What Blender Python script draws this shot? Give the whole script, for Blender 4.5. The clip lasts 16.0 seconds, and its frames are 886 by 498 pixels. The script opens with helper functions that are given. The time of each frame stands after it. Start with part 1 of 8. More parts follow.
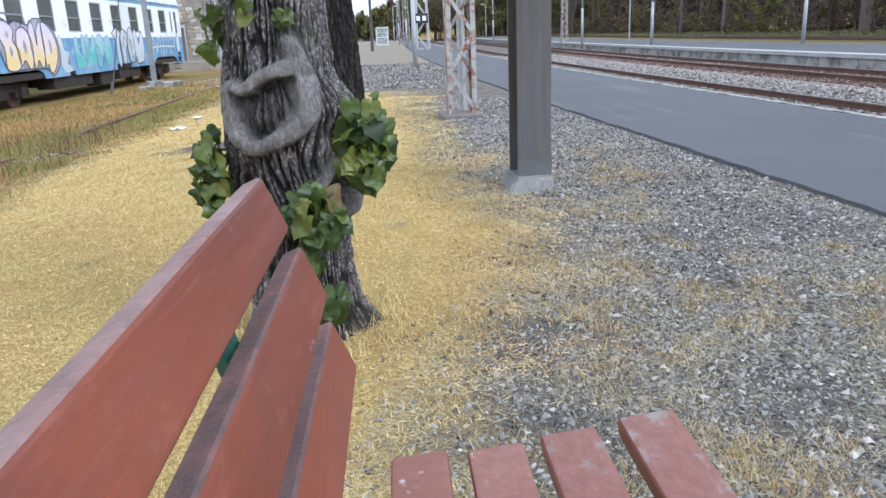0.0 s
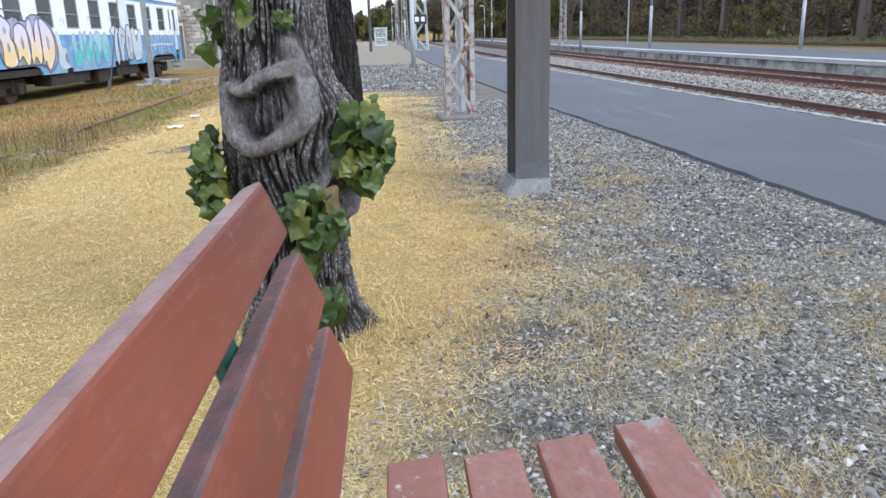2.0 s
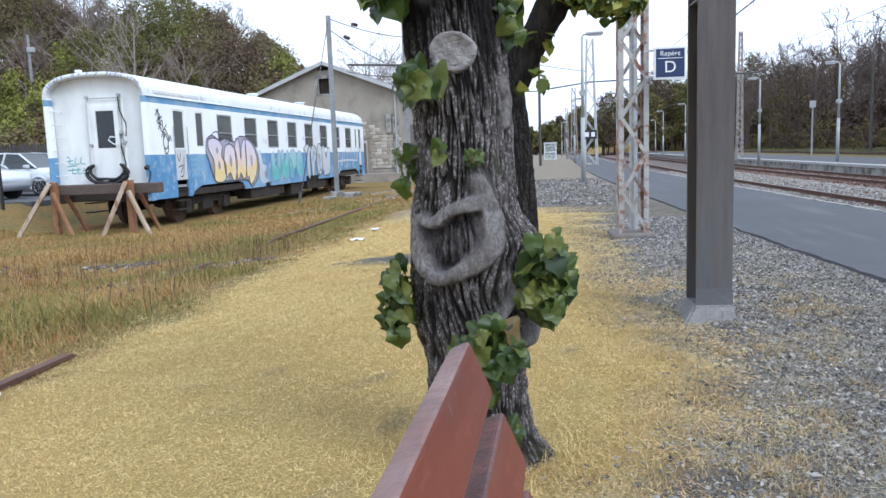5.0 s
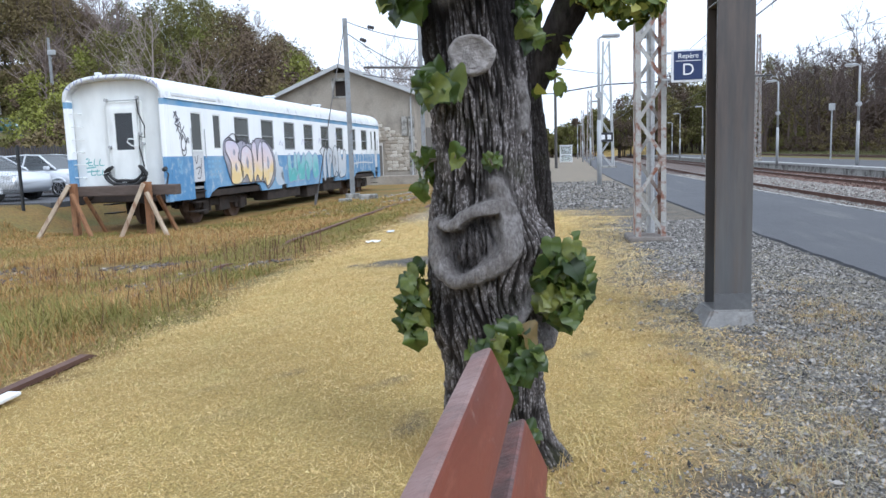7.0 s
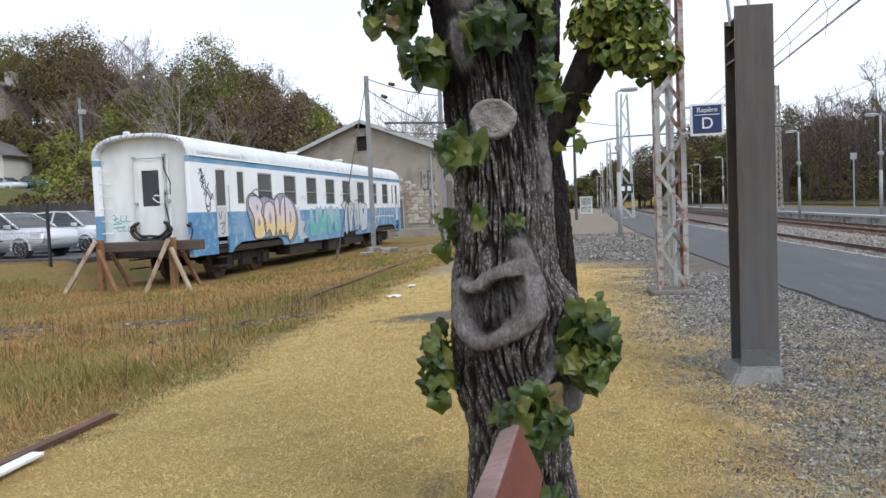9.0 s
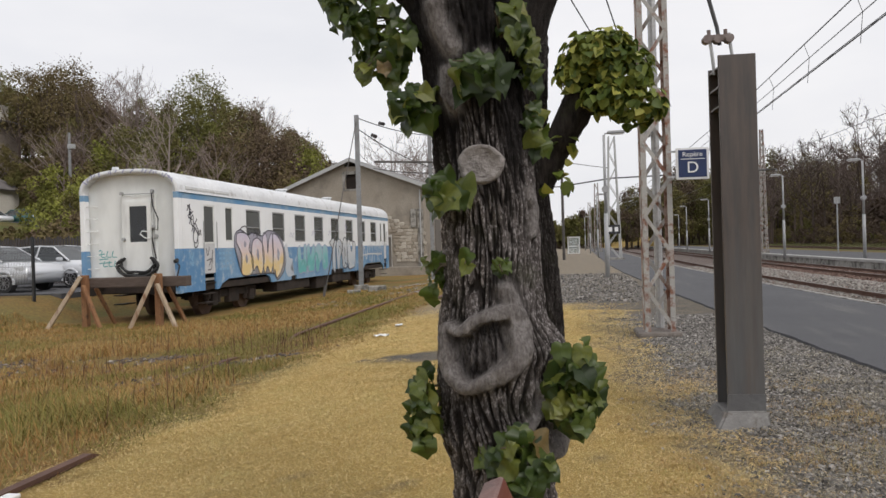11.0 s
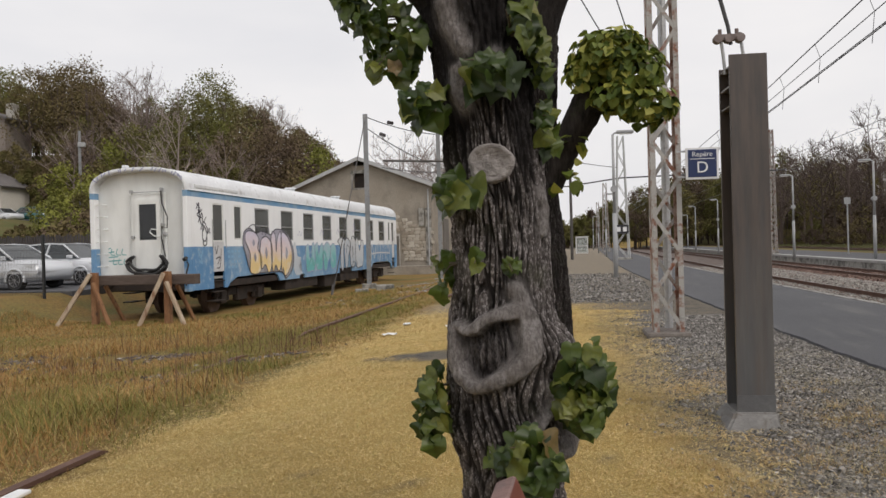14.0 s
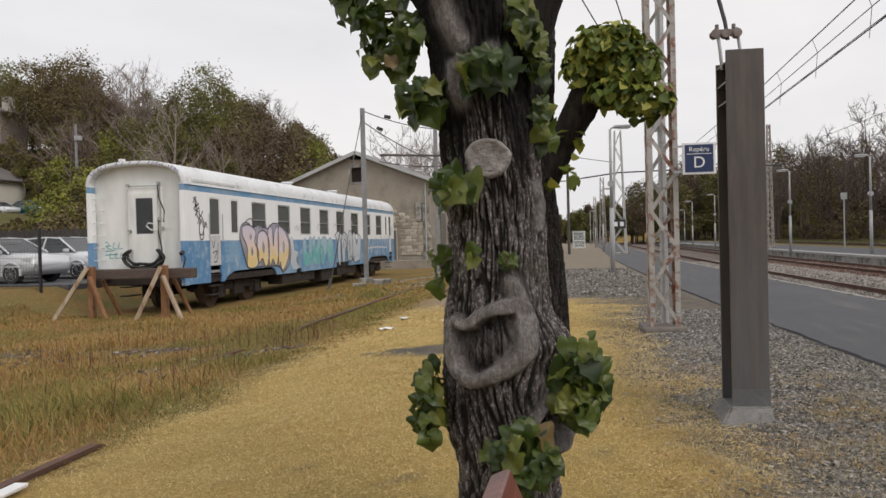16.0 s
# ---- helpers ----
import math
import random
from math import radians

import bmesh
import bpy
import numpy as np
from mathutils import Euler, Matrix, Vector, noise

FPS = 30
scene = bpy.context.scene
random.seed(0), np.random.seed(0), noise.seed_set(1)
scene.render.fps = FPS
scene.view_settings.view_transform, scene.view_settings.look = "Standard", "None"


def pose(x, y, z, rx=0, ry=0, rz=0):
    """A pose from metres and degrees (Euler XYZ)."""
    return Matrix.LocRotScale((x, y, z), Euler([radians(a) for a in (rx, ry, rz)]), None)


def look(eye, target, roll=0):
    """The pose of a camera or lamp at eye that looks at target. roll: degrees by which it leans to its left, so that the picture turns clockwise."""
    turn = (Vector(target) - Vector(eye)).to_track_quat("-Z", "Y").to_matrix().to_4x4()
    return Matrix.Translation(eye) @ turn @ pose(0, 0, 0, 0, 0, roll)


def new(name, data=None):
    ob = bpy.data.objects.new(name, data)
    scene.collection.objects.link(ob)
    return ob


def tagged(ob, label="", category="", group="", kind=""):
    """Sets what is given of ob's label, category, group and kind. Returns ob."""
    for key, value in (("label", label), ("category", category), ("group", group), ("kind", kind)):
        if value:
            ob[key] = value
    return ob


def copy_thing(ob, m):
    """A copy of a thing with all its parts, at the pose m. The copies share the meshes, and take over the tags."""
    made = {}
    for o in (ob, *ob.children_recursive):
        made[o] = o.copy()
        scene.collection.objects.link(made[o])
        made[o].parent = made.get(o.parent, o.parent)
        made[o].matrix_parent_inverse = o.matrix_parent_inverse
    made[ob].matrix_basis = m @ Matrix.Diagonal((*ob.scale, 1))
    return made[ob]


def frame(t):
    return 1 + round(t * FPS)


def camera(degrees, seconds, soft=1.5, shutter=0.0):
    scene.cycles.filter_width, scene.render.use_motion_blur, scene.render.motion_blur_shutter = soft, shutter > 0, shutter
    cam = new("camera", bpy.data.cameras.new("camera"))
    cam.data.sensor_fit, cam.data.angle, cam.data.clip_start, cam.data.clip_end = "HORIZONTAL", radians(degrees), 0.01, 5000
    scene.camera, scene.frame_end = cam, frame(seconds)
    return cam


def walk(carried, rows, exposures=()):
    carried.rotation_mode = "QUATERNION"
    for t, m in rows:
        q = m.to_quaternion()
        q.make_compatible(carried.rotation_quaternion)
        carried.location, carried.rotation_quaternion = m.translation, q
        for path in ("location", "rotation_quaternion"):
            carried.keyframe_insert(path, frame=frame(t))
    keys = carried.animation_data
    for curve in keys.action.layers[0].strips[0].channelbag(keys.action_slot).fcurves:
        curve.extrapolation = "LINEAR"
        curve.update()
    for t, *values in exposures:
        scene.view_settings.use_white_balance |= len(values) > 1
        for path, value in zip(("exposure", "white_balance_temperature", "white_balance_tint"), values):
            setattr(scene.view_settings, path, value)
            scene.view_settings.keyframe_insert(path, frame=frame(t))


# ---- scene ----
cam = camera(60.9, 16.0)
PATH = [
    (0, (0.101, 0.024, 1.103), (0.208, 1.944, 0.551), -2.3),
    (0.5, (0.103, 0.025, 1.103), (0.213, 1.945, 0.553), -2.3),
    (1, (0.102, 0.023, 1.104), (0.22, 1.944, 0.561), -1.8),
    (1.5, (0.099, 0.026, 1.108), (0.217, 1.945, 0.556), -1.8),
    (2, (0.098, 0.024, 1.111), (0.215, 1.944, 0.561), -1.6),
    (2.5, (0.097, 0.023, 1.111), (0.209, 1.944, 0.566), -1.5),
    (3, (0.086, 0.035, 1.136), (0.154, 1.985, 0.695), -1.8),
    (3.5, (0.075, 0.026, 1.162), (0.049, 1.993, 0.798), -1.5),
    (4, (0.054, 0.033, 1.179), (-0.103, 2.001, 0.864), -1.9),
    (4.5, (0.044, 0.029, 1.188), (-0.228, 1.993, 0.93), -2.2),
    (7, (0.028, 0.032, 1.194), (-0.317, 1.987, 0.948), -1.9),
    (7.5, (0.027, 0.033, 1.196), (-0.332, 1.986, 0.961), -2.1),
    (8, (0.025, 0.034, 1.2), (-0.353, 1.984, 0.966), -2.2),
    (8.5, (0.024, 0.032, 1.215), (-0.364, 1.986, 1.036), -2.2),
    (9, (0.021, 0.03, 1.229), (-0.375, 1.988, 1.122), -2.4),
    (9.5, (0.027, 0.031, 1.237), (-0.358, 1.993, 1.182), -2.3),
    (10, (0.028, 0.02, 1.247), (-0.34, 1.985, 1.225), -2.0),
    (12.5, (0.022, 0.023, 1.248), (-0.347, 1.989, 1.245), -1.4),
    (13, (0.022, 0.027, 1.249), (-0.353, 1.992, 1.243), -1.3),
    (13.5, (0.022, 0.019, 1.248), (-0.36, 1.982, 1.24), -1.5),
    (14, (0.018, 0.02, 1.247), (-0.364, 1.983, 1.239), -1.5),
    (14.5, (0.02, 0.023, 1.248), (-0.366, 1.985, 1.242), -1.5),
    (15, (0.017, 0.023, 1.248), (-0.369, 1.985, 1.245), -1.4),
    (15.5, (0.019, 0.017, 1.248), (-0.361, 1.98, 1.235), -1.5),
    (16, (0.022, 0.013, 1.248), (-0.353, 1.977, 1.225), -1.4),
]
walk(cam, [(t, look(eye, target, roll)) for t, eye, target, roll in PATH],
     exposures=[(0.0, 0.75, 5500, 10), (3.0, 0.74, 5500, 10), (3.6, 0.58, 5500, 10), (8.0, 0.42, 5650, 9), (9.6, 0.05, 6250, 11), (12.5, -0.24, 6850, 13), (16.0, -0.24, 6850, 13)])

# ---- world and light: a bright overcast sky ----
world = bpy.data.worlds.new("overcast_sky")
scene.world = world
world.use_nodes = True
wn, wl = world.node_tree.nodes, world.node_tree.links
wn.clear()
w_out = wn.new("ShaderNodeOutputWorld")
w_bg = wn.new("ShaderNodeBackground")
w_sky = wn.new("ShaderNodeTexSky")
w_sky.sky_type = "NISHITA"
w_sky.sun_disc = False
w_sky.sun_elevation = radians(45)
w_sky.sun_rotation = radians(127)
w_sky.dust_density = 4.0
w_tc = wn.new("ShaderNodeTexCoord")
w_map = wn.new("ShaderNodeMapping")
w_map.inputs["Scale"].default_value = (1.0, 1.0, 3.0)
w_noise = wn.new("ShaderNodeTexNoise")
w_noise.inputs["Scale"].default_value = 2.2
w_noise.inputs["Detail"].default_value = 5.0
w_ramp = wn.new("ShaderNodeValToRGB")
w_ramp.color_ramp.elements[0].position = 0.3
w_ramp.color_ramp.elements[0].color = (9.6, 10.0, 10.6, 1)
w_ramp.color_ramp.elements[1].position = 0.75
w_ramp.color_ramp.elements[1].color = (11.8, 12.0, 12.2, 1)
w_mix = wn.new("ShaderNodeMix")
w_mix.data_type = "RGBA"
w_mix.inputs[0].default_value = 0.88
wl.new(w_tc.outputs["Generated"], w_map.inputs["Vector"])
wl.new(w_map.outputs["Vector"], w_noise.inputs["Vector"])
wl.new(w_noise.outputs["Fac"], w_ramp.inputs["Fac"])
wl.new(w_sky.outputs["Color"], w_mix.inputs[6])
wl.new(w_ramp.outputs["Color"], w_mix.inputs[7])
wl.new(w_mix.outputs[2], w_bg.inputs["Color"])
w_bg.inputs["Strength"].default_value = 0.1
wl.new(w_bg.outputs["Background"], w_out.inputs["Surface"])

sun = new("sun", bpy.data.lights.new("sun", "SUN"))
sun.data.energy = 1.5
sun.data.angle = radians(30)
sun.data.color = (1.0, 0.97, 0.92)
sun.matrix_basis = look((32, -24, 40), (0, 0, 0))


# ---- materials ----
def nodes_of(name):
    m = bpy.data.materials.new(name)
    m.use_nodes = True
    nt = m.node_tree
    return m, nt, nt.nodes["Principled BSDF"]


def mixc(nt, fac, a, b, mode="MIX"):
    n = nt.nodes.new("ShaderNodeMix")
    n.data_type, n.blend_type = "RGBA", mode
    for sock, v in ((n.inputs[0], fac), (n.inputs[6], a), (n.inputs[7], b)):
        if isinstance(v, bpy.types.NodeSocket):
            nt.links.new(v, sock)
        elif isinstance(v, (int, float)):
            sock.default_value = v
        else:
            sock.default_value = (*v, 1)
    return n.outputs[2]


def noise_tex(nt, vec, scale, detail=4.0, rough=0.55, lo=0.35, hi=0.65):
    n = nt.nodes.new("ShaderNodeTexNoise")
    n.inputs["Scale"].default_value = scale
    n.inputs["Detail"].default_value = detail
    n.inputs["Roughness"].default_value = rough
    nt.links.new(vec, n.inputs["Vector"])
    r = nt.nodes.new("ShaderNodeMapRange")
    r.inputs["From Min"].default_value = lo
    r.inputs["From Max"].default_value = hi
    nt.links.new(n.outputs["Fac"], r.inputs["Value"])
    return r.outputs["Result"]


def coords(nt, stretch=(1, 1, 1)):
    tc = nt.nodes.new("ShaderNodeTexCoord")
    mp = nt.nodes.new("ShaderNodeMapping")
    mp.inputs["Scale"].default_value = stretch
    nt.links.new(tc.outputs["Object"], mp.inputs["Vector"])
    return mp.outputs["Vector"]


def bump_on(nt, bsdf, height, strength, dist):
    b = nt.nodes.new("ShaderNodeBump")
    b.inputs["Strength"].default_value = strength
    b.inputs["Distance"].default_value = dist
    nt.links.new(height, b.inputs["Height"])
    nt.links.new(b.outputs["Normal"], bsdf.inputs["Normal"])


def attr(nt, name):
    a = nt.nodes.new("ShaderNodeAttribute")
    a.attribute_name = name
    return a.outputs["Fac"]


def rand_island(nt):
    return nt.nodes.new("ShaderNodeNewGeometry").outputs["Random Per Island"]


def rand_object(nt):
    return nt.nodes.new("ShaderNodeObjectInfo").outputs["Random"]


def mat(name, c1, c2, rough=0.8, big=3.0, fine=40.0, wear=None, bump=0.3, dist=0.004, metal=0.0, stretch=(1, 1, 1), wear_lo=0.55, wear_hi=0.7, wear_scale=9.0, fixed=False):
    """Two-scale mottled surface with an optional third wear colour."""
    m, nt, b = nodes_of(name)
    v = coords(nt, stretch)
    if fixed:
        v = nt.nodes.new("ShaderNodeNewGeometry").outputs["Position"]
    f1 = noise_tex(nt, v, big, 4)
    f2 = noise_tex(nt, v, fine, 5)
    col = mixc(nt, f1, c1, c2)
    dark = tuple(x * 0.72 for x in c1)
    col = mixc(nt, mul(nt, f2, 0.45), col, dark)
    if wear:
        col = mixc(nt, noise_tex(nt, v, wear_scale, 6, 0.65, wear_lo, wear_hi), col, wear)
    nt.links.new(col, b.inputs["Base Color"])
    b.inputs["Roughness"].default_value = rough
    b.inputs["Metallic"].default_value = metal
    if bump:
        bump_on(nt, b, f2, bump, dist)
    return m


def mul(nt, a, k, op="MULTIPLY"):
    n = nt.nodes.new("ShaderNodeMath")
    n.operation = op
    for sock, v in ((n.inputs[0], a), (n.inputs[1], k)):
        if isinstance(v, bpy.types.NodeSocket):
            nt.links.new(v, sock)
        else:
            sock.default_value = v
    return n.outputs[0]


def ramp(nt, fac, stops):
    r = nt.nodes.new("ShaderNodeValToRGB")
    while len(r.color_ramp.elements) < len(stops):
        r.color_ramp.elements.new(0.5)
    for e, (p, c) in zip(r.color_ramp.elements, stops):
        e.position, e.color = p, (*c, 1)
    nt.links.new(fac, r.inputs["Fac"])
    return r.outputs["Color"]


def random_mat(name, stops, rough=0.8, per="island", translucent=0.0, spec=0.3):
    """Colour picked per loose piece or per object."""
    m, nt, b = nodes_of(name)
    col = ramp(nt, rand_island(nt) if per == "island" else rand_object(nt), stops)
    v = coords(nt)
    col = mixc(nt, mul(nt, noise_tex(nt, v, 60.0, 3), 0.3), col, mixc(nt, 0.5, col, (0.02, 0.02, 0.02)))
    nt.links.new(col, b.inputs["Base Color"])
    b.inputs["Roughness"].default_value = rough
    b.inputs["Specular IOR Level"].default_value = spec
    if translucent:
        t = nt.nodes.new("ShaderNodeBsdfTranslucent")
        nt.links.new(col, t.inputs["Color"])
        mx = nt.nodes.new("ShaderNodeMixShader")
        mx.inputs[0].default_value = translucent
        nt.links.new(b.outputs[0], mx.inputs[1])
        nt.links.new(t.outputs[0], mx.inputs[2])
        nt.links.new(mx.outputs[0], nt.nodes["Material Output"].inputs["Surface"])
    return m


def plain(name, c, rough=0.6, metal=0.0):
    m, nt, b = nodes_of(name)
    v = coords(nt)
    col = mixc(nt, mul(nt, noise_tex(nt, v, 12.0, 5), 0.35), c, tuple(x * 0.7 for x in c))
    nt.links.new(col, b.inputs["Base Color"])
    b.inputs["Roughness"].default_value = rough
    b.inputs["Metallic"].default_value = metal
    return m


def glass(name, tint):
    m, nt, b = nodes_of(name)
    b.inputs["Base Color"].default_value = (*tint, 1)
    b.inputs["Roughness"].default_value = 0.06
    b.inputs["Transmission Weight"].default_value = 0.85
    return m


# ground cover: weights are stored on the sheet
GROUND, nt, b = nodes_of("ground_cover")
v = coords(nt)
grass_c = mixc(nt, noise_tex(nt, v, 1.1, 6, 0.6, 0.3, 0.7), (0.60, 0.415, 0.145), (0.54, 0.415, 0.155))
grass_c = mixc(nt, mul(nt, noise_tex(nt, v, 95.0, 6, 0.75, 0.42, 0.6), 0.75), grass_c, (0.17, 0.115, 0.045))
grav_c = mixc(nt, noise_tex(nt, v, 130.0, 4, 0.7, 0.4, 0.62), (0.042, 0.038, 0.036), (0.20, 0.185, 0.168))
grav_c = mixc(nt, mul(nt, noise_tex(nt, v, 3.0, 6, 0.65), mul(nt, noise_tex(nt, v, 60.0, 5, 0.7), 0.6)), grav_c, (0.36, 0.30, 0.20))
weed_c = mixc(nt, noise_tex(nt, v, 0.45, 6, 0.6, 0.38, 0.62), (0.33, 0.19, 0.065), (0.19, 0.175, 0.06))
weed_c = mixc(nt, mul(nt, noise_tex(nt, v, 14.0, 5), 0.7), weed_c, (0.13, 0.09, 0.045))
dirt_c = mixc(nt, noise_tex(nt, v, 2.0, 6), (0.34, 0.28, 0.20), (0.25, 0.22, 0.18))
dirt_c = mixc(nt, mul(nt, noise_tex(nt, v, 30.0, 5), 0.5), dirt_c, (0.10, 0.09, 0.08))
wood_c = mixc(nt, noise_tex(nt, v, 0.3, 6), (0.09, 0.10, 0.035), (0.14, 0.11, 0.05))
gc = mixc(nt, attr(nt, "weed"), grass_c, weed_c)
gc = mixc(nt, attr(nt, "dirt"), gc, dirt_c)
gc = mixc(nt, attr(nt, "gravel"), gc, grav_c)
gc = mixc(nt, attr(nt, "wood"), gc, wood_c)
nt.links.new(gc, b.inputs["Base Color"])
b.inputs["Roughness"].default_value = 0.95
b.inputs["Specular IOR Level"].default_value = 0.15
bump_on(nt, b, noise_tex(nt, v, 55.0, 6, 0.7, 0.2, 0.8), 0.9, 0.02)

ASPHALT, nt, b = nodes_of("asphalt")
v = coords(nt)
c = mixc(nt, noise_tex(nt, v, 0.5, 5), (0.062, 0.064, 0.070), (0.084, 0.085, 0.091))
c = mixc(nt, mul(nt, noise_tex(nt, v, 160.0, 3), 0.5), c, (0.08, 0.08, 0.09))
c = mixc(nt, noise_tex(nt, coords(nt, (1.0, 0.12, 1)), 2.0, 5, 0.6, 0.58, 0.8), c, (0.14, 0.135, 0.13))
c = mixc(nt, mul(nt, noise_tex(nt, coords(nt, (1, 0.6, 1)), 11.0, 6, 0.7, 0.68, 0.76), 0.5), c, (0.2, 0.2, 0.2))
nt.links.new(c, b.inputs["Base Color"])
b.inputs["Roughness"].default_value = 0.85
bump_on(nt, b, noise_tex(nt, v, 220.0, 3), 0.5, 0.004)

BALLAST = mat("ballast_bed", (0.15, 0.115, 0.10), (0.21, 0.175, 0.155), 0.95, 1.5, 22.0, (0.20, 0.12, 0.09), 1.0, 0.05, wear_scale=1.2)
CONCRETE = mat("concrete", (0.30, 0.29, 0.27), (0.40, 0.39, 0.36), 0.9, 1.2, 30.0, (0.10, 0.095, 0.085), 0.4, 0.005, wear_lo=0.46, wear_hi=0.62, wear_scale=2.6)
EDGE_WHITE = mat("edge_paint", (0.40, 0.395, 0.39), (0.30, 0.295, 0.29), 0.8, 2.0, 25.0, (0.12, 0.115, 0.11), 0.2, wear_lo=0.42, wear_hi=0.6)
RAIL_RUST = mat("rail_rust", (0.10, 0.05, 0.035), (0.15, 0.08, 0.055), 0.8, 4.0, 60.0, None, 0.4, 0.003)
RAIL_TOP = mat("rail_top", (0.16, 0.13, 0.12), (0.22, 0.19, 0.18), 0.45, 4.0, 60.0, None, 0.2, 0.002, metal=0.6)
SLEEPER = mat("sleeper_wood", (0.10, 0.08, 0.06), (0.16, 0.13, 0.10), 0.9, 3.0, 30.0, None, 0.6, 0.006, stretch=(1, 8, 8))


# ---- building helpers ----
def part(name, bm, material, parent=None, label="", kind="", smooth=False):
    me = bpy.data.meshes.new(name)
    bm.to_mesh(me)
    bm.free()
    me.materials.append(material)
    if smooth:
        me.polygons.foreach_set("use_smooth", [True] * len(me.polygons))
    ob = new(name, me)
    if parent:
        ob.parent = parent
    return tagged(ob, label=label, kind=kind)


def mesh_np(name, verts, faces, material, parent=None, label="", kind="", smooth=False, attrs=None):
    me = bpy.data.meshes.new(name)
    verts, faces = np.asarray(verts, dtype=np.float64), np.asarray(faces, dtype=np.int64)
    me.from_pydata(verts.tolist(), [], faces.tolist())
    me.materials.append(material)
    if smooth:
        me.polygons.foreach_set("use_smooth", np.ones(len(me.polygons), dtype=bool))
    for key, val in (attrs or {}).items():
        a = me.attributes.new(key, "FLOAT", "POINT")
        a.data.foreach_set("value", np.asarray(val, dtype=np.float32))
    ob = new(name, me)
    if parent:
        ob.parent = parent
    return tagged(ob, label=label, kind=kind)


def thing(name, label, category, at=(0, 0, 0), turn=0.0, group="", kind=""):
    ob = new(name)
    ob.matrix_basis = pose(*at, 0, 0, turn)
    ob.empty_display_size = 0.1
    return tagged(ob, label, category, group, kind)


def box(bm, x0, x1, y0, y1, z0, z1, bevel=0.0, m=None):
    r = bmesh.ops.create_cube(bm, size=1.0, matrix=Matrix.LocRotScale(((x0 + x1) / 2, (y0 + y1) / 2, (z0 + z1) / 2), None, (abs(x1 - x0), abs(y1 - y0), abs(z1 - z0))))
    vs = r["verts"]
    if m is not None:
        bmesh.ops.transform(bm, matrix=m, verts=vs)
    if bevel:
        es = list({e for v_ in vs for e in v_.link_edges})
        bmesh.ops.bevel(bm, geom=es, offset=bevel, segments=2, affect="EDGES", profile=0.5)
    return bm


def rod(bm, p0, p1, r0, r1=None, n=8, caps=True):
    p0, p1 = Vector(p0), Vector(p1)
    d = p1 - p0
    r1 = r0 if r1 is None else r1
    m = Matrix.Translation((p0 + p1) / 2) @ d.to_track_quat("Z", "Y").to_matrix().to_4x4()
    bmesh.ops.create_cone(bm, cap_ends=caps, segments=n, radius1=r0, radius2=max(r1, 1e-4), depth=d.length, matrix=m)
    return bm


def bar(bm, p0, p1, w, h, up=(0, 0, 1)):
    """A rectangular bar between two points."""
    p0, p1 = Vector(p0), Vector(p1)
    d = (p1 - p0).normalized()
    s = d.cross(Vector(up))
    s = s.normalized() if s.length > 1e-5 else Vector((1, 0, 0))
    u = s.cross(d)
    q = [bm.verts.new(p + s * a * w / 2 + u * c * h / 2) for p in (p0, p1) for a, c in ((-1, -1), (1, -1), (1, 1), (-1, 1))]
    for f in ((0, 1, 2, 3), (7, 6, 5, 4), (0, 4, 5, 1), (1, 5, 6, 2), (2, 6, 7, 3), (3, 7, 4, 0)):
        bm.faces.new([q[i] for i in f])
    return bm


def tube(bm, pts, r, n=6):
    """A bent tube through points; r a number or one per point."""
    pts = [Vector(p) for p in pts]
    rings = []
    for i, p in enumerate(pts):
        d = (pts[min(i + 1, len(pts) - 1)] - pts[max(i - 1, 0)]).normalized()
        s = d.cross(Vector((0.13, 0.21, 1)) if abs(d.z) < 0.9 else Vector((1, 0.1, 0))).normalized()
        u = s.cross(d)
        rr = r[i] if isinstance(r, (list, tuple)) else r
        rings.append([bm.verts.new(p + (s * math.cos(a) + u * math.sin(a)) * rr) for a in (2 * math.pi * k / n for k in range(n))])
    for a, c in zip(rings, rings[1:]):
        for k in range(n):
            bm.faces.new((a[k], a[(k + 1) % n], c[(k + 1) % n], c[k]))
    for ring in (rings[0], rings[-1]):
        try:
            bm.faces.new(ring)
        except ValueError:
            pass
    return bm


def sweep(bm, profile, pts):
    """A profile of (sideways, up) swept along a path in the plan."""
    rings = []
    for i, p in enumerate(pts):
        a, c = Vector(pts[max(i - 1, 0)]), Vector(pts[min(i + 1, len(pts) - 1)])
        d = (c - a).normalized()
        s = d.cross(Vector((0, 0, 1))).normalized()
        rings.append([bm.verts.new(Vector(p) + s * q[0] + Vector((0, 0, q[1]))) for q in profile])
    n = len(profile)
    for a, c in zip(rings, rings[1:]):
        for k in range(n):
            bm.faces.new((a[k], a[(k + 1) % n], c[(k + 1) % n], c[k]))
    bm.faces.new(rings[0])
    bm.faces.new(rings[-1][::-1])
    bmesh.ops.recalc_face_normals(bm, faces=bm.faces[:])
    return bm


def smooth_step(e0, e1, x):
    t = np.clip((x - e0) / (e1 - e0), 0, 1)
    return t * t * (3 - 2 * t)


def wob(x, y, s, seed=0.0):
    """Smooth noise on arrays."""
    return np.array([noise.fractal(Vector((a * s + seed, c * s - seed, seed * 0.37)), 0.6, 2.0, 4) for a, c in zip(np.ravel(x), np.ravel(y))]).reshape(np.shape(x))


# ---- plan of the line: the tracks bend a little ----
def bend(y):
    y = np.clip(y, -40, 48.0)
    return -0.072 * y + 0.00075 * y * y


ASPH_IN, ASPH_OUT, P2_IN, P2_OUT = 3.09, 5.95, 15.2, 20.6


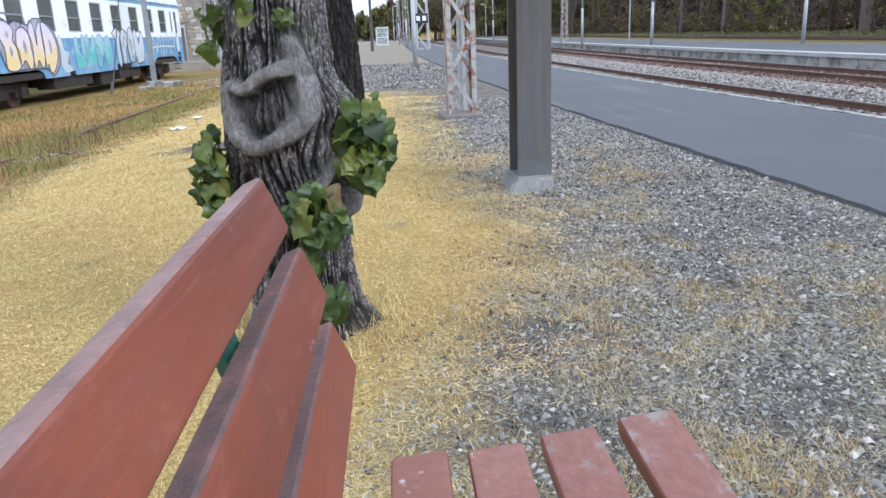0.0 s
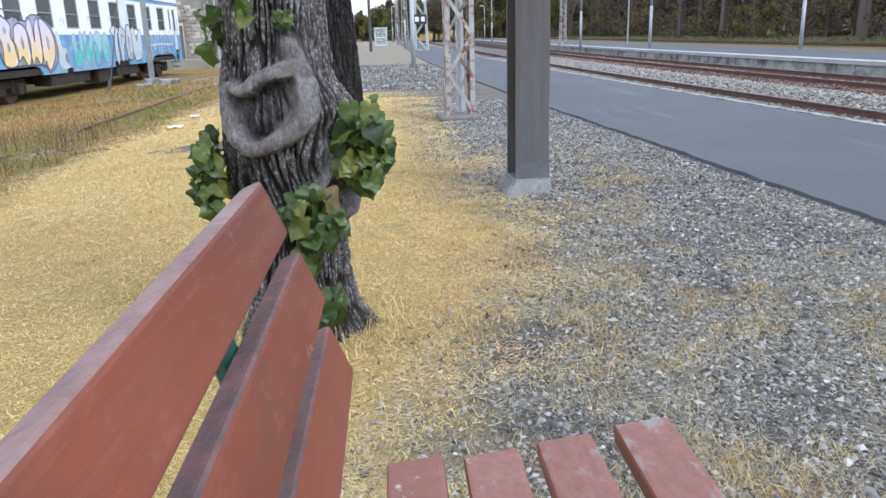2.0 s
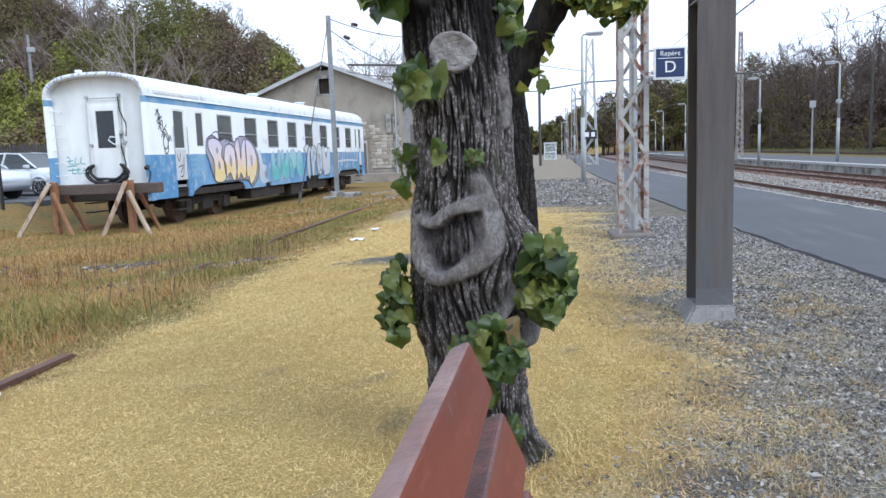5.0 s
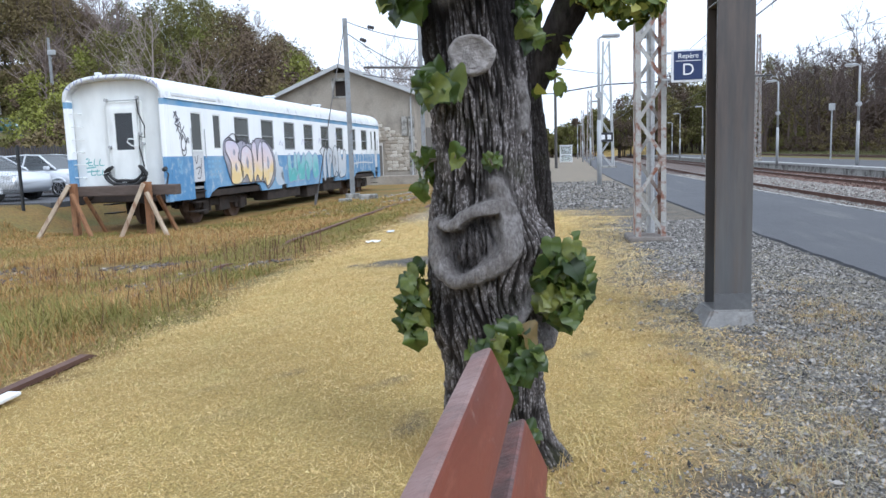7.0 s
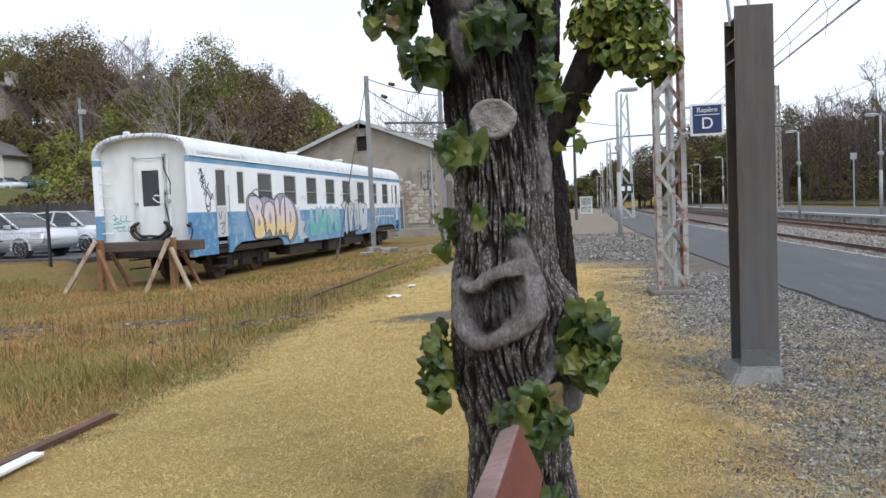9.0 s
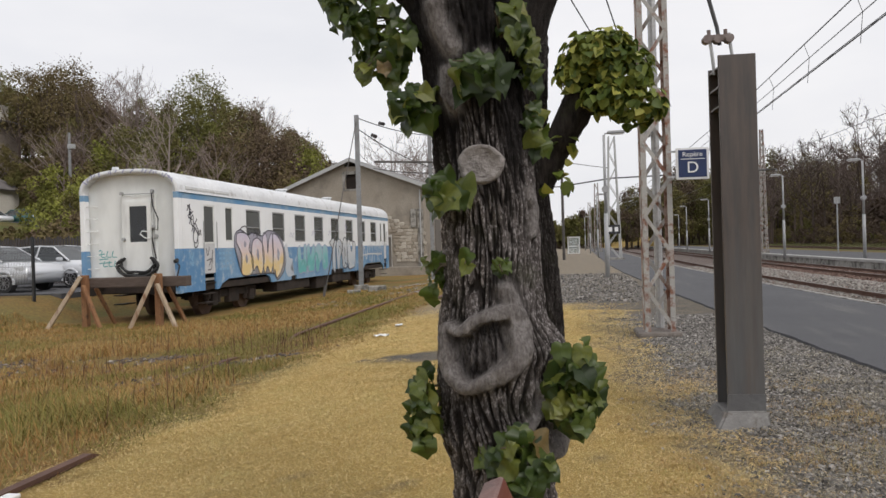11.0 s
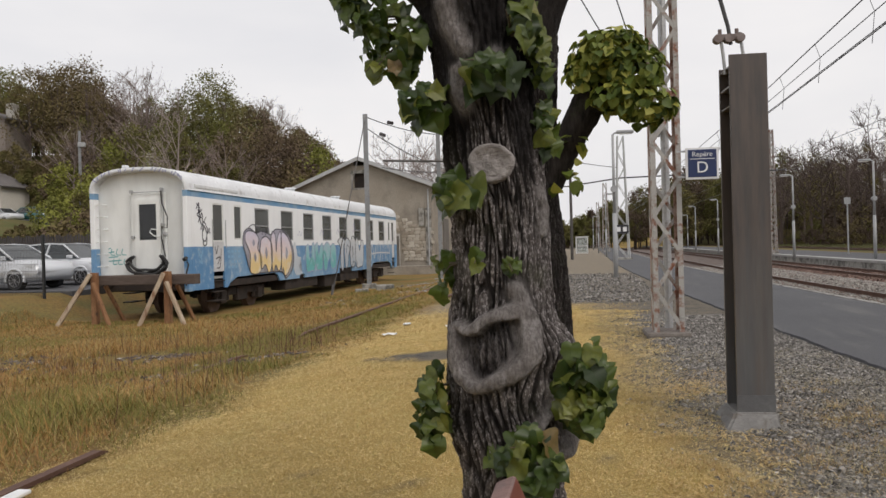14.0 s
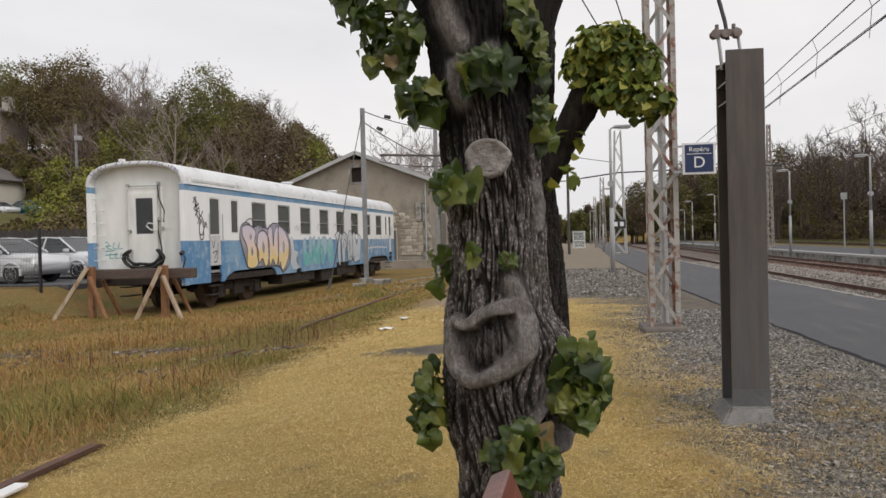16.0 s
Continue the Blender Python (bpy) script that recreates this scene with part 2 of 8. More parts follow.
def ground_z(x, y):
    u = x - bend(y) * smooth_step(-2.0, 1.0, x)
    z = -0.5 * smooth_step(-1.2, -7.5, x + 0.08 * (y - 8))
    z = z + 0.65 * smooth_step(-13.8, -15.5, x)
    # wooded slope to the left and beyond
    z = z + 5.0 * smooth_step(-26, -58, x) * smooth_step(25, 58, y)
    z = z + 10.0 * smooth_step(72, 92, y - 0.25 * (x + 60)) * smooth_step(-22, -45, x)
    z = z + 14.0 * smooth_step(150, 330, y) * smooth_step(-30, 40, x)
    trench = (u > ASPH_OUT - 0.01) & (u < P2_IN + 0.01)
    return np.where(trench, -0.72, z)


def grass_edge(y):
    """Where the mown grass gives way to gravel beside the platform."""
    return np.interp(y, [0, 1.2, 1.8, 2.3, 2.8, 3.4, 4.2, 4.9, 5.3, 6.0, 9.0, 12.0], [-0.5, 0.05, 0.18, 0.34, 0.56, 0.82, 1.0, 0.95, 0.74, 0.76, 0.8, 0.82])


xs = np.unique(np.round(np.concatenate([np.arange(-6, 3.2, 0.12), np.arange(-30, -6, 0.8), np.arange(-160, -30, 6), np.arange(3.2, 24, 0.7), np.arange(24, 400, 12), [-600, -400, -250, 600]]), 3))
xs = xs[(np.abs(xs - ASPH_OUT) > 0.3) & (np.abs(xs - P2_IN) > 0.3)]
xs = np.sort(np.concatenate([xs, [ASPH_OUT - 0.02, ASPH_OUT, P2_IN, P2_IN + 0.02]]))
ys = np.unique(np.round(np.concatenate([np.arange(-3, 18, 0.14), np.arange(-40, -3, 3), np.arange(18, 60, 1.0), np.arange(60, 200, 8), np.arange(200, 420, 20), [-300, -120, 600, 1000, 2500]]), 3))
gu, gy = np.meshgrid(xs, ys)
gx = gu + bend(gy) * smooth_step(-2.0, 1.0, gu)
gz = ground_z(gx, gy)
near = (np.abs(gu) < 7) & (gy < 20)
gn = np.zeros_like(gx)
gn[near] = wob(gx[near], gy[near], 0.9)
gn2 = np.zeros_like(gx)
gn2[near] = wob(gx[near], gy[near], 3.5, 5.0)
gz = gz + np.where(near & (gu < 3.0), 0.02 * gn + 0.008 * gn2, 0)
edge = grass_edge(gy) + 0.22 * gn + 0.14 * gn2
gravel = smooth_step(-0.28, 0.28, gu - edge) * (gu < 26)
gravel = np.where((gy > 15.6 + 0.5 * gu), smooth_step(-2.0, -0.6, gu + 0.5 * np.sin(gy * 0.9)) * np.interp(gy, [15, 17, 24, 30], [0.4, 0.95, 0.8, 0.15]) * (gu < 7), gravel)
dirt = smooth_step(14.2, 16.8, gy - 0.7 * gu + 0.6 * np.sin(gu * 2.3)) * smooth_step(-3.6 - 0.02 * gy, -2.4 - 0.02 * gy, gu) * (gu < 8)
patch = np.exp(-(((gx + 1.75) / 0.75) ** 2 + ((gy - 8.5) / 0.42) ** 2))
gravel = np.maximum(gravel, smooth_step(0.3, 0.7, patch + 0.5 * gn2))
weed = smooth_step(-3.0, -3.5, gx + 0.3 * gn)
weed = np.maximum(weed, (gu > 20) * 1.0)
wood = np.maximum(smooth_step(-24, -30, gx), smooth_step(20.5, 22.5, gu)) * (gy > -50)
nx = len(xs)
idx = np.arange(len(ys) * nx).reshape(len(ys), nx)
quads = np.stack([idx[:-1, :-1], idx[:-1, 1:], idx[1:, 1:], idx[1:, :-1]], -1).reshape(-1, 4)
ground = mesh_np("ground", np.stack([gx, gy, gz], -1).reshape(-1, 3), quads, GROUND, smooth=True,
                 attrs={"gravel": gravel.ravel(), "dirt": dirt.ravel(), "weed": weed.ravel(), "wood": wood.ravel()})
tagged(ground, "dry straw-coloured mown grass running into grey gravel and rough weeds", "ground", kind="structure")


def surf_z(x, y):
    """Height of the ground sheet, with its small bumps."""
    x, y = np.asarray(x, float), np.asarray(y, float)
    u = x - bend(y)
    for _ in range(12):
        u = 0.5 * u + 0.5 * (x - bend(y) * smooth_step(-2.0, 1.0, u))
    i = np.clip(np.searchsorted(xs, u) - 1, 0, len(xs) - 2)
    j = np.clip(np.searchsorted(ys, y) - 1, 0, len(ys) - 2)
    fx = np.clip((u - xs[i]) / (xs[i + 1] - xs[i]), 0, 1)
    fy = np.clip((y - ys[j]) / (ys[j + 1] - ys[j]), 0, 1)
    return (gz[j, i] * (1 - fx) + gz[j, i + 1] * fx) * (1 - fy) + (gz[j + 1, i] * (1 - fx) + gz[j + 1, i + 1] * fx) * fy


def line_pts(u, z, y0=-12.0, y1=210.0):
    return [(u + float(bend(y)), y, z) for y in np.concatenate([np.arange(y0, 60, 1.5), np.arange(60, y1, 10)])]


# near platform: asphalt with a raised worn rim, painted edge and a concrete face
def strip(name, u0, u1, z0, z1, material, label, category, jag=0.0):
    bm = bmesh.new()
    rings = []
    for i, y in enumerate(np.concatenate([np.arange(-12, 18, 0.15), np.arange(18, 60, 1.5), np.arange(60, 210, 10)])):
        c_ = float(bend(y))
        j = jag * noise.fractal(Vector((y * 2.3, 0.4, 1.7)), 0.6, 2.0, 4) + jag * 0.7 * noise.noise(Vector((y * 9.0, 3.1, 0.2)))
        rings.append([bm.verts.new((u0 + c_ + j + dx, y, z)) for dx, z in ((0, z0), (0.035, z1))] + [bm.verts.new((u1 + c_, y, z)) for z in (z1, z0)])
    for a, c_ in zip(rings, rings[1:]):
        for k in range(4):
            bm.faces.new((a[k], c_[k], c_[(k + 1) % 4], a[(k + 1) % 4]))
    bmesh.ops.recalc_face_normals(bm, faces=bm.faces[:])
    return tagged(part(name, bm, material), label, category, kind="structure")


strip("platform_asphalt", ASPH_IN, ASPH_OUT - 0.12, -0.1, 0.03, ASPHALT, "dark grey asphalt platform surface with a ragged edge", "platform", 0.028)
strip("platform_edge", ASPH_OUT - 0.12, ASPH_OUT + 0.02, -0.8, 0.034, CONCRETE, "concrete edge of the asphalt platform", "platform edge")
strip("edge_line", ASPH_OUT - 0.06, ASPH_OUT - 0.022, 0.030, 0.038, EDGE_WHITE, "thin worn white line along the platform edge", "edge line")
strip("far_platform", P2_IN + 0.24, P2_OUT, -0.2, 0.014, ASPHALT, "low grey platform beyond the tracks", "platform")
strip("ballast_bed", ASPH_OUT + 0.03, P2_IN - 0.32, -0.9, -0.48, BALLAST, "pale stone ballast between the rails", "ballast")

# face of the far platform: concrete blocks with a pale capping
far_wall = thing("far_platform_wall", "stained pale concrete block face of the far platform", "platform wall", (0, 0, 0), kind="structure")
bm = bmesh.new()
sweep(bm, [(-0.1, -0.8), (0.0, -0.8), (0.0, -0.12), (-0.1, -0.12)], line_pts(P2_IN - 0.02, 0, 5))
part("backing", bm, CONCRETE, far_wall)
block = bmesh.new()
box(block, -0.09, 0.0, -0.985, 0.985, -0.62, -0.10, 0.012)
block_me = bpy.data.meshes.new("block")
block.to_mesh(block_me)
block.free()
block_me.materials.append(mat("block_concrete", (0.30, 0.295, 0.275), (0.40, 0.39, 0.36), 0.9, 1.2, 30.0, (0.11, 0.105, 0.095), 0.4, 0.005, wear_lo=0.46, wear_hi=0.62, wear_scale=1.7, fixed=True))
for i in range(48):
    y = 9 + i * 2.0
    ob = new("block", block_me)
    ob.parent = far_wall
    ob.matrix_basis = pose(P2_IN - 0.115 + float(bend(y)), y, random.uniform(-0.006, 0.006), 0, 0, math.degrees(math.atan2(-float(bend(y + 1) - bend(y - 1)) / 2, 1.0)))
bm = bmesh.new()
sweep(bm, [(-0.26, -0.10), (0.25, -0.10), (0.25, 0.025), (-0.26, 0.025)], line_pts(P2_IN, 0, 5))
part("capping", bm, mat("capping_concrete", (0.36, 0.36, 0.35), (0.45, 0.44, 0.43), 0.85, 1.0, 20.0, (0.3, 0.3, 0.28)), far_wall, "pale concrete capping")


# rails
RAIL_PROFILE = [(-0.07, 0), (0.07, 0), (0.07, 0.012), (0.012, 0.03), (0.012, 0.115), (0.036, 0.125), (0.036, 0.155), (-0.036, 0.155), (-0.036, 0.125), (-0.012, 0.115), (-0.012, 0.03), (-0.07, 0.012)]


def railway(name, u0, gauge, zr, label, y0=-12.0):
    t_ = thing(name, label, "railway track", (0, 0, 0), kind="structure")
    for u in (u0, u0 + gauge):
        bm = sweep(bmesh.new(), RAIL_PROFILE, line_pts(u, zr - 0.155, y0))
        r_ = part("rail", bm, RAIL_RUST, t_)
        bm = sweep(bmesh.new(), [(-0.03, 0.0), (0.03, 0.0), (0.028, 0.004), (-0.028, 0.004)], line_pts(u, zr, y0))
        part("running_surface", bm, RAIL_TOP, r_)
    sl = bmesh.new()
    box(sl, -0.55, gauge + 0.55, -0.12, 0.12, -0.30, -0.14, 0.01)
    me = bpy.data.meshes.new("sleeper")
    sl.to_mesh(me)
    sl.free()
    me.materials.append(SLEEPER)
    for i in range(70):
        y = 4 + i * 0.62
        o = new("sleeper", me)
        o.parent = t_
        o.matrix_basis = pose(u0 + float(bend(y)), y, zr)
    return t_


railway("near_track", 7.3, 1.5, -0.31, "railway track with rusty rails beside the platform")
railway("second_track", 12.4, 1.5, -0.29, "railway track with brown rusty rails by the far platform")
railway("back_track", 23.5, 1.5, 0.13, "overgrown railway track behind the far platform", 10.0)


# old siding in the grass: rails half buried
def old_rail(name, pts, label):
    t_ = thing(name, label, "rail", (0, 0, 0))
    part("rail_bar", sweep(bmesh.new(), RAIL_PROFILE, pts), RAIL_RUST, t_)
    return t_


def siding(off, y0, y1, lift):
    out = []
    for y in np.arange(y0, y1, 0.15):
        x = -3.36 - 0.012 * y + off
        k = np.interp(y, [4.85, 5.0, 17.0, 18.5, 25.0, 27.0], [lift, -0.12, -0.12, lift, lift, -0.12])
        out.append((x, y, float(ground_z(np.array(x), np.array(y))) - 0.155 + float(k)))
    return out


old_rail("buried_rail", siding(0.0, -2.0, 30.0, 0.045), "rusty old rail half buried in dry grass")
old_rail("buried_rail", [(x - 1.5, y, float(ground_z(np.array(x - 1.5), np.array(y))) - 0.155 + float(np.interp(y, [7.4, 7.6, 10.2, 10.6, 12.4, 12.8, 30.0], [-0.05, 0.05, 0.04, -0.01, 0.0, 0.06, 0.06]))) for x, y, z in siding(0.0, 2.0, 30.0, 0.0)], "rusty second rail of the siding among green weeds")

# ---- bench ----
BENCH_RED, nt, b = nodes_of("bench_paint")
v = coords(nt, (1, 0.18, 1))
c = mixc(nt, noise_tex(nt, v, 5.0, 5), (0.135, 0.033, 0.017), (0.205, 0.055, 0.027))
c = mixc(nt, noise_tex(nt, v, 14.0, 6, 0.6, 0.5, 0.75), c, (0.16, 0.055, 0.042))
c = mixc(nt, mul(nt, noise_tex(nt, coords(nt, (1, 0.5, 1)), 4.5, 7, 0.7, 0.48, 0.70), 0.75), c, (0.11, 0.040, 0.030))
c = mixc(nt, mul(nt, noise_tex(nt, coords(nt, (1, 0.35, 1)), 22.0, 7, 0.75, 0.55, 0.72), 0.5), c, (0.33, 0.12, 0.075))
wv = coords(nt)
flake = noise_tex(nt, wv, 38.0, 8, 0.75, 0.6, 0.66)
zone = noise_tex(nt, wv, 6.0, 3, 0.5, 0.52, 0.7)
c = mixc(nt, mul(nt, flake, mul(nt, zone, 0.85)), c, (0.36, 0.30, 0.26))
nt.links.new(c, b.inputs["Base Color"])
b.inputs["Roughness"].default_value = 0.42
bump_on(nt, b, noise_tex(nt, coords(nt, (1, 0.12, 1)), 60.0, 5), 0.25, 0.002)
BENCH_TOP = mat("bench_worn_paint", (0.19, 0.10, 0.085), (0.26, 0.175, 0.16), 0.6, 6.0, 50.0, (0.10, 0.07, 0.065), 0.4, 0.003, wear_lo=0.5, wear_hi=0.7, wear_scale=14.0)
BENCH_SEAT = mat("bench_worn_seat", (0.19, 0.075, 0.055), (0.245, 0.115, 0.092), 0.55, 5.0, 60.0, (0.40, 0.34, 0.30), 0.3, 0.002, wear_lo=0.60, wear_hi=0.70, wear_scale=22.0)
BENCH_DARK_TOP = mat("bench_dark_top", (0.11, 0.06, 0.055), (0.18, 0.085, 0.075), 0.8, 9.0, 60.0, (0.055, 0.045, 0.045), 0.5, 0.003, wear_lo=0.45, wear_hi=0.7, wear_scale=16.0)
GREEN_IRON = mat("green_iron_paint", (0.02, 0.08, 0.06), (0.03, 0.11, 0.08), 0.45, 4.0, 40.0)


def plank(bm, y0, y1, w, th, r, m):
    """Rounded board along y; local x is its width, z its thickness."""
    box(bm, -w / 2, w / 2, y0, y1, -th, 0, 0.0, m)
    es = [e for e in bm.edges]
    bmesh.ops.bevel(bm, geom=es, offset=r, segments=3, affect="EDGES", profile=0.6)
    return bm


bench = thing("bench", "red-brown painted wooden slat bench with green iron legs", "bench", (0.2, 0.15, 0))
BX, BY = 0.2, 0.15
# back slats: front-top edge x, z of each, tilted back
for x, z, w, lab in ((-0.094, 0.918, 0.088, "worn grey-topped red slat"), (-0.047, 0.812, 0.088, ""), (-0.012, 0.694, 0.088, "")):
    tilt = 67.0
    m = pose(x - BX, 0, z, 0, tilt, 0) @ Matrix.Translation((w / 2, 0, 0))
    o = part("back_slat", plank(bmesh.new(), -0.85 - BY, 1.098 - BY, w, 0.034, 0.0085, m), BENCH_RED, bench, lab)
    # upward faces: paler worn tone on the top slat, darker tone on the others
    o.data.materials.append(BENCH_TOP if lab else BENCH_DARK_TOP)
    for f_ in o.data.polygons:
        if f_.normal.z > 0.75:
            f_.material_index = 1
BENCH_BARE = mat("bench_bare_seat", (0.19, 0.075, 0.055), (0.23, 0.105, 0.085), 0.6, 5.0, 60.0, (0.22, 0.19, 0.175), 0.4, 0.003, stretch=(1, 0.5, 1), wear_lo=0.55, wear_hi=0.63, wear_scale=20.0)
for x, z in ((0.108, 0.457), (0.231, 0.461), (0.349, 0.480), (0.475, 0.502)):
    m = pose(x - BX, 0, z, 0, -7, 0)
    o = part("seat_slat", plank(bmesh.new(), -0.85 - BY, 1.098 - BY, 0.092, 0.036, 0.009, m), BENCH_RED, bench)
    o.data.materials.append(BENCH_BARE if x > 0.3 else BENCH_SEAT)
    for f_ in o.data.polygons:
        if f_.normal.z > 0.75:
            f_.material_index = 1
for y in (0.78, -0.55):
    bm = bmesh.new()
    tube(bm, [(-0.105, y - BY, 0.845), (-0.085, y - BY, 0.80), (-0.03, y - BY, 0.62), (0.0, y - BY, 0.44), (0.1, y - BY, 0.405)], 0.017, 8)
    bmesh.ops.translate(bm, verts=bm.verts[:], vec=(-BX - 0.012, 0, 0))
    part("back_bracket", bm, GREEN_IRON, bench, "dark green iron bracket")
    bm = bmesh.new()
    box(bm, 0.05 - BX, 0.53 - BX, y - 0.02 - BY, y + 0.02 - BY, 0.375, 0.415, 0.004)
    part("seat_bearer", bm, GREEN_IRON, bench)
    for x in (0.08, 0.47):
        bm = bmesh.new()
        tube(bm, [(x - BX, y - BY, 0.39), (x - BX, y - BY, 0.2), (x - BX + (0.04 if x > 0.2 else -0.04), y - BY, -0.02)], 0.02, 8)
        part("leg", bm, GREEN_IRON, bench)

# ---- steel anchor post: wide-flange section with welded base ----
STEEL_GREY, nt, b = nodes_of("grey_steel_paint")
v = coords(nt, (1, 1, 0.10))
c = mixc(nt, noise_tex(nt, v, 9.0, 6, 0.6, 0.35, 0.65), (0.086, 0.089, 0.094), (0.13, 0.127, 0.125))
c = mixc(nt, mul(nt, noise_tex(nt, v, 26.0, 6, 0.7, 0.52, 0.72), 0.55), c, (0.115, 0.085, 0.068))
c = mixc(nt, mul(nt, noise_tex(nt, coords(nt, (1, 1, 0.5)), 3.0, 4, 0.6, 0.45, 0.7), 0.5), c, (0.085, 0.075, 0.072))
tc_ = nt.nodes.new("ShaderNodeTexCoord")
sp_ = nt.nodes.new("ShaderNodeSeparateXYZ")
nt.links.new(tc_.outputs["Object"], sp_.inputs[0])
# darker brown tone that strengthens towards the top of the post
height_brown = nt.nodes.new("ShaderNodeMapRange")
height_brown.inputs["From Min"].default_value, height_brown.inputs["From Max"].default_value = 0.55, 1.9
height_brown.inputs["To Max"].default_value = 0.85
nt.links.new(mul(nt, sp_.outputs["Z"], mul(nt, noise_tex(nt, coords(nt, (1, 1, 0.08)), 13.0, 6, 0.65, 0.3, 0.7), 0.8), "ADD"), height_brown.inputs["Value"])
c = mixc(nt, height_brown.outputs["Result"], c, mixc(nt, noise_tex(nt, v, 20.0, 6, 0.65, 0.35, 0.65), (0.052, 0.044, 0.040), (0.098, 0.072, 0.058)))
c = mixc(nt, noise_tex(nt, coords(nt), 34.0, 5, 0.7, 0.70, 0.75), c, (0.34, 0.31, 0.29))
nt.links.new(c, b.inputs["Base Color"])
b.inputs["Roughness"].default_value = 0.34
bump_on(nt, b, noise_tex(nt, v, 14.0, 4), 0.12, 0.004)
STEEL_BASE = mat("bitumen_band", (0.10, 0.10, 0.105), (0.14, 0.14, 0.14), 0.7, 4.0, 30.0)
GALV = mat("galvanised_steel", (0.42, 0.43, 0.44), (0.52, 0.53, 0.54), 0.5, 5.0, 50.0, (0.28, 0.27, 0.26), 0.15, 0.002, metal=0.5)
DARK_IRON = mat("dark_iron", (0.045, 0.045, 0.05), (0.075, 0.075, 0.08), 0.6, 4.0, 40.0)
anchor = thing("anchor_post", "tall grey painted steel H-section post on a concrete foot", "steel post", (1.06, 5.42, 0), 4.0)
bm = bmesh.new()
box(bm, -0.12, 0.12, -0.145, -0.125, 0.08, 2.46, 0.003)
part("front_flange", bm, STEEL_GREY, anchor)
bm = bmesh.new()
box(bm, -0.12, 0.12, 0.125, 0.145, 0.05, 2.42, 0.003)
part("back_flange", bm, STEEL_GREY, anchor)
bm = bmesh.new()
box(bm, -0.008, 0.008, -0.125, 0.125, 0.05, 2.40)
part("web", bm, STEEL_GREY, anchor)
bm = bmesh.new()
box(bm, -0.122, 0.122, -0.149, -0.146, 0.10, 0.21)
part("bitumen_band", bm, STEEL_BASE, anchor, "dark band round the foot of the post")
for z in (2.38, 2.25, 2.12):
    bm = bmesh.new()
    box(bm, -0.115, -0.008, -0.125, 0.125, z, z + 0.012)
    part("stiffener", bm, STEEL_GREY, anchor)
bm = bmesh.new()
for (x, y) in ((-0.27, -0.34), (0.14, -0.22), (0.15, 0.26), (-0.20, 0.3)):
    bm.verts.new((x, y, -0.05))
for (x, y) in ((-0.14, -0.17), (0.135, -0.17), (0.135, 0.17), (-0.14, 0.17)):
    bm.verts.new((x, y, 0.10))
bm.verts.ensure_lookup_table()
for f in ((0, 1, 5, 4), (1, 2, 6, 5), (2, 3, 7, 6), (3, 0, 4, 7), (4, 5, 6, 7), (3, 2, 1, 0)):
    bm.faces.new([bm.verts[i] for i in f])
bmesh.ops.bevel(bm, geom=bm.edges[:], offset=0.015, segments=2, affect="EDGES")
part("foot", bm, mat("foot_concrete", (0.17, 0.165, 0.16), (0.24, 0.235, 0.225), 0.9, 4.0, 40.0, (0.10, 0.08, 0.065), 0.5, 0.006), anchor, "sloping cast concrete foot")
# stay: two hooked rods, clamp and wire going up
for x in (-0.11, 0.02):
    bm = bmesh.new()
    tube(bm, [(x, 0.0, 2.36), (x - 0.012, 0.0, 2.50), (x - 0.03, 0.0, 2.64)], 0.012, 8)
    part("stay_rod", bm, GALV, anchor, "galvanised stay rod")
bm = bmesh.new()
for x in (-0.155, -0.085, -0.01):
    rod(bm, (x, -0.03, 2.60), (x, 0.03, 2.60), 0.030, None, 10)
box(bm, -0.155, -0.01, -0.018, 0.018, 2.585, 2.63, 0.006)
rod(bm, (-0.14, 0, 2.62), (-0.14, 0, 2.665), 0.013)
rod(bm, (-0.03, 0, 2.62), (-0.03, 0, 2.665), 0.013)
part("stay_clamp", bm, mat("rusty_clamp", (0.16, 0.12, 0.11), (0.25, 0.21, 0.20), 0.6, 20.0, 80.0), anchor, "bolted cable clamp")
bm = bmesh.new()
tube(bm, [(-0.07, 0, 2.56), (-0.085, 0.0, 2.68), (-0.13, 0.0, 2.86), (-0.30, 0.6, 4.2), (-0.6, 2.0, 7.0)], 0.014, 8)
part("stay_cable", bm, DARK_IRON, anchor)

# ---- lattice mast ----
LATT = mat("worn_mast_paint", (0.34, 0.33, 0.31), (0.44, 0.43, 0.41), 0.7, 2.5, 40.0, (0.20, 0.075, 0.04), 0.3, 0.003, wear_lo=0.50, wear_hi=0.62, wear_scale=5.5)
LATT2 = mat("rusty_mast_paint", (0.30, 0.17, 0.12), (0.45, 0.40, 0.36), 0.75, 3.5, 45.0, (0.15, 0.06, 0.035), 0.3, 0.003, wear_lo=0.5, wear_hi=0.6, wear_scale=6.0)


def angle_iron(bm, x, y, z0, z1, sx, sy, w=0.065, t=0.008):
    box(bm, x, x + sx * w, y, y + sy * t, z0, z1)
    box(bm, x, x + sx * t, y + sy * t, y + sy * w, z0, z1)


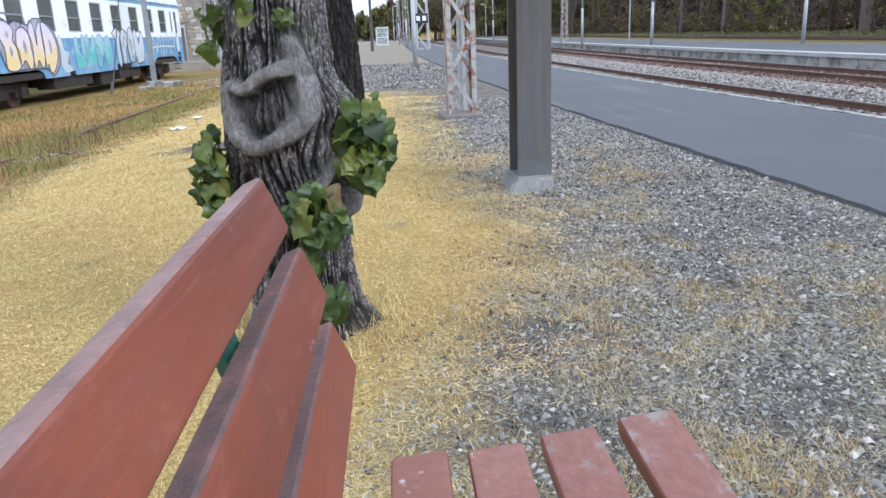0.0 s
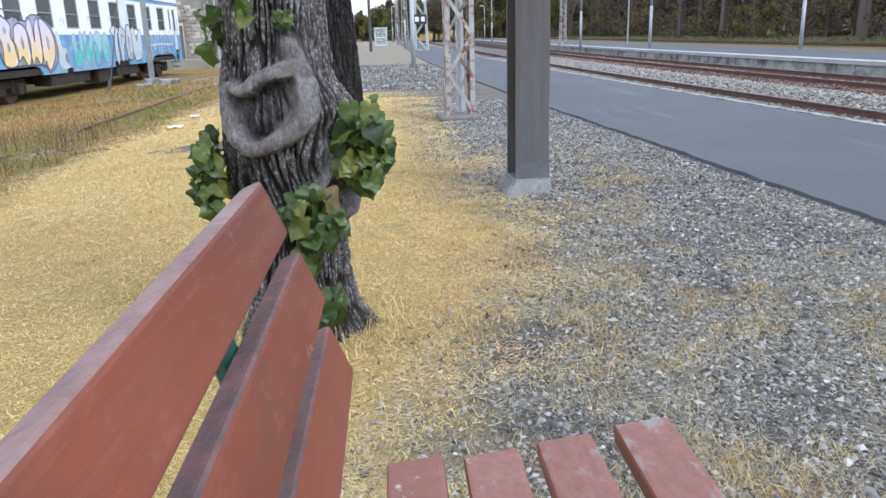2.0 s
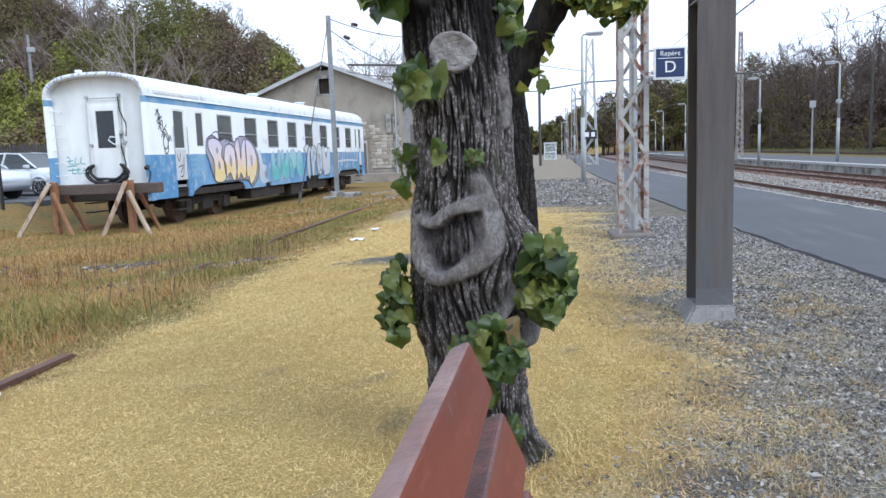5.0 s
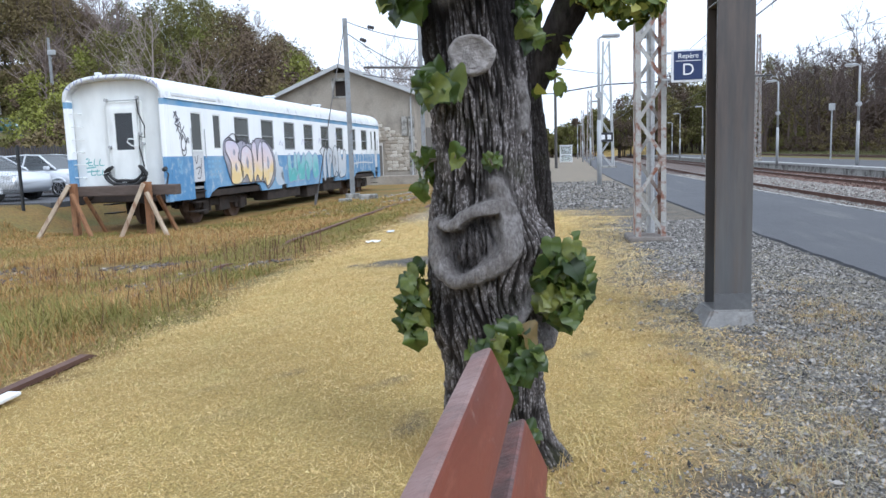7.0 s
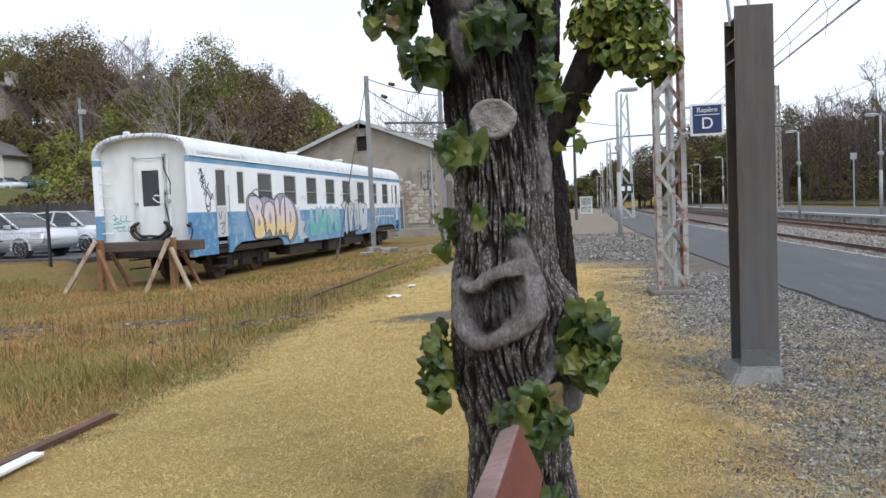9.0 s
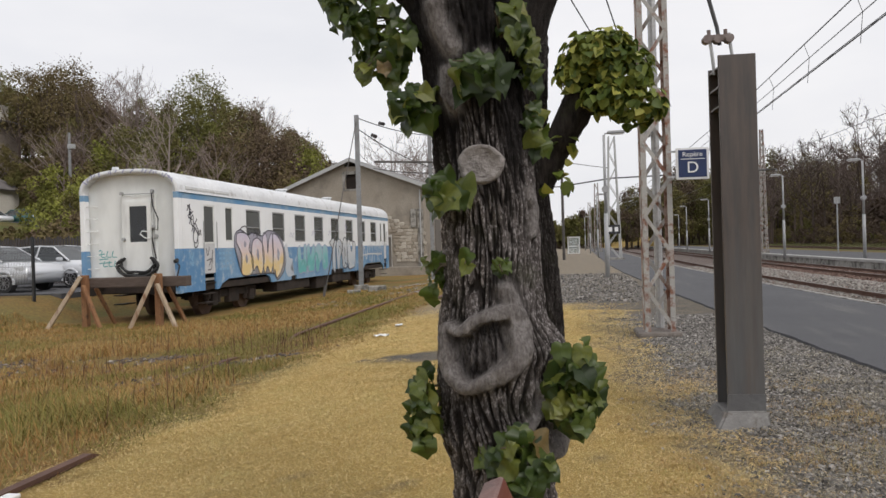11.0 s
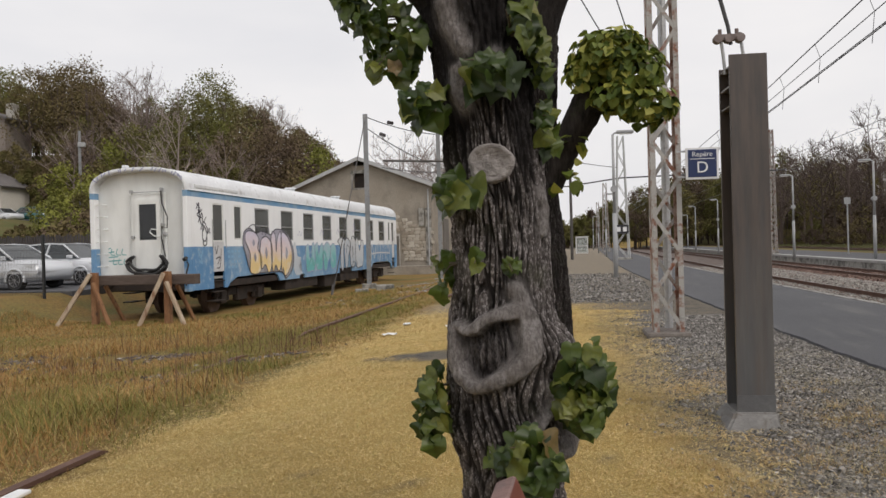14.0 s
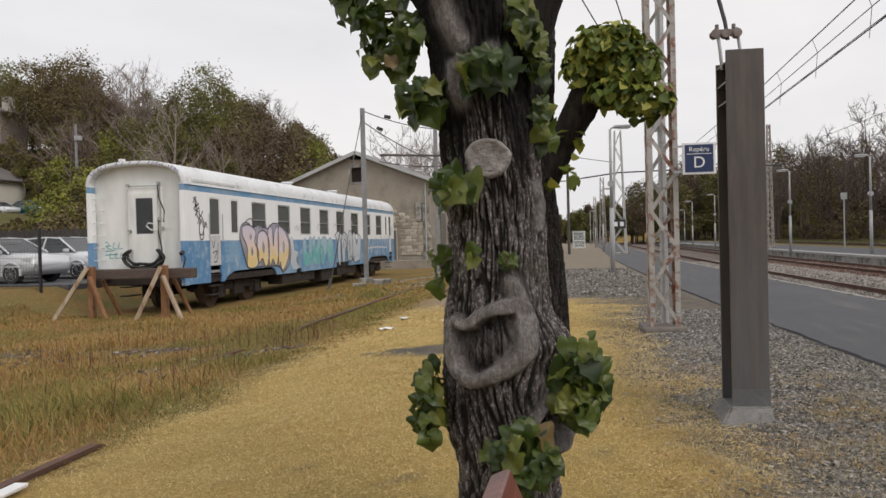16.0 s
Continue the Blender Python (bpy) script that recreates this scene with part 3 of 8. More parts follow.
mast = thing("lattice_mast", "tall riveted lattice catenary mast, pale paint over rust", "lattice mast", (1.0, 10.25, 0), 2.0)
HW, HD = 0.19, 0.15
for sx in (-1, 1):
    for sy in (-1, 1):
        bm = bmesh.new()
        angle_iron(bm, sx * HW, sy * HD, 0.02, 8.5, -sx, -sy)
        part("corner_angle", bm, LATT2 if sy > 0 else LATT, mast)
for i in range(17):
    z = 0.12 + i * 0.48
    s = 1 if i % 2 else -1
    for sy in (-1, 1):
        bm = bmesh.new()
        bar(bm, (sy * s * (HW - 0.03), sy * HD, z), (-sy * s * (HW - 0.03), sy * HD, z + 0.48), 0.048, 0.008, (0, 1, 0))
        part("brace", bm, LATT, mast)
    for sx in (-1, 1):
        bm = bmesh.new()
        bar(bm, (sx * HW, -sx * s * (HD - 0.03), z), (sx * HW, sx * s * (HD - 0.03), z + 0.48), 0.048, 0.008, (1, 0, 0))
        part("brace", bm, LATT, mast)
bm = bmesh.new()
rod(bm, (0.06, 0.36, -0.02), (0.06, 0.36, 8.4), 0.055, None, 10)
part("rear_tube", bm, GALV, mast, "grey steel tube behind the lattice")
bm = bmesh.new()
box(bm, -0.29, 0.26, -0.26, 0.46, -0.10, 0.06, 0.035)
part("footing", bm, mat("stained_footing", (0.15, 0.13, 0.115), (0.22, 0.195, 0.175), 0.9, 4.0, 30.0, (0.07, 0.055, 0.045), 0.6, 0.01), mast, "chipped concrete footing")
for i in range(7):
    z = 0.25 + i * 1.12
    for sx in (-1, 1):
        bm = bmesh.new()
        bmesh.ops.create_icosphere(bm, subdivisions=1, radius=0.014, matrix=Matrix.Translation((sx * (HW - 0.03), -HD - 0.01, z)))
        part("rivet", bm, LATT, mast)

# ---- platform marker sign ----
SIGN_BLUE = plain("sign_blue", (0.012, 0.028, 0.10), 0.35)
SIGN_WHITE = plain("sign_white", (0.78, 0.79, 0.80), 0.4)


def lettering(body, size, depth, material, parent, m):
    cu = bpy.data.curves.new("lettering", "FONT")
    cu.body, cu.size, cu.align_x, cu.extrude = body, size, "CENTER", depth
    tmp = bpy.data.objects.new("lettering_tmp", cu)
    scene.collection.objects.link(tmp)
    bpy.context.view_layer.update()
    me = bpy.data.meshes.new_from_object(tmp.evaluated_get(bpy.context.evaluated_depsgraph_get()))
    bpy.data.objects.remove(tmp)
    me.name = "lettering"
    me.materials.clear()
    me.materials.append(material)
    o = new("lettering", me)
    o.parent = parent
    o.matrix_basis = m
    return o


sign = thing("marker_sign", "square navy blue platform sign with white border and lettering", "sign", (1.43, 9.95, 2.2), 2.0)
bm = bmesh.new()
box(bm, -0.2, 0.2, -0.02, 0.02, -0.2, 0.2, 0.006)
part("panel_frame", bm, SIGN_WHITE, sign, "white sign border")
bm = bmesh.new()
box(bm, -0.172, 0.172, -0.026, -0.021, -0.172, 0.172)
part("panel", bm, SIGN_BLUE, sign, "navy blue face")
bm = bmesh.new()
box(bm, -0.15, 0.15, -0.030, -0.027, 0.052, 0.060)
part("rule", bm, SIGN_WHITE, sign)
lettering("Repère", 0.085, 0.002, SIGN_WHITE, sign, pose(0, -0.029, 0.088, 90))
lettering("D", 0.20, 0.002, SIGN_WHITE, sign, pose(0, -0.029, -0.115, 90))
for z in (0.16, -0.16):
    bm = bmesh.new()
    box(bm, -0.30, -0.19, 0.0, 0.03, z - 0.012, z + 0.012)
    part("bracket", bm, GALV, sign)

# ---- the old pollarded lime tree with its ring-shaped burl ----
BARK, nt, b = nodes_of("lime_bark")
v = coords(nt, (1, 1, 0.22))
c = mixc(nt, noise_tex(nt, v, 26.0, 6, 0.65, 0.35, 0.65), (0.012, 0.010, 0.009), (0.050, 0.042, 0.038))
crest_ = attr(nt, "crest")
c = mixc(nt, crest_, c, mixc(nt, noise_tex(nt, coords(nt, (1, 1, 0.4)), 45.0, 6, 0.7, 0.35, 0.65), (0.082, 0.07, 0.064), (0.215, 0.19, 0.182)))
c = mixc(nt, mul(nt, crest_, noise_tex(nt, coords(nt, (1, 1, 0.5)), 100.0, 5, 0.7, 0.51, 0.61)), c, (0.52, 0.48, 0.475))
c = mixc(nt, mul(nt, noise_tex(nt, coords(nt), 5.0, 5, 0.6, 0.56, 0.72), 0.35), c, (0.075, 0.085, 0.035))
burl_c = mixc(nt, noise_tex(nt, coords(nt), 16.0, 6, 0.6), (0.37, 0.345, 0.335), (0.22, 0.198, 0.188))
burl_c = mixc(nt, mul(nt, noise_tex(nt, coords(nt, (1, 1, 0.6)), 75.0, 6, 0.75, 0.45, 0.6), 0.6), burl_c, (0.09, 0.078, 0.073))
# near-black tone that paints the crown's shade into the upper lime bark
c = mixc(nt, mul(nt, attr(nt, "bark_darken"), 0.93), c, (0.012, 0.010, 0.010))
heart_c = mixc(nt, noise_tex(nt, coords(nt, (1, 1, 0.35)), 60.0, 7, 0.75, 0.40, 0.62), (0.028, 0.023, 0.022), (0.22, 0.20, 0.195))
c = mixc(nt, attr(nt, "heart"), c, heart_c)
c = mixc(nt, attr(nt, "burl"), c, burl_c)
nt.links.new(c, b.inputs["Base Color"])
b.inputs["Roughness"].default_value = 0.92
b.inputs["Specular IOR Level"].default_value = 0.2
bump_on(nt, b, noise_tex(nt, coords(nt, (1, 1, 0.4)), 70.0, 8, 0.75, 0.25, 0.75), 1.0, 0.014)
CUT_WOOD, nt, b = nodes_of("weathered_cut_wood")
v = coords(nt)
c = mixc(nt, noise_tex(nt, v, 22.0, 5), (0.34, 0.315, 0.30), (0.20, 0.18, 0.17))
c = mixc(nt, noise_tex(nt, coords(nt, (1, 1, 6)), 18.0, 6, 0.7, 0.55, 0.7), c, (0.08, 0.065, 0.06))
nt.links.new(c, b.inputs["Base Color"])
b.inputs["Roughness"].default_value = 0.9
bump_on(nt, b, noise_tex(nt, v, 60.0, 6), 0.7, 0.006)

# leaf material: veined, lighter when young
LEAF, nt, b = nodes_of("lime_leaf")
lc = ramp(nt, rand_object(nt), [(0.0, (0.018, 0.034, 0.008)), (0.3, (0.045, 0.074, 0.014)), (0.6, (0.085, 0.12, 0.021)), (0.86, (0.13, 0.155, 0.028)), (0.97, (0.21, 0.215, 0.04)), (1.0, (0.20, 0.12, 0.05))])
lc = mixc(nt, mul(nt, noise_tex(nt, coords(nt), 5.0, 4), 0.35), lc, (0.03, 0.055, 0.015))
nt.links.new(lc, b.inputs["Base Color"])
b.inputs["Roughness"].default_value = 0.42
tr = nt.nodes.new("ShaderNodeBsdfTranslucent")
nt.links.new(mixc(nt, 0.5, lc, (0.16, 0.26, 0.03)), tr.inputs["Color"])
mx = nt.nodes.new("ShaderNodeMixShader")
mx.inputs[0].default_value = 0.28
nt.links.new(b.outputs[0], mx.inputs[1])
nt.links.new(tr.outputs[0], mx.inputs[2])
nt.links.new(mx.outputs[0], nt.nodes["Material Output"].inputs["Surface"])
CROWN_LEAF = random_mat("crown_leaf", [(0.0, (0.05, 0.085, 0.016)), (0.4, (0.13, 0.175, 0.03)), (0.75, (0.26, 0.29, 0.05)), (1.0, (0.42, 0.40, 0.09))], 0.5, "island", 0.25)


def polyline_dist(px, pz, pts, closed):
    """Distance from points to a polyline in the x, z plane."""
    best = np.full(px.shape, 9.0)
    n = len(pts)
    for i in range(n if closed else n - 1):
        (ax, az), (bx, bz) = pts[i], pts[(i + 1) % n]
        dx, dz = bx - ax, bz - az
        k = np.clip(((px - ax) * dx + (pz - az) * dz) / (dx * dx + dz * dz), 0, 1)
        best = np.minimum(best, np.hypot(px - ax - k * dx, pz - az - k * dz))
    return best


def inside(px, pz, pts):
    r = np.zeros(px.shape, bool)
    n = len(pts)
    for i in range(n):
        (ax, az), (bx, bz) = pts[i], pts[(i + 1) % n]
        hit = ((az > pz) != (bz > pz)) & (px < (bx - ax) * (pz - az) / (bz - az + 1e-12) + ax)
        r ^= hit
    return r


TX, TY = -0.315, 2.9
RING = [(-0.45, 0.955), (-0.46, 0.885), (-0.455, 0.82), (-0.43, 0.768), (-0.385, 0.737), (-0.335, 0.757), (-0.27, 0.795), (-0.225, 0.838), (-0.212, 0.89), (-0.22, 0.95), (-0.235, 0.998), (-0.28, 1.0), (-0.325, 0.992), (-0.365, 0.968), (-0.405, 0.94)]


def soften(pts, n=6):
    """A closed smooth curve through points."""
    out = []
    m_ = len(pts)
    for i in range(m_):
        p0, p1, p2, p3 = (Vector(pts[(i + j) % m_]) for j in (-1, 0, 1, 2))
        for k in range(n):
            t_ = k / n
            out.append(tuple(0.5 * ((2 * p1) + (p2 - p0) * t_ + (2 * p0 - 5 * p1 + 4 * p2 - p3) * t_ * t_ + (3 * p1 - p0 - 3 * p2 + p3) * t_ ** 3)))
    return out


RING = soften(RING)


def trunk_surface(levels, nth, nz, cy, seed, burl=True, depth=0.013):
    """A trunk from rows of z, left x and right x, with ridged bark."""
    lv = np.array(levels)
    z = np.linspace(lv[0, 0], lv[-1, 0], nz)
    xl, xr = np.interp(z, lv[:, 0], lv[:, 1]), np.interp(z, lv[:, 0], lv[:, 2])
    k = np.ones(9) / 9
    pad = lambda a: np.convolve(np.pad(a, 4, mode="edge"), k, "valid")
    xl, xr = pad(xl), pad(xr)
    th = np.linspace(0, 2 * math.pi, nth, endpoint=False)
    T, Zg = np.meshgrid(th, z)
    cx, r = ((xl + xr) / 2)[:, None], ((xr - xl) / 2)[:, None]
    ux, uy = np.cos(T), np.sin(T)
    px, py = cx + r * ux, cy + r * uy * 0.97
    front = uy < -0.05
    tw = 0.25 * Zg
    crest = np.empty(T.shape)
    lump = np.empty(T.shape)
    for i in range(nz):
        for j in range(nth):
            zz = Zg[i, j]
            slant = 1.1 * (zz - 0.62) * math.exp(-((zz - 0.62) / 0.13) ** 2) if burl else 0.0
            a = T[i, j] + tw[i, j] * 0.3 + slant
            p = Vector((math.cos(a) * 11.5 + seed, math.sin(a) * 11.5, zz * 6.6))
            w_ = noise.noise(Vector((p.x * 0.55, p.y * 0.55, zz * 5.0 + 3.1)))
            q = p + Vector((0.34 * w_ * -math.sin(a), 0.34 * w_ * math.cos(a), 0.4 * w_))
            n1 = noise.noise(q)
            n2 = noise.noise(Vector((p.x * 2.3, p.y * 2.3, p.z * 2.6 + 7)))
            n3 = noise.noise(Vector((p.x * 0.8, p.y * 0.8, zz * 26.0)))
            crest[i, j] = min(1.0, abs(n1) * 3.3) * 0.8 + 0.34 * n2 - 0.45 * max(0.0, n3)
            lump[i, j] = noise.noise(Vector((math.cos(a) * 1.1 + seed, math.sin(a) * 1.1, Zg[i, j] * 1.7)))
    d = depth * (crest - 0.5) * 1.8 + 0.018 * lump
    soft = np.zeros(T.shape)
    if burl:
        dist = polyline_dist(px, Zg, RING, True)
        hole = inside(px, Zg, RING) & front
        rw = 0.027 + 0.006 * lump + 0.004 * (crest - 0.5) + 0.019 * smooth_step(-0.36, -0.24, px) - 0.004 * smooth_step(0.92, 0.98, Zg) * smooth_step(-0.26, -0.31, px)
        ringb = (0.7 * smooth_step(1.12, 0.6, dist / rw) + 0.3 * np.exp(-(dist / (rw * 0.9)) ** 2)) * front
        arm = np.exp(-(polyline_dist(px, Zg, [(-0.222, 0.97), (-0.23, 1.03), (-0.25, 1.085)], False) / 0.036) ** 2) * front
        armb = np.maximum(ringb, 0.8 * arm)
        leg = np.exp(-(polyline_dist(px, Zg, [(-0.14, 0.725), (-0.105, 0.665), (-0.082, 0.60), (-0.078, 0.54), (-0.095, 0.47)], False) / 0.023) ** 2) * front
        leg2 = np.exp(-(polyline_dist(px, Zg, [(-0.135, 0.69), (-0.15, 0.63), (-0.20, 0.55)], False) / 0.019) ** 2) * front
        scar = np.exp(-(polyline_dist(px, Zg, [(-0.47, 2.12), (-0.455, 2.04), (-0.41, 1.96)], False) / 0.036) ** 2) * front
        scar2 = np.exp(-(polyline_dist(px, Zg, [(-0.43, 1.88), (-0.44, 1.80), (-0.41, 1.76)], False) / 0.034) ** 2) * front
        scar3 = np.exp(-(polyline_dist(px, Zg, [(-0.29, 1.93), (-0.32, 1.87)], False) / 0.030) ** 2) * front
        ridge = np.exp(-(polyline_dist(px, Zg, [(-0.165, 1.45), (-0.15, 1.38), (-0.155, 1.28)], False) / 0.013) ** 2) * front
        soft = np.clip(np.maximum.reduce([armb, leg, leg2 * 0.9, scar * 1.1, scar2, scar3, ridge]) * 1.5, 0, 1)
        pit = hole * smooth_step(0.020, 0.030, dist)
        d = d * (1 - 0.72 * soft)
        nick = np.exp(-(polyline_dist(px, Zg, [(-0.123, 0.64), (-0.113, 0.56), (-0.125, 0.49)], False) / 0.016) ** 2) * front
        knob = np.exp(-(((px + 0.10) / 0.05) ** 2 + ((Zg - 0.865) / 0.06) ** 2)) * front
        d = d + 0.052 * armb + 0.012 * armb * lump + 0.045 * leg + 0.032 * leg2 - 0.022 * nick + 0.03 * knob + 0.035 * scar + 0.03 * scar2 + 0.025 * scar3 + 0.02 * ridge
        d = d * (1 - 0.6 * pit) - pit * 0.024 * smooth_step(0.09, 0.03, dist) - pit * 0.006 + pit * 0.018 * (crest - 0.5) + pit * 0.02 * lump
        crest = np.clip(crest * (1 - pit * 0.3), 0, 1)
    heart = pit if burl else soft
    root = np.exp(-np.clip(Zg, 0, None) / 0.07) * (0.5 + 0.5 * np.cos(T * 5 + 0.6))
    d = d + 0.035 * root
    px, py = px + d * ux, py + d * uy
    ids = np.arange(nz * nth).reshape(nz, nth)
    nxt = np.roll(ids, -1, axis=1)
    f = np.stack([ids[:-1], nxt[:-1], nxt[1:], ids[1:]], -1).reshape(-1, 4)
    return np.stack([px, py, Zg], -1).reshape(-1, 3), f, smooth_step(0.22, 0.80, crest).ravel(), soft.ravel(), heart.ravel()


lime = thing("lime_tree", "old pollarded tree with ridged grey bark and a ring-shaped burl", "tree", (TX, TY, 0))
LEVELS = [(-0.06, -0.53, 0.0), (0.02, -0.51, -0.03), (0.1, -0.49, -0.075), (0.25, -0.475, -0.09), (0.35, -0.475, -0.09), (0.43, -0.48, -0.09), (0.50, -0.51, -0.08), (0.59, -0.525, -0.085), (0.66, -0.517, -0.10), (0.76, -0.53, -0.083), (0.84, -0.532, -0.07), (0.91, -0.53, -0.09), (0.97, -0.52, -0.125), (1.1, -0.50, -0.135), (1.22, -0.492, -0.138), (1.43, -0.495, -0.145), (1.65, -0.52, -0.165), (1.8, -0.54, -0.175), (1.98, -0.56, -0.165), (2.15, -0.59, -0.15), (2.45, -0.62, -0.12)]
V, Fq, cr, so, he = trunk_surface(LEVELS, 400, 520, TY, 0.0)
# crown shade painted into the upper trunk, plus a darker band under the burl
mesh_np("trunk", V - np.array([TX, TY, 0]), Fq, BARK, lime, smooth=True, attrs={"crest": cr, "burl": so, "heart": he, "bark_darken": smooth_step(1.50, 1.78, V[:, 2] + 0.12 * np.sin(V[:, 0] * 23) + 0.06 * np.sin(V[:, 0] * 61 + V[:, 2] * 9)) + 0.45 * smooth_step(0.72, 0.66, V[:, 2]) * smooth_step(0.52, 0.62, V[:, 2])})


def cut_face(parent, at, rx, rz, yaw, name="cut_stub"):
    """A healed pruning cut: a callus lip round a flat weathered face."""
    bm = bmesh.new()
    n = 28
    rings = []
    for rr, dy in ((1.25, 0.05), (1.16, -0.005), (1.02, -0.022), (0.9, -0.014), (0.5, -0.008), (0.12, -0.012)):
        rings.append([bm.verts.new((rx * rr * math.cos(a) * (1 + 0.05 * math.sin(3 * a + 1) + 0.035 * math.sin(7 * a)), dy + 0.006 * noise.noise(Vector((math.cos(a) * 3, math.sin(a) * 3, rr * 5))), rz * rr * math.sin(a) * (1 + 0.06 * math.cos(2 * a)))) for a in (2 * math.pi * i / n for i in range(n))])
    for a, c_ in zip(rings, rings[1:]):
        for i in range(n):
            bm.faces.new((a[i], a[(i + 1) % n], c_[(i + 1) % n], c_[i]))
    bm.faces.new(rings[-1])
    bmesh.ops.transform(bm, matrix=pose(*at, 0, 0, yaw), verts=bm.verts[:])
    return part(name, bm, CUT_WOOD, parent, "pale weathered round pruning cut", smooth=True)


cut_face(lime, (-0.325 - TX, 2.722 - TY, 1.54), 0.070, 0.066, 4)


def limb(parent, pts, radii, seed, mat_=None):
    """A knotty limb."""
    bm = bmesh.new()
    fine, rr = [], []
    for i in range(len(pts) - 1):
        for k in range(6):
            f_ = k / 6
            p = Vector(pts[i]).lerp(Vector(pts[i + 1]), f_)
            fine.append(p + 0.012 * Vector((noise.noise(p * 7 + Vector((seed, 0, 0))), noise.noise(p * 7 + Vector((0, seed, 0))), 0)))
            rr.append((radii[i] * (1 - f_) + radii[i + 1] * f_) * (1 + 0.16 * noise.noise(p * 16 + Vector((0, 0, seed)))))
    tube(bm, fine + [Vector(pts[-1])], rr + [radii[-1]], 14)
    for v_ in bm.verts:
        v_.co += 0.010 * Vector((noise.noise(v_.co * 30), noise.noise(v_.co * 30 + Vector((5, 0, 0))), noise.noise(v_.co * 12)))
    return part("limb", bm, mat_ or BARK, parent, smooth=True)


def L(p):
    return (p[0] - TX, p[1] - TY, p[2])


limb(lime, [L((-0.45, 2.9, 2.15)), L((-0.62, 2.88, 2.35)), L((-0.85, 2.9, 2.6))], (0.14, 0.11, 0.08), 1)
limb(lime, [L((-0.3, 2.92, 2.3)), L((-0.28, 3.0, 2.6)), L((-0.3, 3.1, 2.95))], (0.2, 0.15, 0.11), 2)
limb(lime, [L((-0.22, 2.9, 2.05)), L((-0.05, 2.85, 2.35)), L((0.12, 2.8, 2.7))], (0.13, 0.10, 0.08), 3)


# one leaf: heart shape with a folded midrib, drooping tip
def leaf_mesh(seed):
    rnd = random.Random(seed)
    outline = [(0, 0.0), (0.16, -0.11), (0.34, -0.07), (0.47, 0.08), (0.51, 0.24), (0.55, 0.38), (0.46, 0.54), (0.40, 0.68), (0.24, 0.81), (0.12, 0.92), (0.0, 1.05)]
    me = bpy.data.meshes.new("leaf")
    vs, fs = [], []
    fold, droop, curl = rnd.uniform(-0.1, 0.5), rnd.uniform(0.0, 0.55), rnd.uniform(0.6, 1.5)
    mids = [(0, t_) for t_ in (0.0, 0.03, 0.08, 0.17, 0.28, 0.40, 0.54, 0.68, 0.81, 0.94, 1.08)]
    for s in (1, -1):
        base = len(vs)
        for (x, y), (mx_, my) in zip(outline, mids):
            zz = abs(x) * fold - droop * y * y + curl * abs(x) * abs(x) * math.sin(y * 7 + seed)
            vs.append((s * x * (1 + rnd.uniform(-0.10, 0.10)), y, zz + rnd.uniform(-0.03, 0.03)))
        for mx_, my in mids:
            vs.append((0, my, -droop * my * my))
        for i in range(10):
            q = (base + i, base + i + 1, base + 11 + i + 1, base + 11 + i)
            fs.append(q if s > 0 else q[::-1])
    me.from_pydata(vs, [], fs)
    me.polygons.foreach_set("use_smooth", [True] * len(fs))
    me.materials.append(LEAF)
    return me


LEAVES = [leaf_mesh(s) for s in range(9)]
TWIG = mat("twig_bark", (0.08, 0.06, 0.04), (0.12, 0.10, 0.06), 0.8, 10.0, 60.0)
rnd = random.Random(11)


def shoot(parent, origin, root, at, wx, wz, n, size, out=(0, -1, 0), deep=0.10):
    """A leafy shoot: a few twigs from the bark and leaves set round them."""
    bm = bmesh.new()
    o = Vector(origin)
    at, root = Vector(at), Vector(root)
    tips = []
    for k in range(max(2, n // 5)):
        tip = at + Vector((rnd.uniform(-wx, wx) * 0.4, rnd.uniform(-deep, deep) * 0.5, rnd.uniform(-wz, wz) * 0.4))
        tube(bm, [root - o, root.lerp(tip, 0.5) + Vector((0, -0.01, 0.015)) - o, tip - o], [0.006, 0.004, 0.002], 5)
        tips.append(tip)
    sh = part("shoot", bm, TWIG, parent)
    for k in range(n):
        a, rr = rnd.uniform(0, 2 * math.pi), math.sqrt(rnd.random())
        p = at + Vector((math.cos(a) * rr * wx * 0.5, rnd.uniform(-deep, deep) * 0.6, math.sin(a) * rr * wz * 0.5))
        n_ = (Vector(out) * 1.0 + Vector((math.cos(a) * rr * 0.9, -0.3, math.sin(a) * rr * 0.5 + 0.55)) + Vector((rnd.uniform(-.9, .9), rnd.uniform(-.8, .6), rnd.uniform(-.6, .8)))).normalized()
        tipdir = Vector((math.cos(a) * 0.7 + rnd.uniform(-.5, .5), -0.25, -0.65 + math.sin(a) * 0.3))
        tipdir = (tipdir - n_ * tipdir.dot(n_)).normalized()
        side = tipdir.cross(n_)
        s = size * rnd.uniform(0.65, 1.2)
        m = Matrix((side, tipdir, n_)).transposed().to_4x4()
        o_ = new("leaf", LEAVES[rnd.randrange(9)])
        o_.parent = sh
        o_.matrix_basis = Matrix.Translation(p - o - tipdir * s * 0.4) @ m @ Matrix.Diagonal((s, s, s, 1))
    return sh


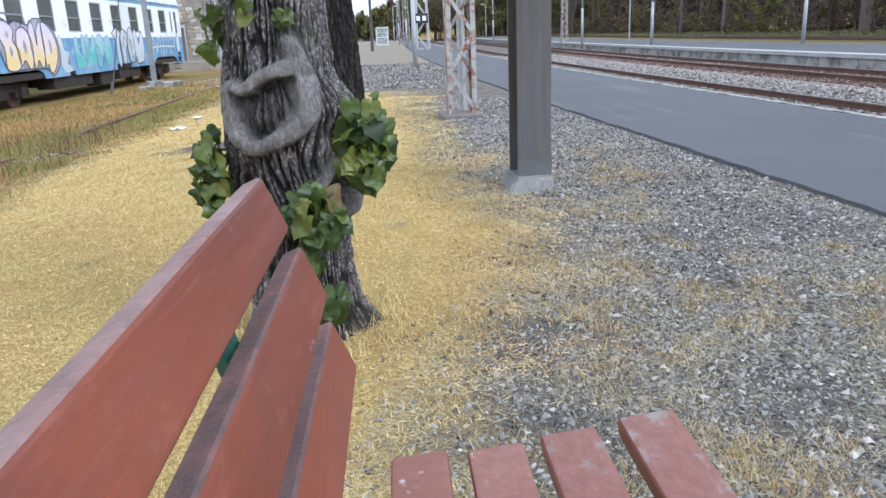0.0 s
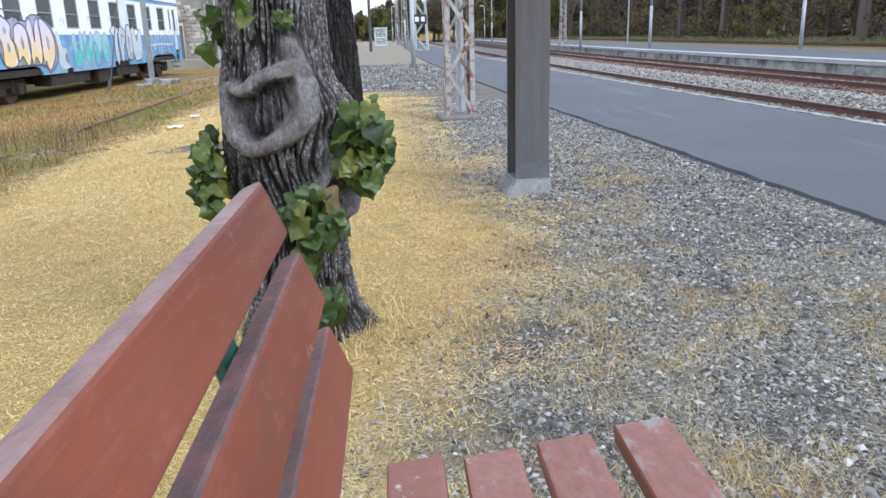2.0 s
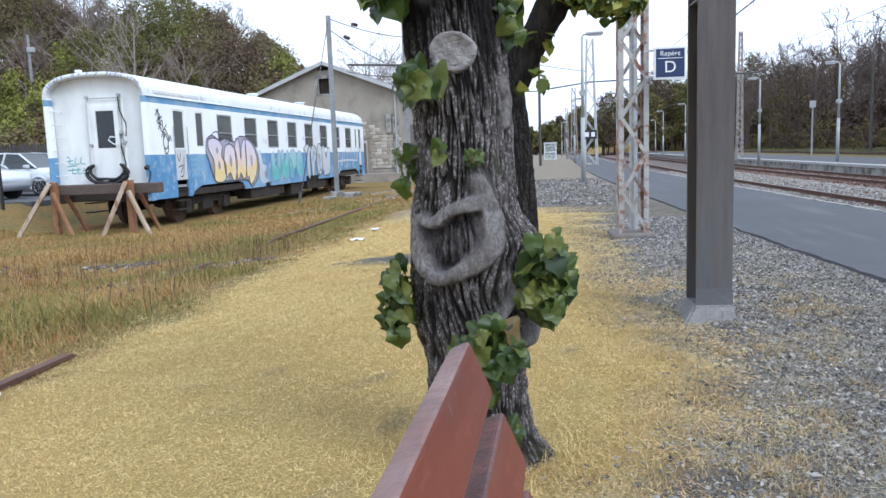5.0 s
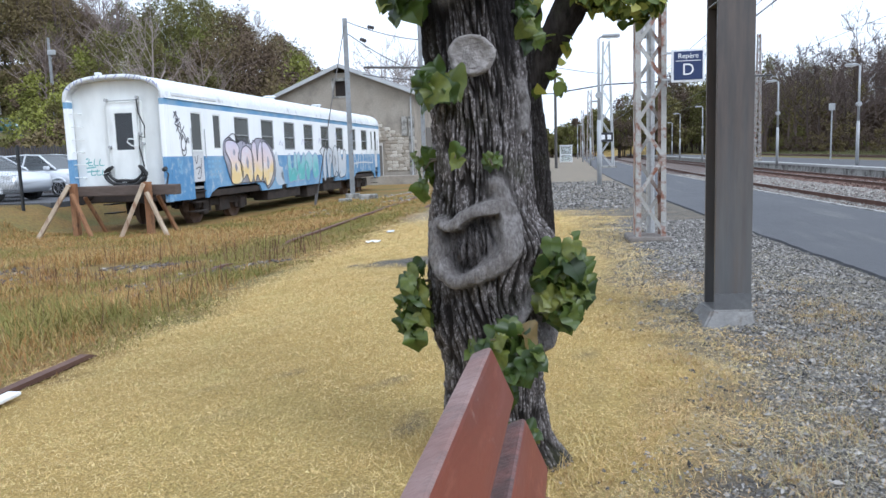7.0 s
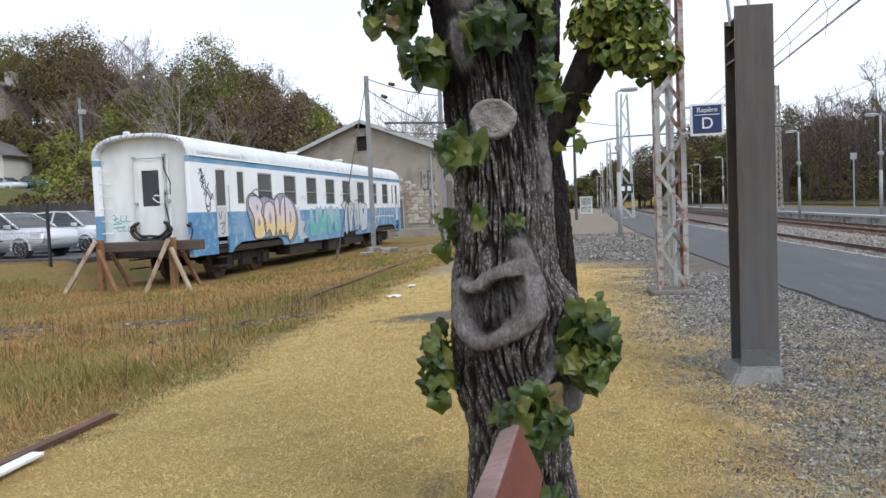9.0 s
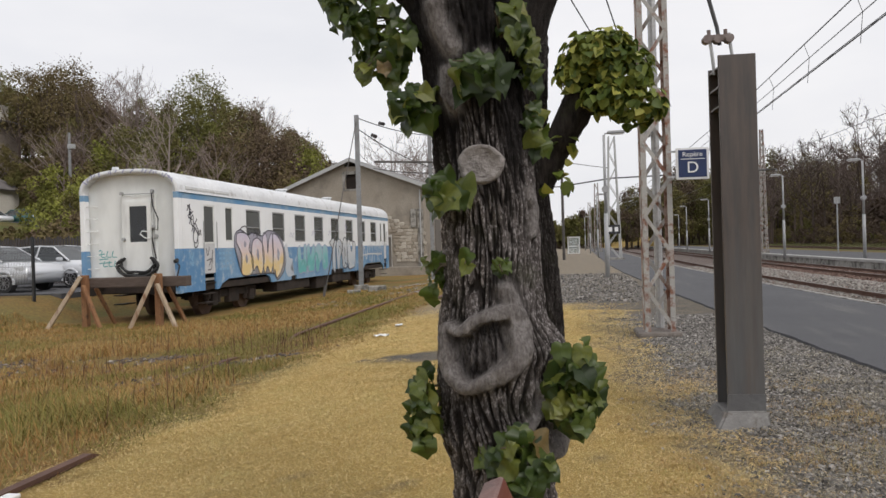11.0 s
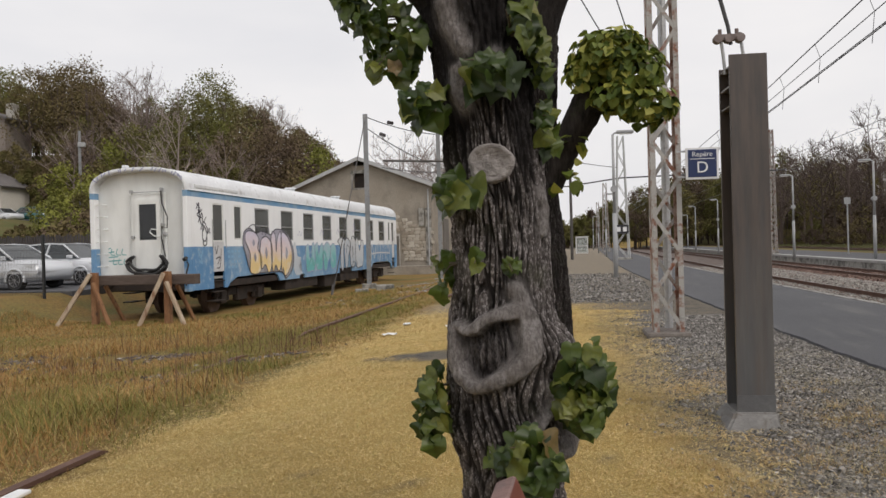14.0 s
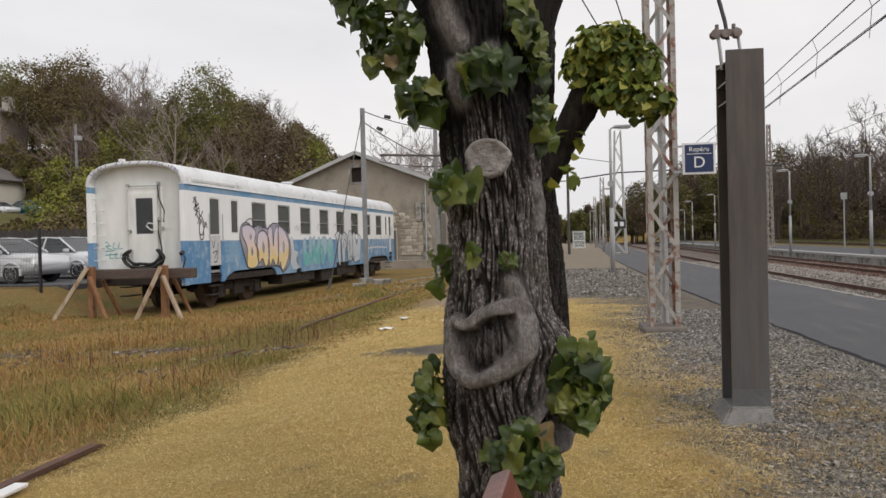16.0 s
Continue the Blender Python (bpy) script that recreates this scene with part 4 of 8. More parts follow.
O1 = (TX, TY, 0)
for at, wx, wz, n, size, root, out in (
        ((-0.70, 2.78, 2.02), 0.27, 0.30, 34, 0.085, (-0.58, 2.85, 2.1), (-0.3, -0.9, 0.2)),
        ((-0.83, 2.82, 2.18), 0.22, 0.18, 16, 0.085, (-0.65, 2.85, 2.3), (-0.4, -0.8, 0.2)),
        ((-0.55, 2.70, 1.755), 0.15, 0.15, 9, 0.105, (-0.50, 2.8, 1.8), (-0.3, -1, 0.2)),
        ((-0.31, 2.62, 1.84), 0.22, 0.12, 11, 0.10, (-0.32, 2.72, 1.88), (0, -1, 0.4)),
        ((-0.20, 2.66, 2.02), 0.13, 0.16, 8, 0.085, (-0.24, 2.75, 2.0), (0.2, -1, 0.3)),
        ((-0.44, 2.645, 1.43), 0.13, 0.16, 8, 0.10, (-0.47, 2.76, 1.46), (-0.2, -1, 0.3)),
        ((-0.15, 2.80, 1.92), 0.12, 0.24, 14, 0.075, (-0.2, 2.9, 1.9), (0.5, -0.8, 0.2)),
        ((-0.13, 2.86, 1.68), 0.12, 0.2, 10, 0.075, (-0.2, 2.92, 1.7), (0.5, -0.8, 0.2)),
        ((-0.53, 2.84, 1.14), 0.08, 0.19, 7, 0.075, (-0.47, 2.82, 1.18), (-0.5, -0.8, 0.1)),
        ((-0.365, 2.665, 1.19), 0.06, 0.06, 1, 0.055, (-0.37, 2.7, 1.2), (0, -1, 0.1)),
        ((-0.26, 2.66, 1.17), 0.07, 0.05, 4, 0.05, (-0.27, 2.7, 1.17), (0, -1, 0.1)),
        ((-0.57, 2.76, 0.63), 0.13, 0.32, 24, 0.085, (-0.5, 2.84, 0.72), (-0.5, -0.8, 0.1)),
        ((-0.01, 2.74, 0.73), 0.19, 0.34, 42, 0.085, (-0.10, 2.82, 0.78), (0.3, -0.9, 0.2)),
        ((-0.21, 2.63, 0.50), 0.25, 0.17, 22, 0.09, (-0.2, 2.72, 0.5), (0, -1, 0.4)),
        ((-0.235, 2.66, 0.36), 0.10, 0.14, 7, 0.075, (-0.2, 2.72, 0.4), (0, -1, 0.3)),
        ((-0.185, 2.69, 0.15), 0.13, 0.13, 8, 0.085, (-0.2, 2.75, 0.16), (0, -1, 0.5))):
    shoot(lime, O1, root, at, wx, wz, int(n * 1.7) + 1, size * 0.88, out)


# leaf mass as one mesh
def leaf_mass(name, parent, blobs, n, size, seed, material, label=""):
    r_ = np.random.RandomState(seed)
    outline = np.array([(0, 0.0, 0), (0.42, 0.12, 0.10), (0.48, 0.42, 0.12), (0.24, 0.78, 0.0), (0, 1.0, -0.15), (-0.24, 0.78, 0.0), (-0.48, 0.42, 0.12), (-0.42, 0.12, 0.10), (0, 0.45, -0.04)])
    tri = np.array([(0, 1, 8), (1, 2, 8), (2, 3, 8), (3, 4, 8), (4, 5, 8), (5, 6, 8), (6, 7, 8), (7, 0, 8)])
    vs, fs = [], []
    w = np.array([b_[3] * b_[4] for b_ in blobs], float)
    pick = r_.choice(len(blobs), n, p=w / w.sum())
    for k in range(n):
        bx, by, bz, rx, rz = blobs[pick[k]]
        d = r_.normal(size=3)
        d /= np.linalg.norm(d)
        rr = r_.uniform(0.72, 1.08)
        p = np.array([bx, by, bz]) + d * rr * np.array([rx, rx, rz])
        nrm = d + np.array([0, 0, 0.5]) + r_.normal(size=3) * 0.35
        nrm /= np.linalg.norm(nrm)
        tip = np.array([d[0], d[1], -0.9]) + r_.normal(size=3) * 0.4
        tip -= nrm * tip.dot(nrm)
        tip /= np.linalg.norm(tip)
        M = np.stack([np.cross(tip, nrm), tip, nrm])
        s = size * r_.uniform(0.6, 1.25)
        fs.append(tri + 9 * k)
        vs.append((outline * s) @ M + p)
    return mesh_np(name, np.concatenate(vs), np.concatenate(fs), material, parent, label, "stuff", True)


# upper crown out of view above the limbs, added to shade the trunk
leaf_mass("crown", lime, [(-0.62, 0.0, 2.75, 0.34, 0.28), (0.02, 0.25, 3.15, 0.40, 0.34), (0.50, -0.1, 2.95, 0.34, 0.28), (-0.45, 0.1, 2.42, 0.2, 0.14)], 900, 0.095, 5, CROWN_LEAF, "fresh green leafy tufts")

# ---- second tree behind, with a pollard head ----
X2, Y2 = -0.36, 6.3
lime2 = thing("pollard_tree", "slender dark-barked pollarded tree with a rounded leafy head", "tree", (X2, Y2, 0))
V, Fq, cr, so, he = trunk_surface([(-0.06, -0.62, -0.06), (0.1, -0.58, -0.11), (0.5, -0.55, -0.14), (1.1, -0.54, -0.18), (1.6, -0.54, -0.23), (1.9, -0.55, -0.25), (2.4, -0.57, -0.22), (3.0, -0.6, -0.2)], 160, 300, Y2, 7.3, False, 0.014)
# the same dark tone is mixed evenly over the whole trunk
mesh_np("trunk", V - np.array([X2, Y2, 0]), Fq, BARK, lime2, smooth=True, attrs={"crest": cr * 0.45, "burl": so, "heart": he, "bark_darken": 0.62 + 0 * so})
limb(lime2, [(0.07, 0, 1.75), (0.25, -0.07, 2.09), (0.39, -0.14, 2.35), (0.65, -0.21, 2.44)], (0.12, 0.12, 0.14, 0.10), 5)
limb(lime2, [(0.0, 0, 2.8), (-0.14, 0.14, 3.3), (-0.28, 0.28, 4.0)], (0.18, 0.14, 0.1), 6)
limb(lime2, [(0.32, -0.11, 2.2), (0.37, -0.14, 2.45), (0.51, -0.14, 2.64)], (0.1, 0.085, 0.055), 8)
leaf_mass("crown", lime2, [(0.51, -0.28, 2.70, 0.22, 0.18), (0.73, -0.25, 2.56, 0.24, 0.21), (0.84, -0.28, 2.31, 0.20, 0.15), (0.61, -0.28, 2.73, 0.22, 0.18), (0.35, -0.28, 2.58, 0.13, 0.13), (0.60, -0.35, 2.36, 0.17, 0.12)], 1500, 0.078, 6, CROWN_LEAF, "rounded head of fresh green leaves")
leaf_mass("side_foliage", lime2, [(0.20, -0.21, 1.71, 0.10, 0.12), (0.28, -0.25, 1.98, 0.07, 0.14), (0.03, -0.21, 1.62, 0.07, 0.08), (-0.35, -0.14, 3.6, 0.5, 0.4)], 150, 0.11, 8, CROWN_LEAF)

# ---- the old railway coach ----
COACH, nt, b = nodes_of("coach_paint")
tc = nt.nodes.new("ShaderNodeTexCoord")
sp = nt.nodes.new("ShaderNodeSeparateXYZ")
nt.links.new(tc.outputs["Object"], sp.inputs[0])


def gate(nt, val, lo, hi):
    a = mul(nt, val, lo, "GREATER_THAN")
    c_ = mul(nt, val, hi, "LESS_THAN")
    return mul(nt, a, c_)


v = coords(nt)
white = mixc(nt, noise_tex(nt, v, 1.2, 5), (0.86, 0.88, 0.90), (0.81, 0.83, 0.85))
white = mixc(nt, mul(nt, noise_tex(nt, coords(nt, (1, 1, 0.15)), 5.0, 6, 0.7, 0.55, 0.8), 0.35), white, (0.52, 0.52, 0.51))
blue = mixc(nt, noise_tex(nt, v, 1.1, 6, 0.6, 0.4, 0.6), (0.10, 0.25, 0.46), (0.22, 0.37, 0.53))
blue = mixc(nt, noise_tex(nt, v, 2.2, 7, 0.75, 0.54, 0.66), blue, (0.46, 0.52, 0.58))
c = mixc(nt, gate(nt, sp.outputs["Z"], 0.5, 1.95), white, blue)
c = mixc(nt, gate(nt, sp.outputs["Z"], 3.27, 3.43), c, mixc(nt, noise_tex(nt, v, 2.0, 5), (0.10, 0.27, 0.48), (0.24, 0.36, 0.48)))
c = mixc(nt, mul(nt, noise_tex(nt, v, 7.0, 8, 0.75, 0.66, 0.74), 0.45), c, (0.16, 0.09, 0.06))
nt.links.new(c, b.inputs["Base Color"])
b.inputs["Roughness"].default_value = 0.5
bump_on(nt, b, noise_tex(nt, v, 1.6, 3), 0.15, 0.02)
COACH_END = mat("coach_end_paint", (0.80, 0.82, 0.81), (0.74, 0.76, 0.75), 0.5, 0.8, 3.0, (0.42, 0.40, 0.37), 0.03, 0.004, stretch=(1, 1, 0.4), wear_lo=0.62, wear_hi=0.9, wear_scale=2.0)
ROOF = mat("coach_roof_paint", (0.74, 0.76, 0.78), (0.64, 0.66, 0.68), 0.6, 0.8, 10.0, (0.33, 0.32, 0.31), 0.2, 0.004, wear_lo=0.56, wear_hi=0.75, wear_scale=2.5)
UNDER = mat("underframe_grime_and_dark_fill", (0.018, 0.014, 0.012), (0.045, 0.030, 0.023), 0.85, 3.0, 25.0)
RUBBER = mat("black_rubber", (0.025, 0.025, 0.027), (0.04, 0.04, 0.04), 0.75, 5.0, 40.0)
WHEEL = mat("rusty_wheel", (0.09, 0.055, 0.04), (0.14, 0.09, 0.065), 0.75, 5.0, 40.0)
PANE = glass("dusty_pane", (0.20, 0.21, 0.21))
PANE.node_tree.nodes["Principled BSDF"].inputs["Transmission Weight"].default_value = 0.4
INTERIOR = plain("dim_interior", (0.30, 0.30, 0.29), 0.9)
ALU = mat("window_alu", (0.36, 0.37, 0.38), (0.45, 0.46, 0.47), 0.4, 6.0, 40.0, metal=0.6)
PAINTS = {k: plain("spray_" + k, c_, 0.5) for k, c_ in {"yellow": (0.74, 0.54, 0.22), "pink": (0.72, 0.60, 0.62), "black": (0.07, 0.07, 0.09), "teal": (0.16, 0.44, 0.44), "silver": (0.60, 0.63, 0.66), "white": (0.66, 0.68, 0.70), "lilac": (0.36, 0.37, 0.52), "sky": (0.22, 0.42, 0.62)}.items()}

RZ = -0.55
coach = thing("railway_coach", "derelict white and blue passenger coach covered in graffiti", "railway coach", (-11.585, 17.95, RZ), 0.46)
W, LEN = 1.40, 22.1
WIN_Z0, WIN_Z1 = 2.14, 3.14
openings = [(1.30, 1.95, 0.95, 3.16, "door"), (2.60, 3.12, 2.14, 3.16, "slim")] + [(4.03 + 2.07 * i, 5.10 + 2.07 * i, WIN_Z0, WIN_Z1, "wide") for i in range(8)] + [(20.35, 20.72, 2.14, 3.14, "slim"), (21.05, 21.60, 0.95, 3.16, "door")]


# lower edge of the skirt: cut away over both bogies, notched between them
SKIRT = [(0.0, 0.80), (2.12, 0.78), (2.3, 0.92), (2.75, 1.05), (5.45, 1.06), (5.75, 0.98), (5.9, 0.78), (7.68, 0.78), (7.7, 0.92), (8.2, 0.92), (8.22, 0.78), (12.2, 0.78), (12.22, 0.98), (13.9, 0.98), (13.92, 0.80), (16.9, 0.80), (17.3, 1.02), (17.8, 1.10), (20.2, 1.10), (20.7, 0.95), (20.9, 0.72), (22.2, 0.72)]


def panel(x0, x1, y0, y1, z0, z1):
    bm = bmesh.new()
    if z0 > 0.8:
        box(bm, x0, x1, y0, y1, z0, z1)
    else:
        sk_y, sk_z = [p[0] for p in SKIRT], [p[1] for p in SKIRT]
        low = [y0] + [y for y in sk_y if y0 + 0.01 < y < y1 - 0.01] + [y1]
        q = [(y, float(np.interp(y, sk_y, sk_z))) for y in low] + [(y1, z1), (y0, z1)]
        f_ = bm.faces.new([bm.verts.new((x0, y, z)) for y, z in q])
        g_ = bmesh.ops.extrude_face_region(bm, geom=[f_])
        bmesh.ops.translate(bm, verts=[e for e in g_["geom"] if isinstance(e, bmesh.types.BMVert)], vec=(x1 - x0, 0, 0))
        bmesh.ops.recalc_face_normals(bm, faces=bm.faces[:])
    part("side_panel", bm, COACH, coach)


def side_wall(sx):
    x0, x1 = sx * W, sx * (W - 0.06)
    y = 0.16
    for (a, c_, z0, z1, kind) in openings:
        panel(x0, x1, y, a, 0.78, 3.45)
        panel(x0, x1, a, c_, z1, 3.45)
        if kind != "door":
            panel(x0, x1, a, c_, 0.78, z0)
        y = c_
    panel(x0, x1, y, LEN - 0.05, 0.78, 3.45)


side_wall(1)
side_wall(-1)
# roof shell, longer than the side by a hood at both ends
prof = []
for i in range(25):
    a = math.pi * i / 24
    prof.append((W * 1.005 * math.copysign(abs(math.cos(a)) ** 0.72, math.cos(a)), 3.44 + 0.63 * math.sin(a) ** 0.82))
bm = bmesh.new()
ringso, ringsi = [], []
for y in (-0.06, 0.0, 0.4, 3.0, 11.0, 19.0, LEN - 0.3, LEN + 0.02):
    k = 1.0
    ringso.append([bm.verts.new((x * k, y, z)) for x, z in prof])
    ringsi.append([bm.verts.new((x * 0.93, y, 3.44 + (z - 3.44) * 0.86 - 0.02)) for x, z in prof])
for R_, flip in ((ringso, False), (ringsi, True)):
    for a, c_ in zip(R_, R_[1:]):
        for i in range(24):
            q = (a[i], a[i + 1], c_[i + 1], c_[i])
            bm.faces.new(q[::-1] if flip else q)
for i in range(24):
    bm.faces.new((ringso[0][i], ringsi[0][i], ringsi[0][i + 1], ringso[0][i + 1]))
    bm.faces.new((ringso[-1][i], ringso[-1][i + 1], ringsi[-1][i + 1], ringsi[-1][i]))
bmesh.ops.recalc_face_normals(bm, faces=bm.faces[:])
roof = part("roof", bm, ROOF, coach, "off-white curved roof", smooth=True)
bm = bmesh.new()
for sx in (-1, 1):
    box(bm, sx * (W + 0.004), sx * (W + 0.028), 0.0, LEN, 3.425, 3.45)
part("gutter", bm, COACH, roof)
bm = bmesh.new()
box(bm, W - 0.10, W + 0.02, 0.35, 2.9, 3.50, 3.62, 0.03)
part("door_hood", bm, ROOF, roof, "white hood above the door")
for y in (9.6, 15.0):
    bm = bmesh.new()
    rod(bm, (0.35, y, 4.02), (0.35, y, 4.16), 0.16, 0.2, 14)
    rod(bm, (0.35, y, 4.16), (0.35, y, 4.20), 0.25, 0.2, 14)
    part("roof_vent", bm, ROOF, roof)
bm = bmesh.new()
rod(bm, (-0.55, 0.3, 3.98), (-0.55, 0.3, 4.16), 0.03)
box(bm, -0.62, -0.48, 0.22, 0.36, 4.10, 4.18, 0.02)
part("lamp_iron", bm, ROOF, roof)
# rounded corner pillars and the recessed end
for y0, y1, tag_ in ((-0.06, 0.16, ""), (LEN - 0.06, LEN + 0.02, "")):
    for sx in (-1, 1):
        bm = bmesh.new()
        box(bm, sx * (W - 0.13), sx * W * 1.003, y0, y1, 0.78, 3.46, 0.02)
        part("corner_post", bm, COACH, coach)
bm = bmesh.new()
pts = [(-W + 0.1, 0.84)] + [(x * 0.93, 3.44 + (z - 3.44) * 0.86 - 0.02) for x, z in prof[::-1]] + [(W - 0.1, 0.84)]
f_ = bm.faces.new([bm.verts.new((x, 0.20, z)) for x, z in pts])
g_ = bmesh.ops.extrude_face_region(bm, geom=[f_])
bmesh.ops.translate(bm, verts=[e for e in g_["geom"] if isinstance(e, bmesh.types.BMVert)], vec=(0, 0.05, 0))
bmesh.ops.recalc_face_normals(bm, faces=bm.faces[:])
end = part("end_wall", bm, COACH_END, coach, "pale grey recessed end wall")
bm = bmesh.new()
f_ = bm.faces.new([bm.verts.new((x, LEN - 0.15, z)) for x, z in pts])
g_ = bmesh.ops.extrude_face_region(bm, geom=[f_])
bmesh.ops.translate(bm, verts=[e for e in g_["geom"] if isinstance(e, bmesh.types.BMVert)], vec=(0, 0.05, 0))
part("end_wall", bm, COACH_END, coach)
# gangway door with window, posts, handles, rungs, cables
bm = bmesh.new()
box(bm, -0.50, 0.50, 0.10, 0.198, 0.98, 3.40, 0.03)
gang = part("gangway_surround", bm, COACH_END, end)
bm = bmesh.new()
for x0, x1, z0, z1 in ((-0.36, -0.24, 1.02, 3.22), (0.26, 0.38, 1.02, 3.22), (-0.24, 0.26, 1.02, 2.16), (-0.24, 0.26, 3.10, 3.22)):
    box(bm, x0, x1, 0.060, 0.098, z0, z1)
gdoor = part("end_door", bm, COACH_END, coach, "grey end door with a dark window")
bm = bmesh.new()
box(bm, -0.24, 0.26, 0.088, 0.094, 2.16, 3.10)
part("door_window", bm, glass("black_pane", (0.10, 0.11, 0.12)), gdoor)
# dark sheet behind the glass, in place of the unlit interior
bm = bmesh.new()
box(bm, -0.24, 0.26, 0.0965, 0.0985, 2.16, 3.10)
part("dark_backing", bm, UNDER, gdoor)
bm = bmesh.new()
tube(bm, [(0.30, 0.05, 2.42), (0.16, -0.02, 2.44), (0.12, -0.03, 2.36), (0.24, -0.02, 2.26), (0.34, 0.05, 2.24)], 0.016, 6)
part("door_handle", bm, COACH_END, gdoor, "white tubular handle")
bm = bmesh.new()
rod(bm, (-0.42, 0.06, 3.42), (0.50, 0.06, 3.42), 0.014)
rod(bm, (0.47, 0.06, 1.6), (0.47, 0.06, 3.45), 0.014)
for x, z in ((-0.44, 3.44), (0.44, 3.48), (-0.42, 2.24), (0.52, 2.3), (0.45, 2.55)):
    rod(bm, (x, 0.02, z), (x, 0.10, z), 0.045, None, 10)
part("hand_rail", bm, GALV, end)
bm = bmesh.new()
tube(bm, [(0.42, 0.05, 3.45), (0.46, 0.02, 3.1), (0.62, 0.0, 2.75), (0.60, 0.0, 2.45), (0.45, 0.02, 2.5), (0.42, 0.03, 2.2), (0.52, 0.03, 1.7)], 0.017, 6)
part("cable", bm, RUBBER, end)
for k, (w_, dz) in enumerate(((0.50, 0.52), (0.55, 0.60), (0.45, 0.46), (0.52, 0.56))):
    bm = bmesh.new()
    tube(bm, [(0.02 + w_ * math.sin(a) * (1 + 0.04 * k), 0.02 - 0.03 * k, 1.70 - dz * (0.5 + 0.5 * math.cos(a)) + 0.12 + 0.02 * math.sin(5 * a + k)) for a in np.linspace(-2.25, 2.25, 19)], 0.036, 7)
    part("connecting_hose", bm, RUBBER, end, "black hose hanging in a loop")
for i in range(7):
    bm = bmesh.new()
    z = 1.15 + i * 0.33
    tube(bm, [(-W + 0.1, 0.19, z), (-W + 0.1, 0.02, z), (-W + 0.34, 0.02, z), (-W + 0.34, 0.19, z)], 0.013, 6)
    part("ladder_rung", bm, COACH_END, end)
for o_ in list(end.children) + [gdoor]:
    if not o_.name.startswith("ladder_rung"):
        o_.location.x = 0.19
bm = bmesh.new()
tube(bm, [(W - 0.1, 0.0, 1.62), (W + 0.03, -0.1, 1.5), (W - 0.02, -0.14, 1.25), (W - 0.05, -0.1, 0.95)], 0.02, 6)
rod(bm, (W - 0.12, -0.06, 1.62), (W - 0.02, -0.12, 1.66), 0.05, None, 8)
part("brake_hose", bm, RUBBER, coach)
# windows
for sx in (1, -1):
    for (a, c_, z0, z1, kind) in openings:
        x = sx * W
        bm = bmesh.new()
        fw = 0.045
        zb = 2.08 if kind == "door" else z0
        for (y0, y1, za, zc) in ((a, a + fw, zb, z1), (c_ - fw, c_, zb, z1), (a + fw, c_ - fw, zb, zb + fw), (a + fw, c_ - fw, z1 - fw, z1)):
            box(bm, x - sx * 0.05, x - sx * 0.008, y0, y1, za, zc)
        if kind == "wide":
            zm = z0 + 0.42
            box(bm, x - sx * 0.045, x - sx * 0.004, a + fw, c_ - fw, zm, zm + 0.045)
        wnd = part("window", bm, ALU if kind == "wide" else COACH_END, coach)
        bm = bmesh.new()
        box(bm, x - sx * 0.036, x - sx * 0.030, a + fw, c_ - fw, zb + fw, z1 - fw)
        part("pane", bm, PANE, wnd)
        if kind == "door":
            bm = bmesh.new()
            box(bm, x - sx * 0.055, x - sx * 0.012, a + 0.004, c_ - 0.004, 1.25, 2.078, 0.006)
            d_ = part("door_leaf", bm, plain("coach_door_white", (0.60, 0.61, 0.63), 0.5), coach, "white coach door with scribbles")
            for yy in (a - 0.06, c_ + 0.06):
                part("grab_rail", rod(bmesh.new(), (x + sx * 0.03, yy, 1.9), (x + sx * 0.03, yy, 2.7), 0.013), GALV, d_)
            for zz in (1.0, 0.70, 0.45):
                bm = bmesh.new()
                box(bm, x - sx * 0.28, x + sx * 0.0, a, c_, zz - 0.03, zz, 0.004)
                part("step", bm, UNDER, coach)
# inside: floor, seats' height partition so that the panes read dark
bm = bmesh.new()
box(bm, -W + 0.07, W - 0.07, 0.3, LEN - 0.2, 1.05, 1.12)
part("coach_floor", bm, INTERIOR, coach)
bm = bmesh.new()
box(bm, -0.35, -0.31, 0.3, LEN - 0.2, 1.12, 3.5)
part("corridor_wall", bm, INTERIOR, coach)
bm = bmesh.new()
box(bm, -W + 0.07, W - 0.07, 0.3, LEN - 0.2, 3.45, 3.49)
part("coach_ceiling", bm, INTERIOR, coach)
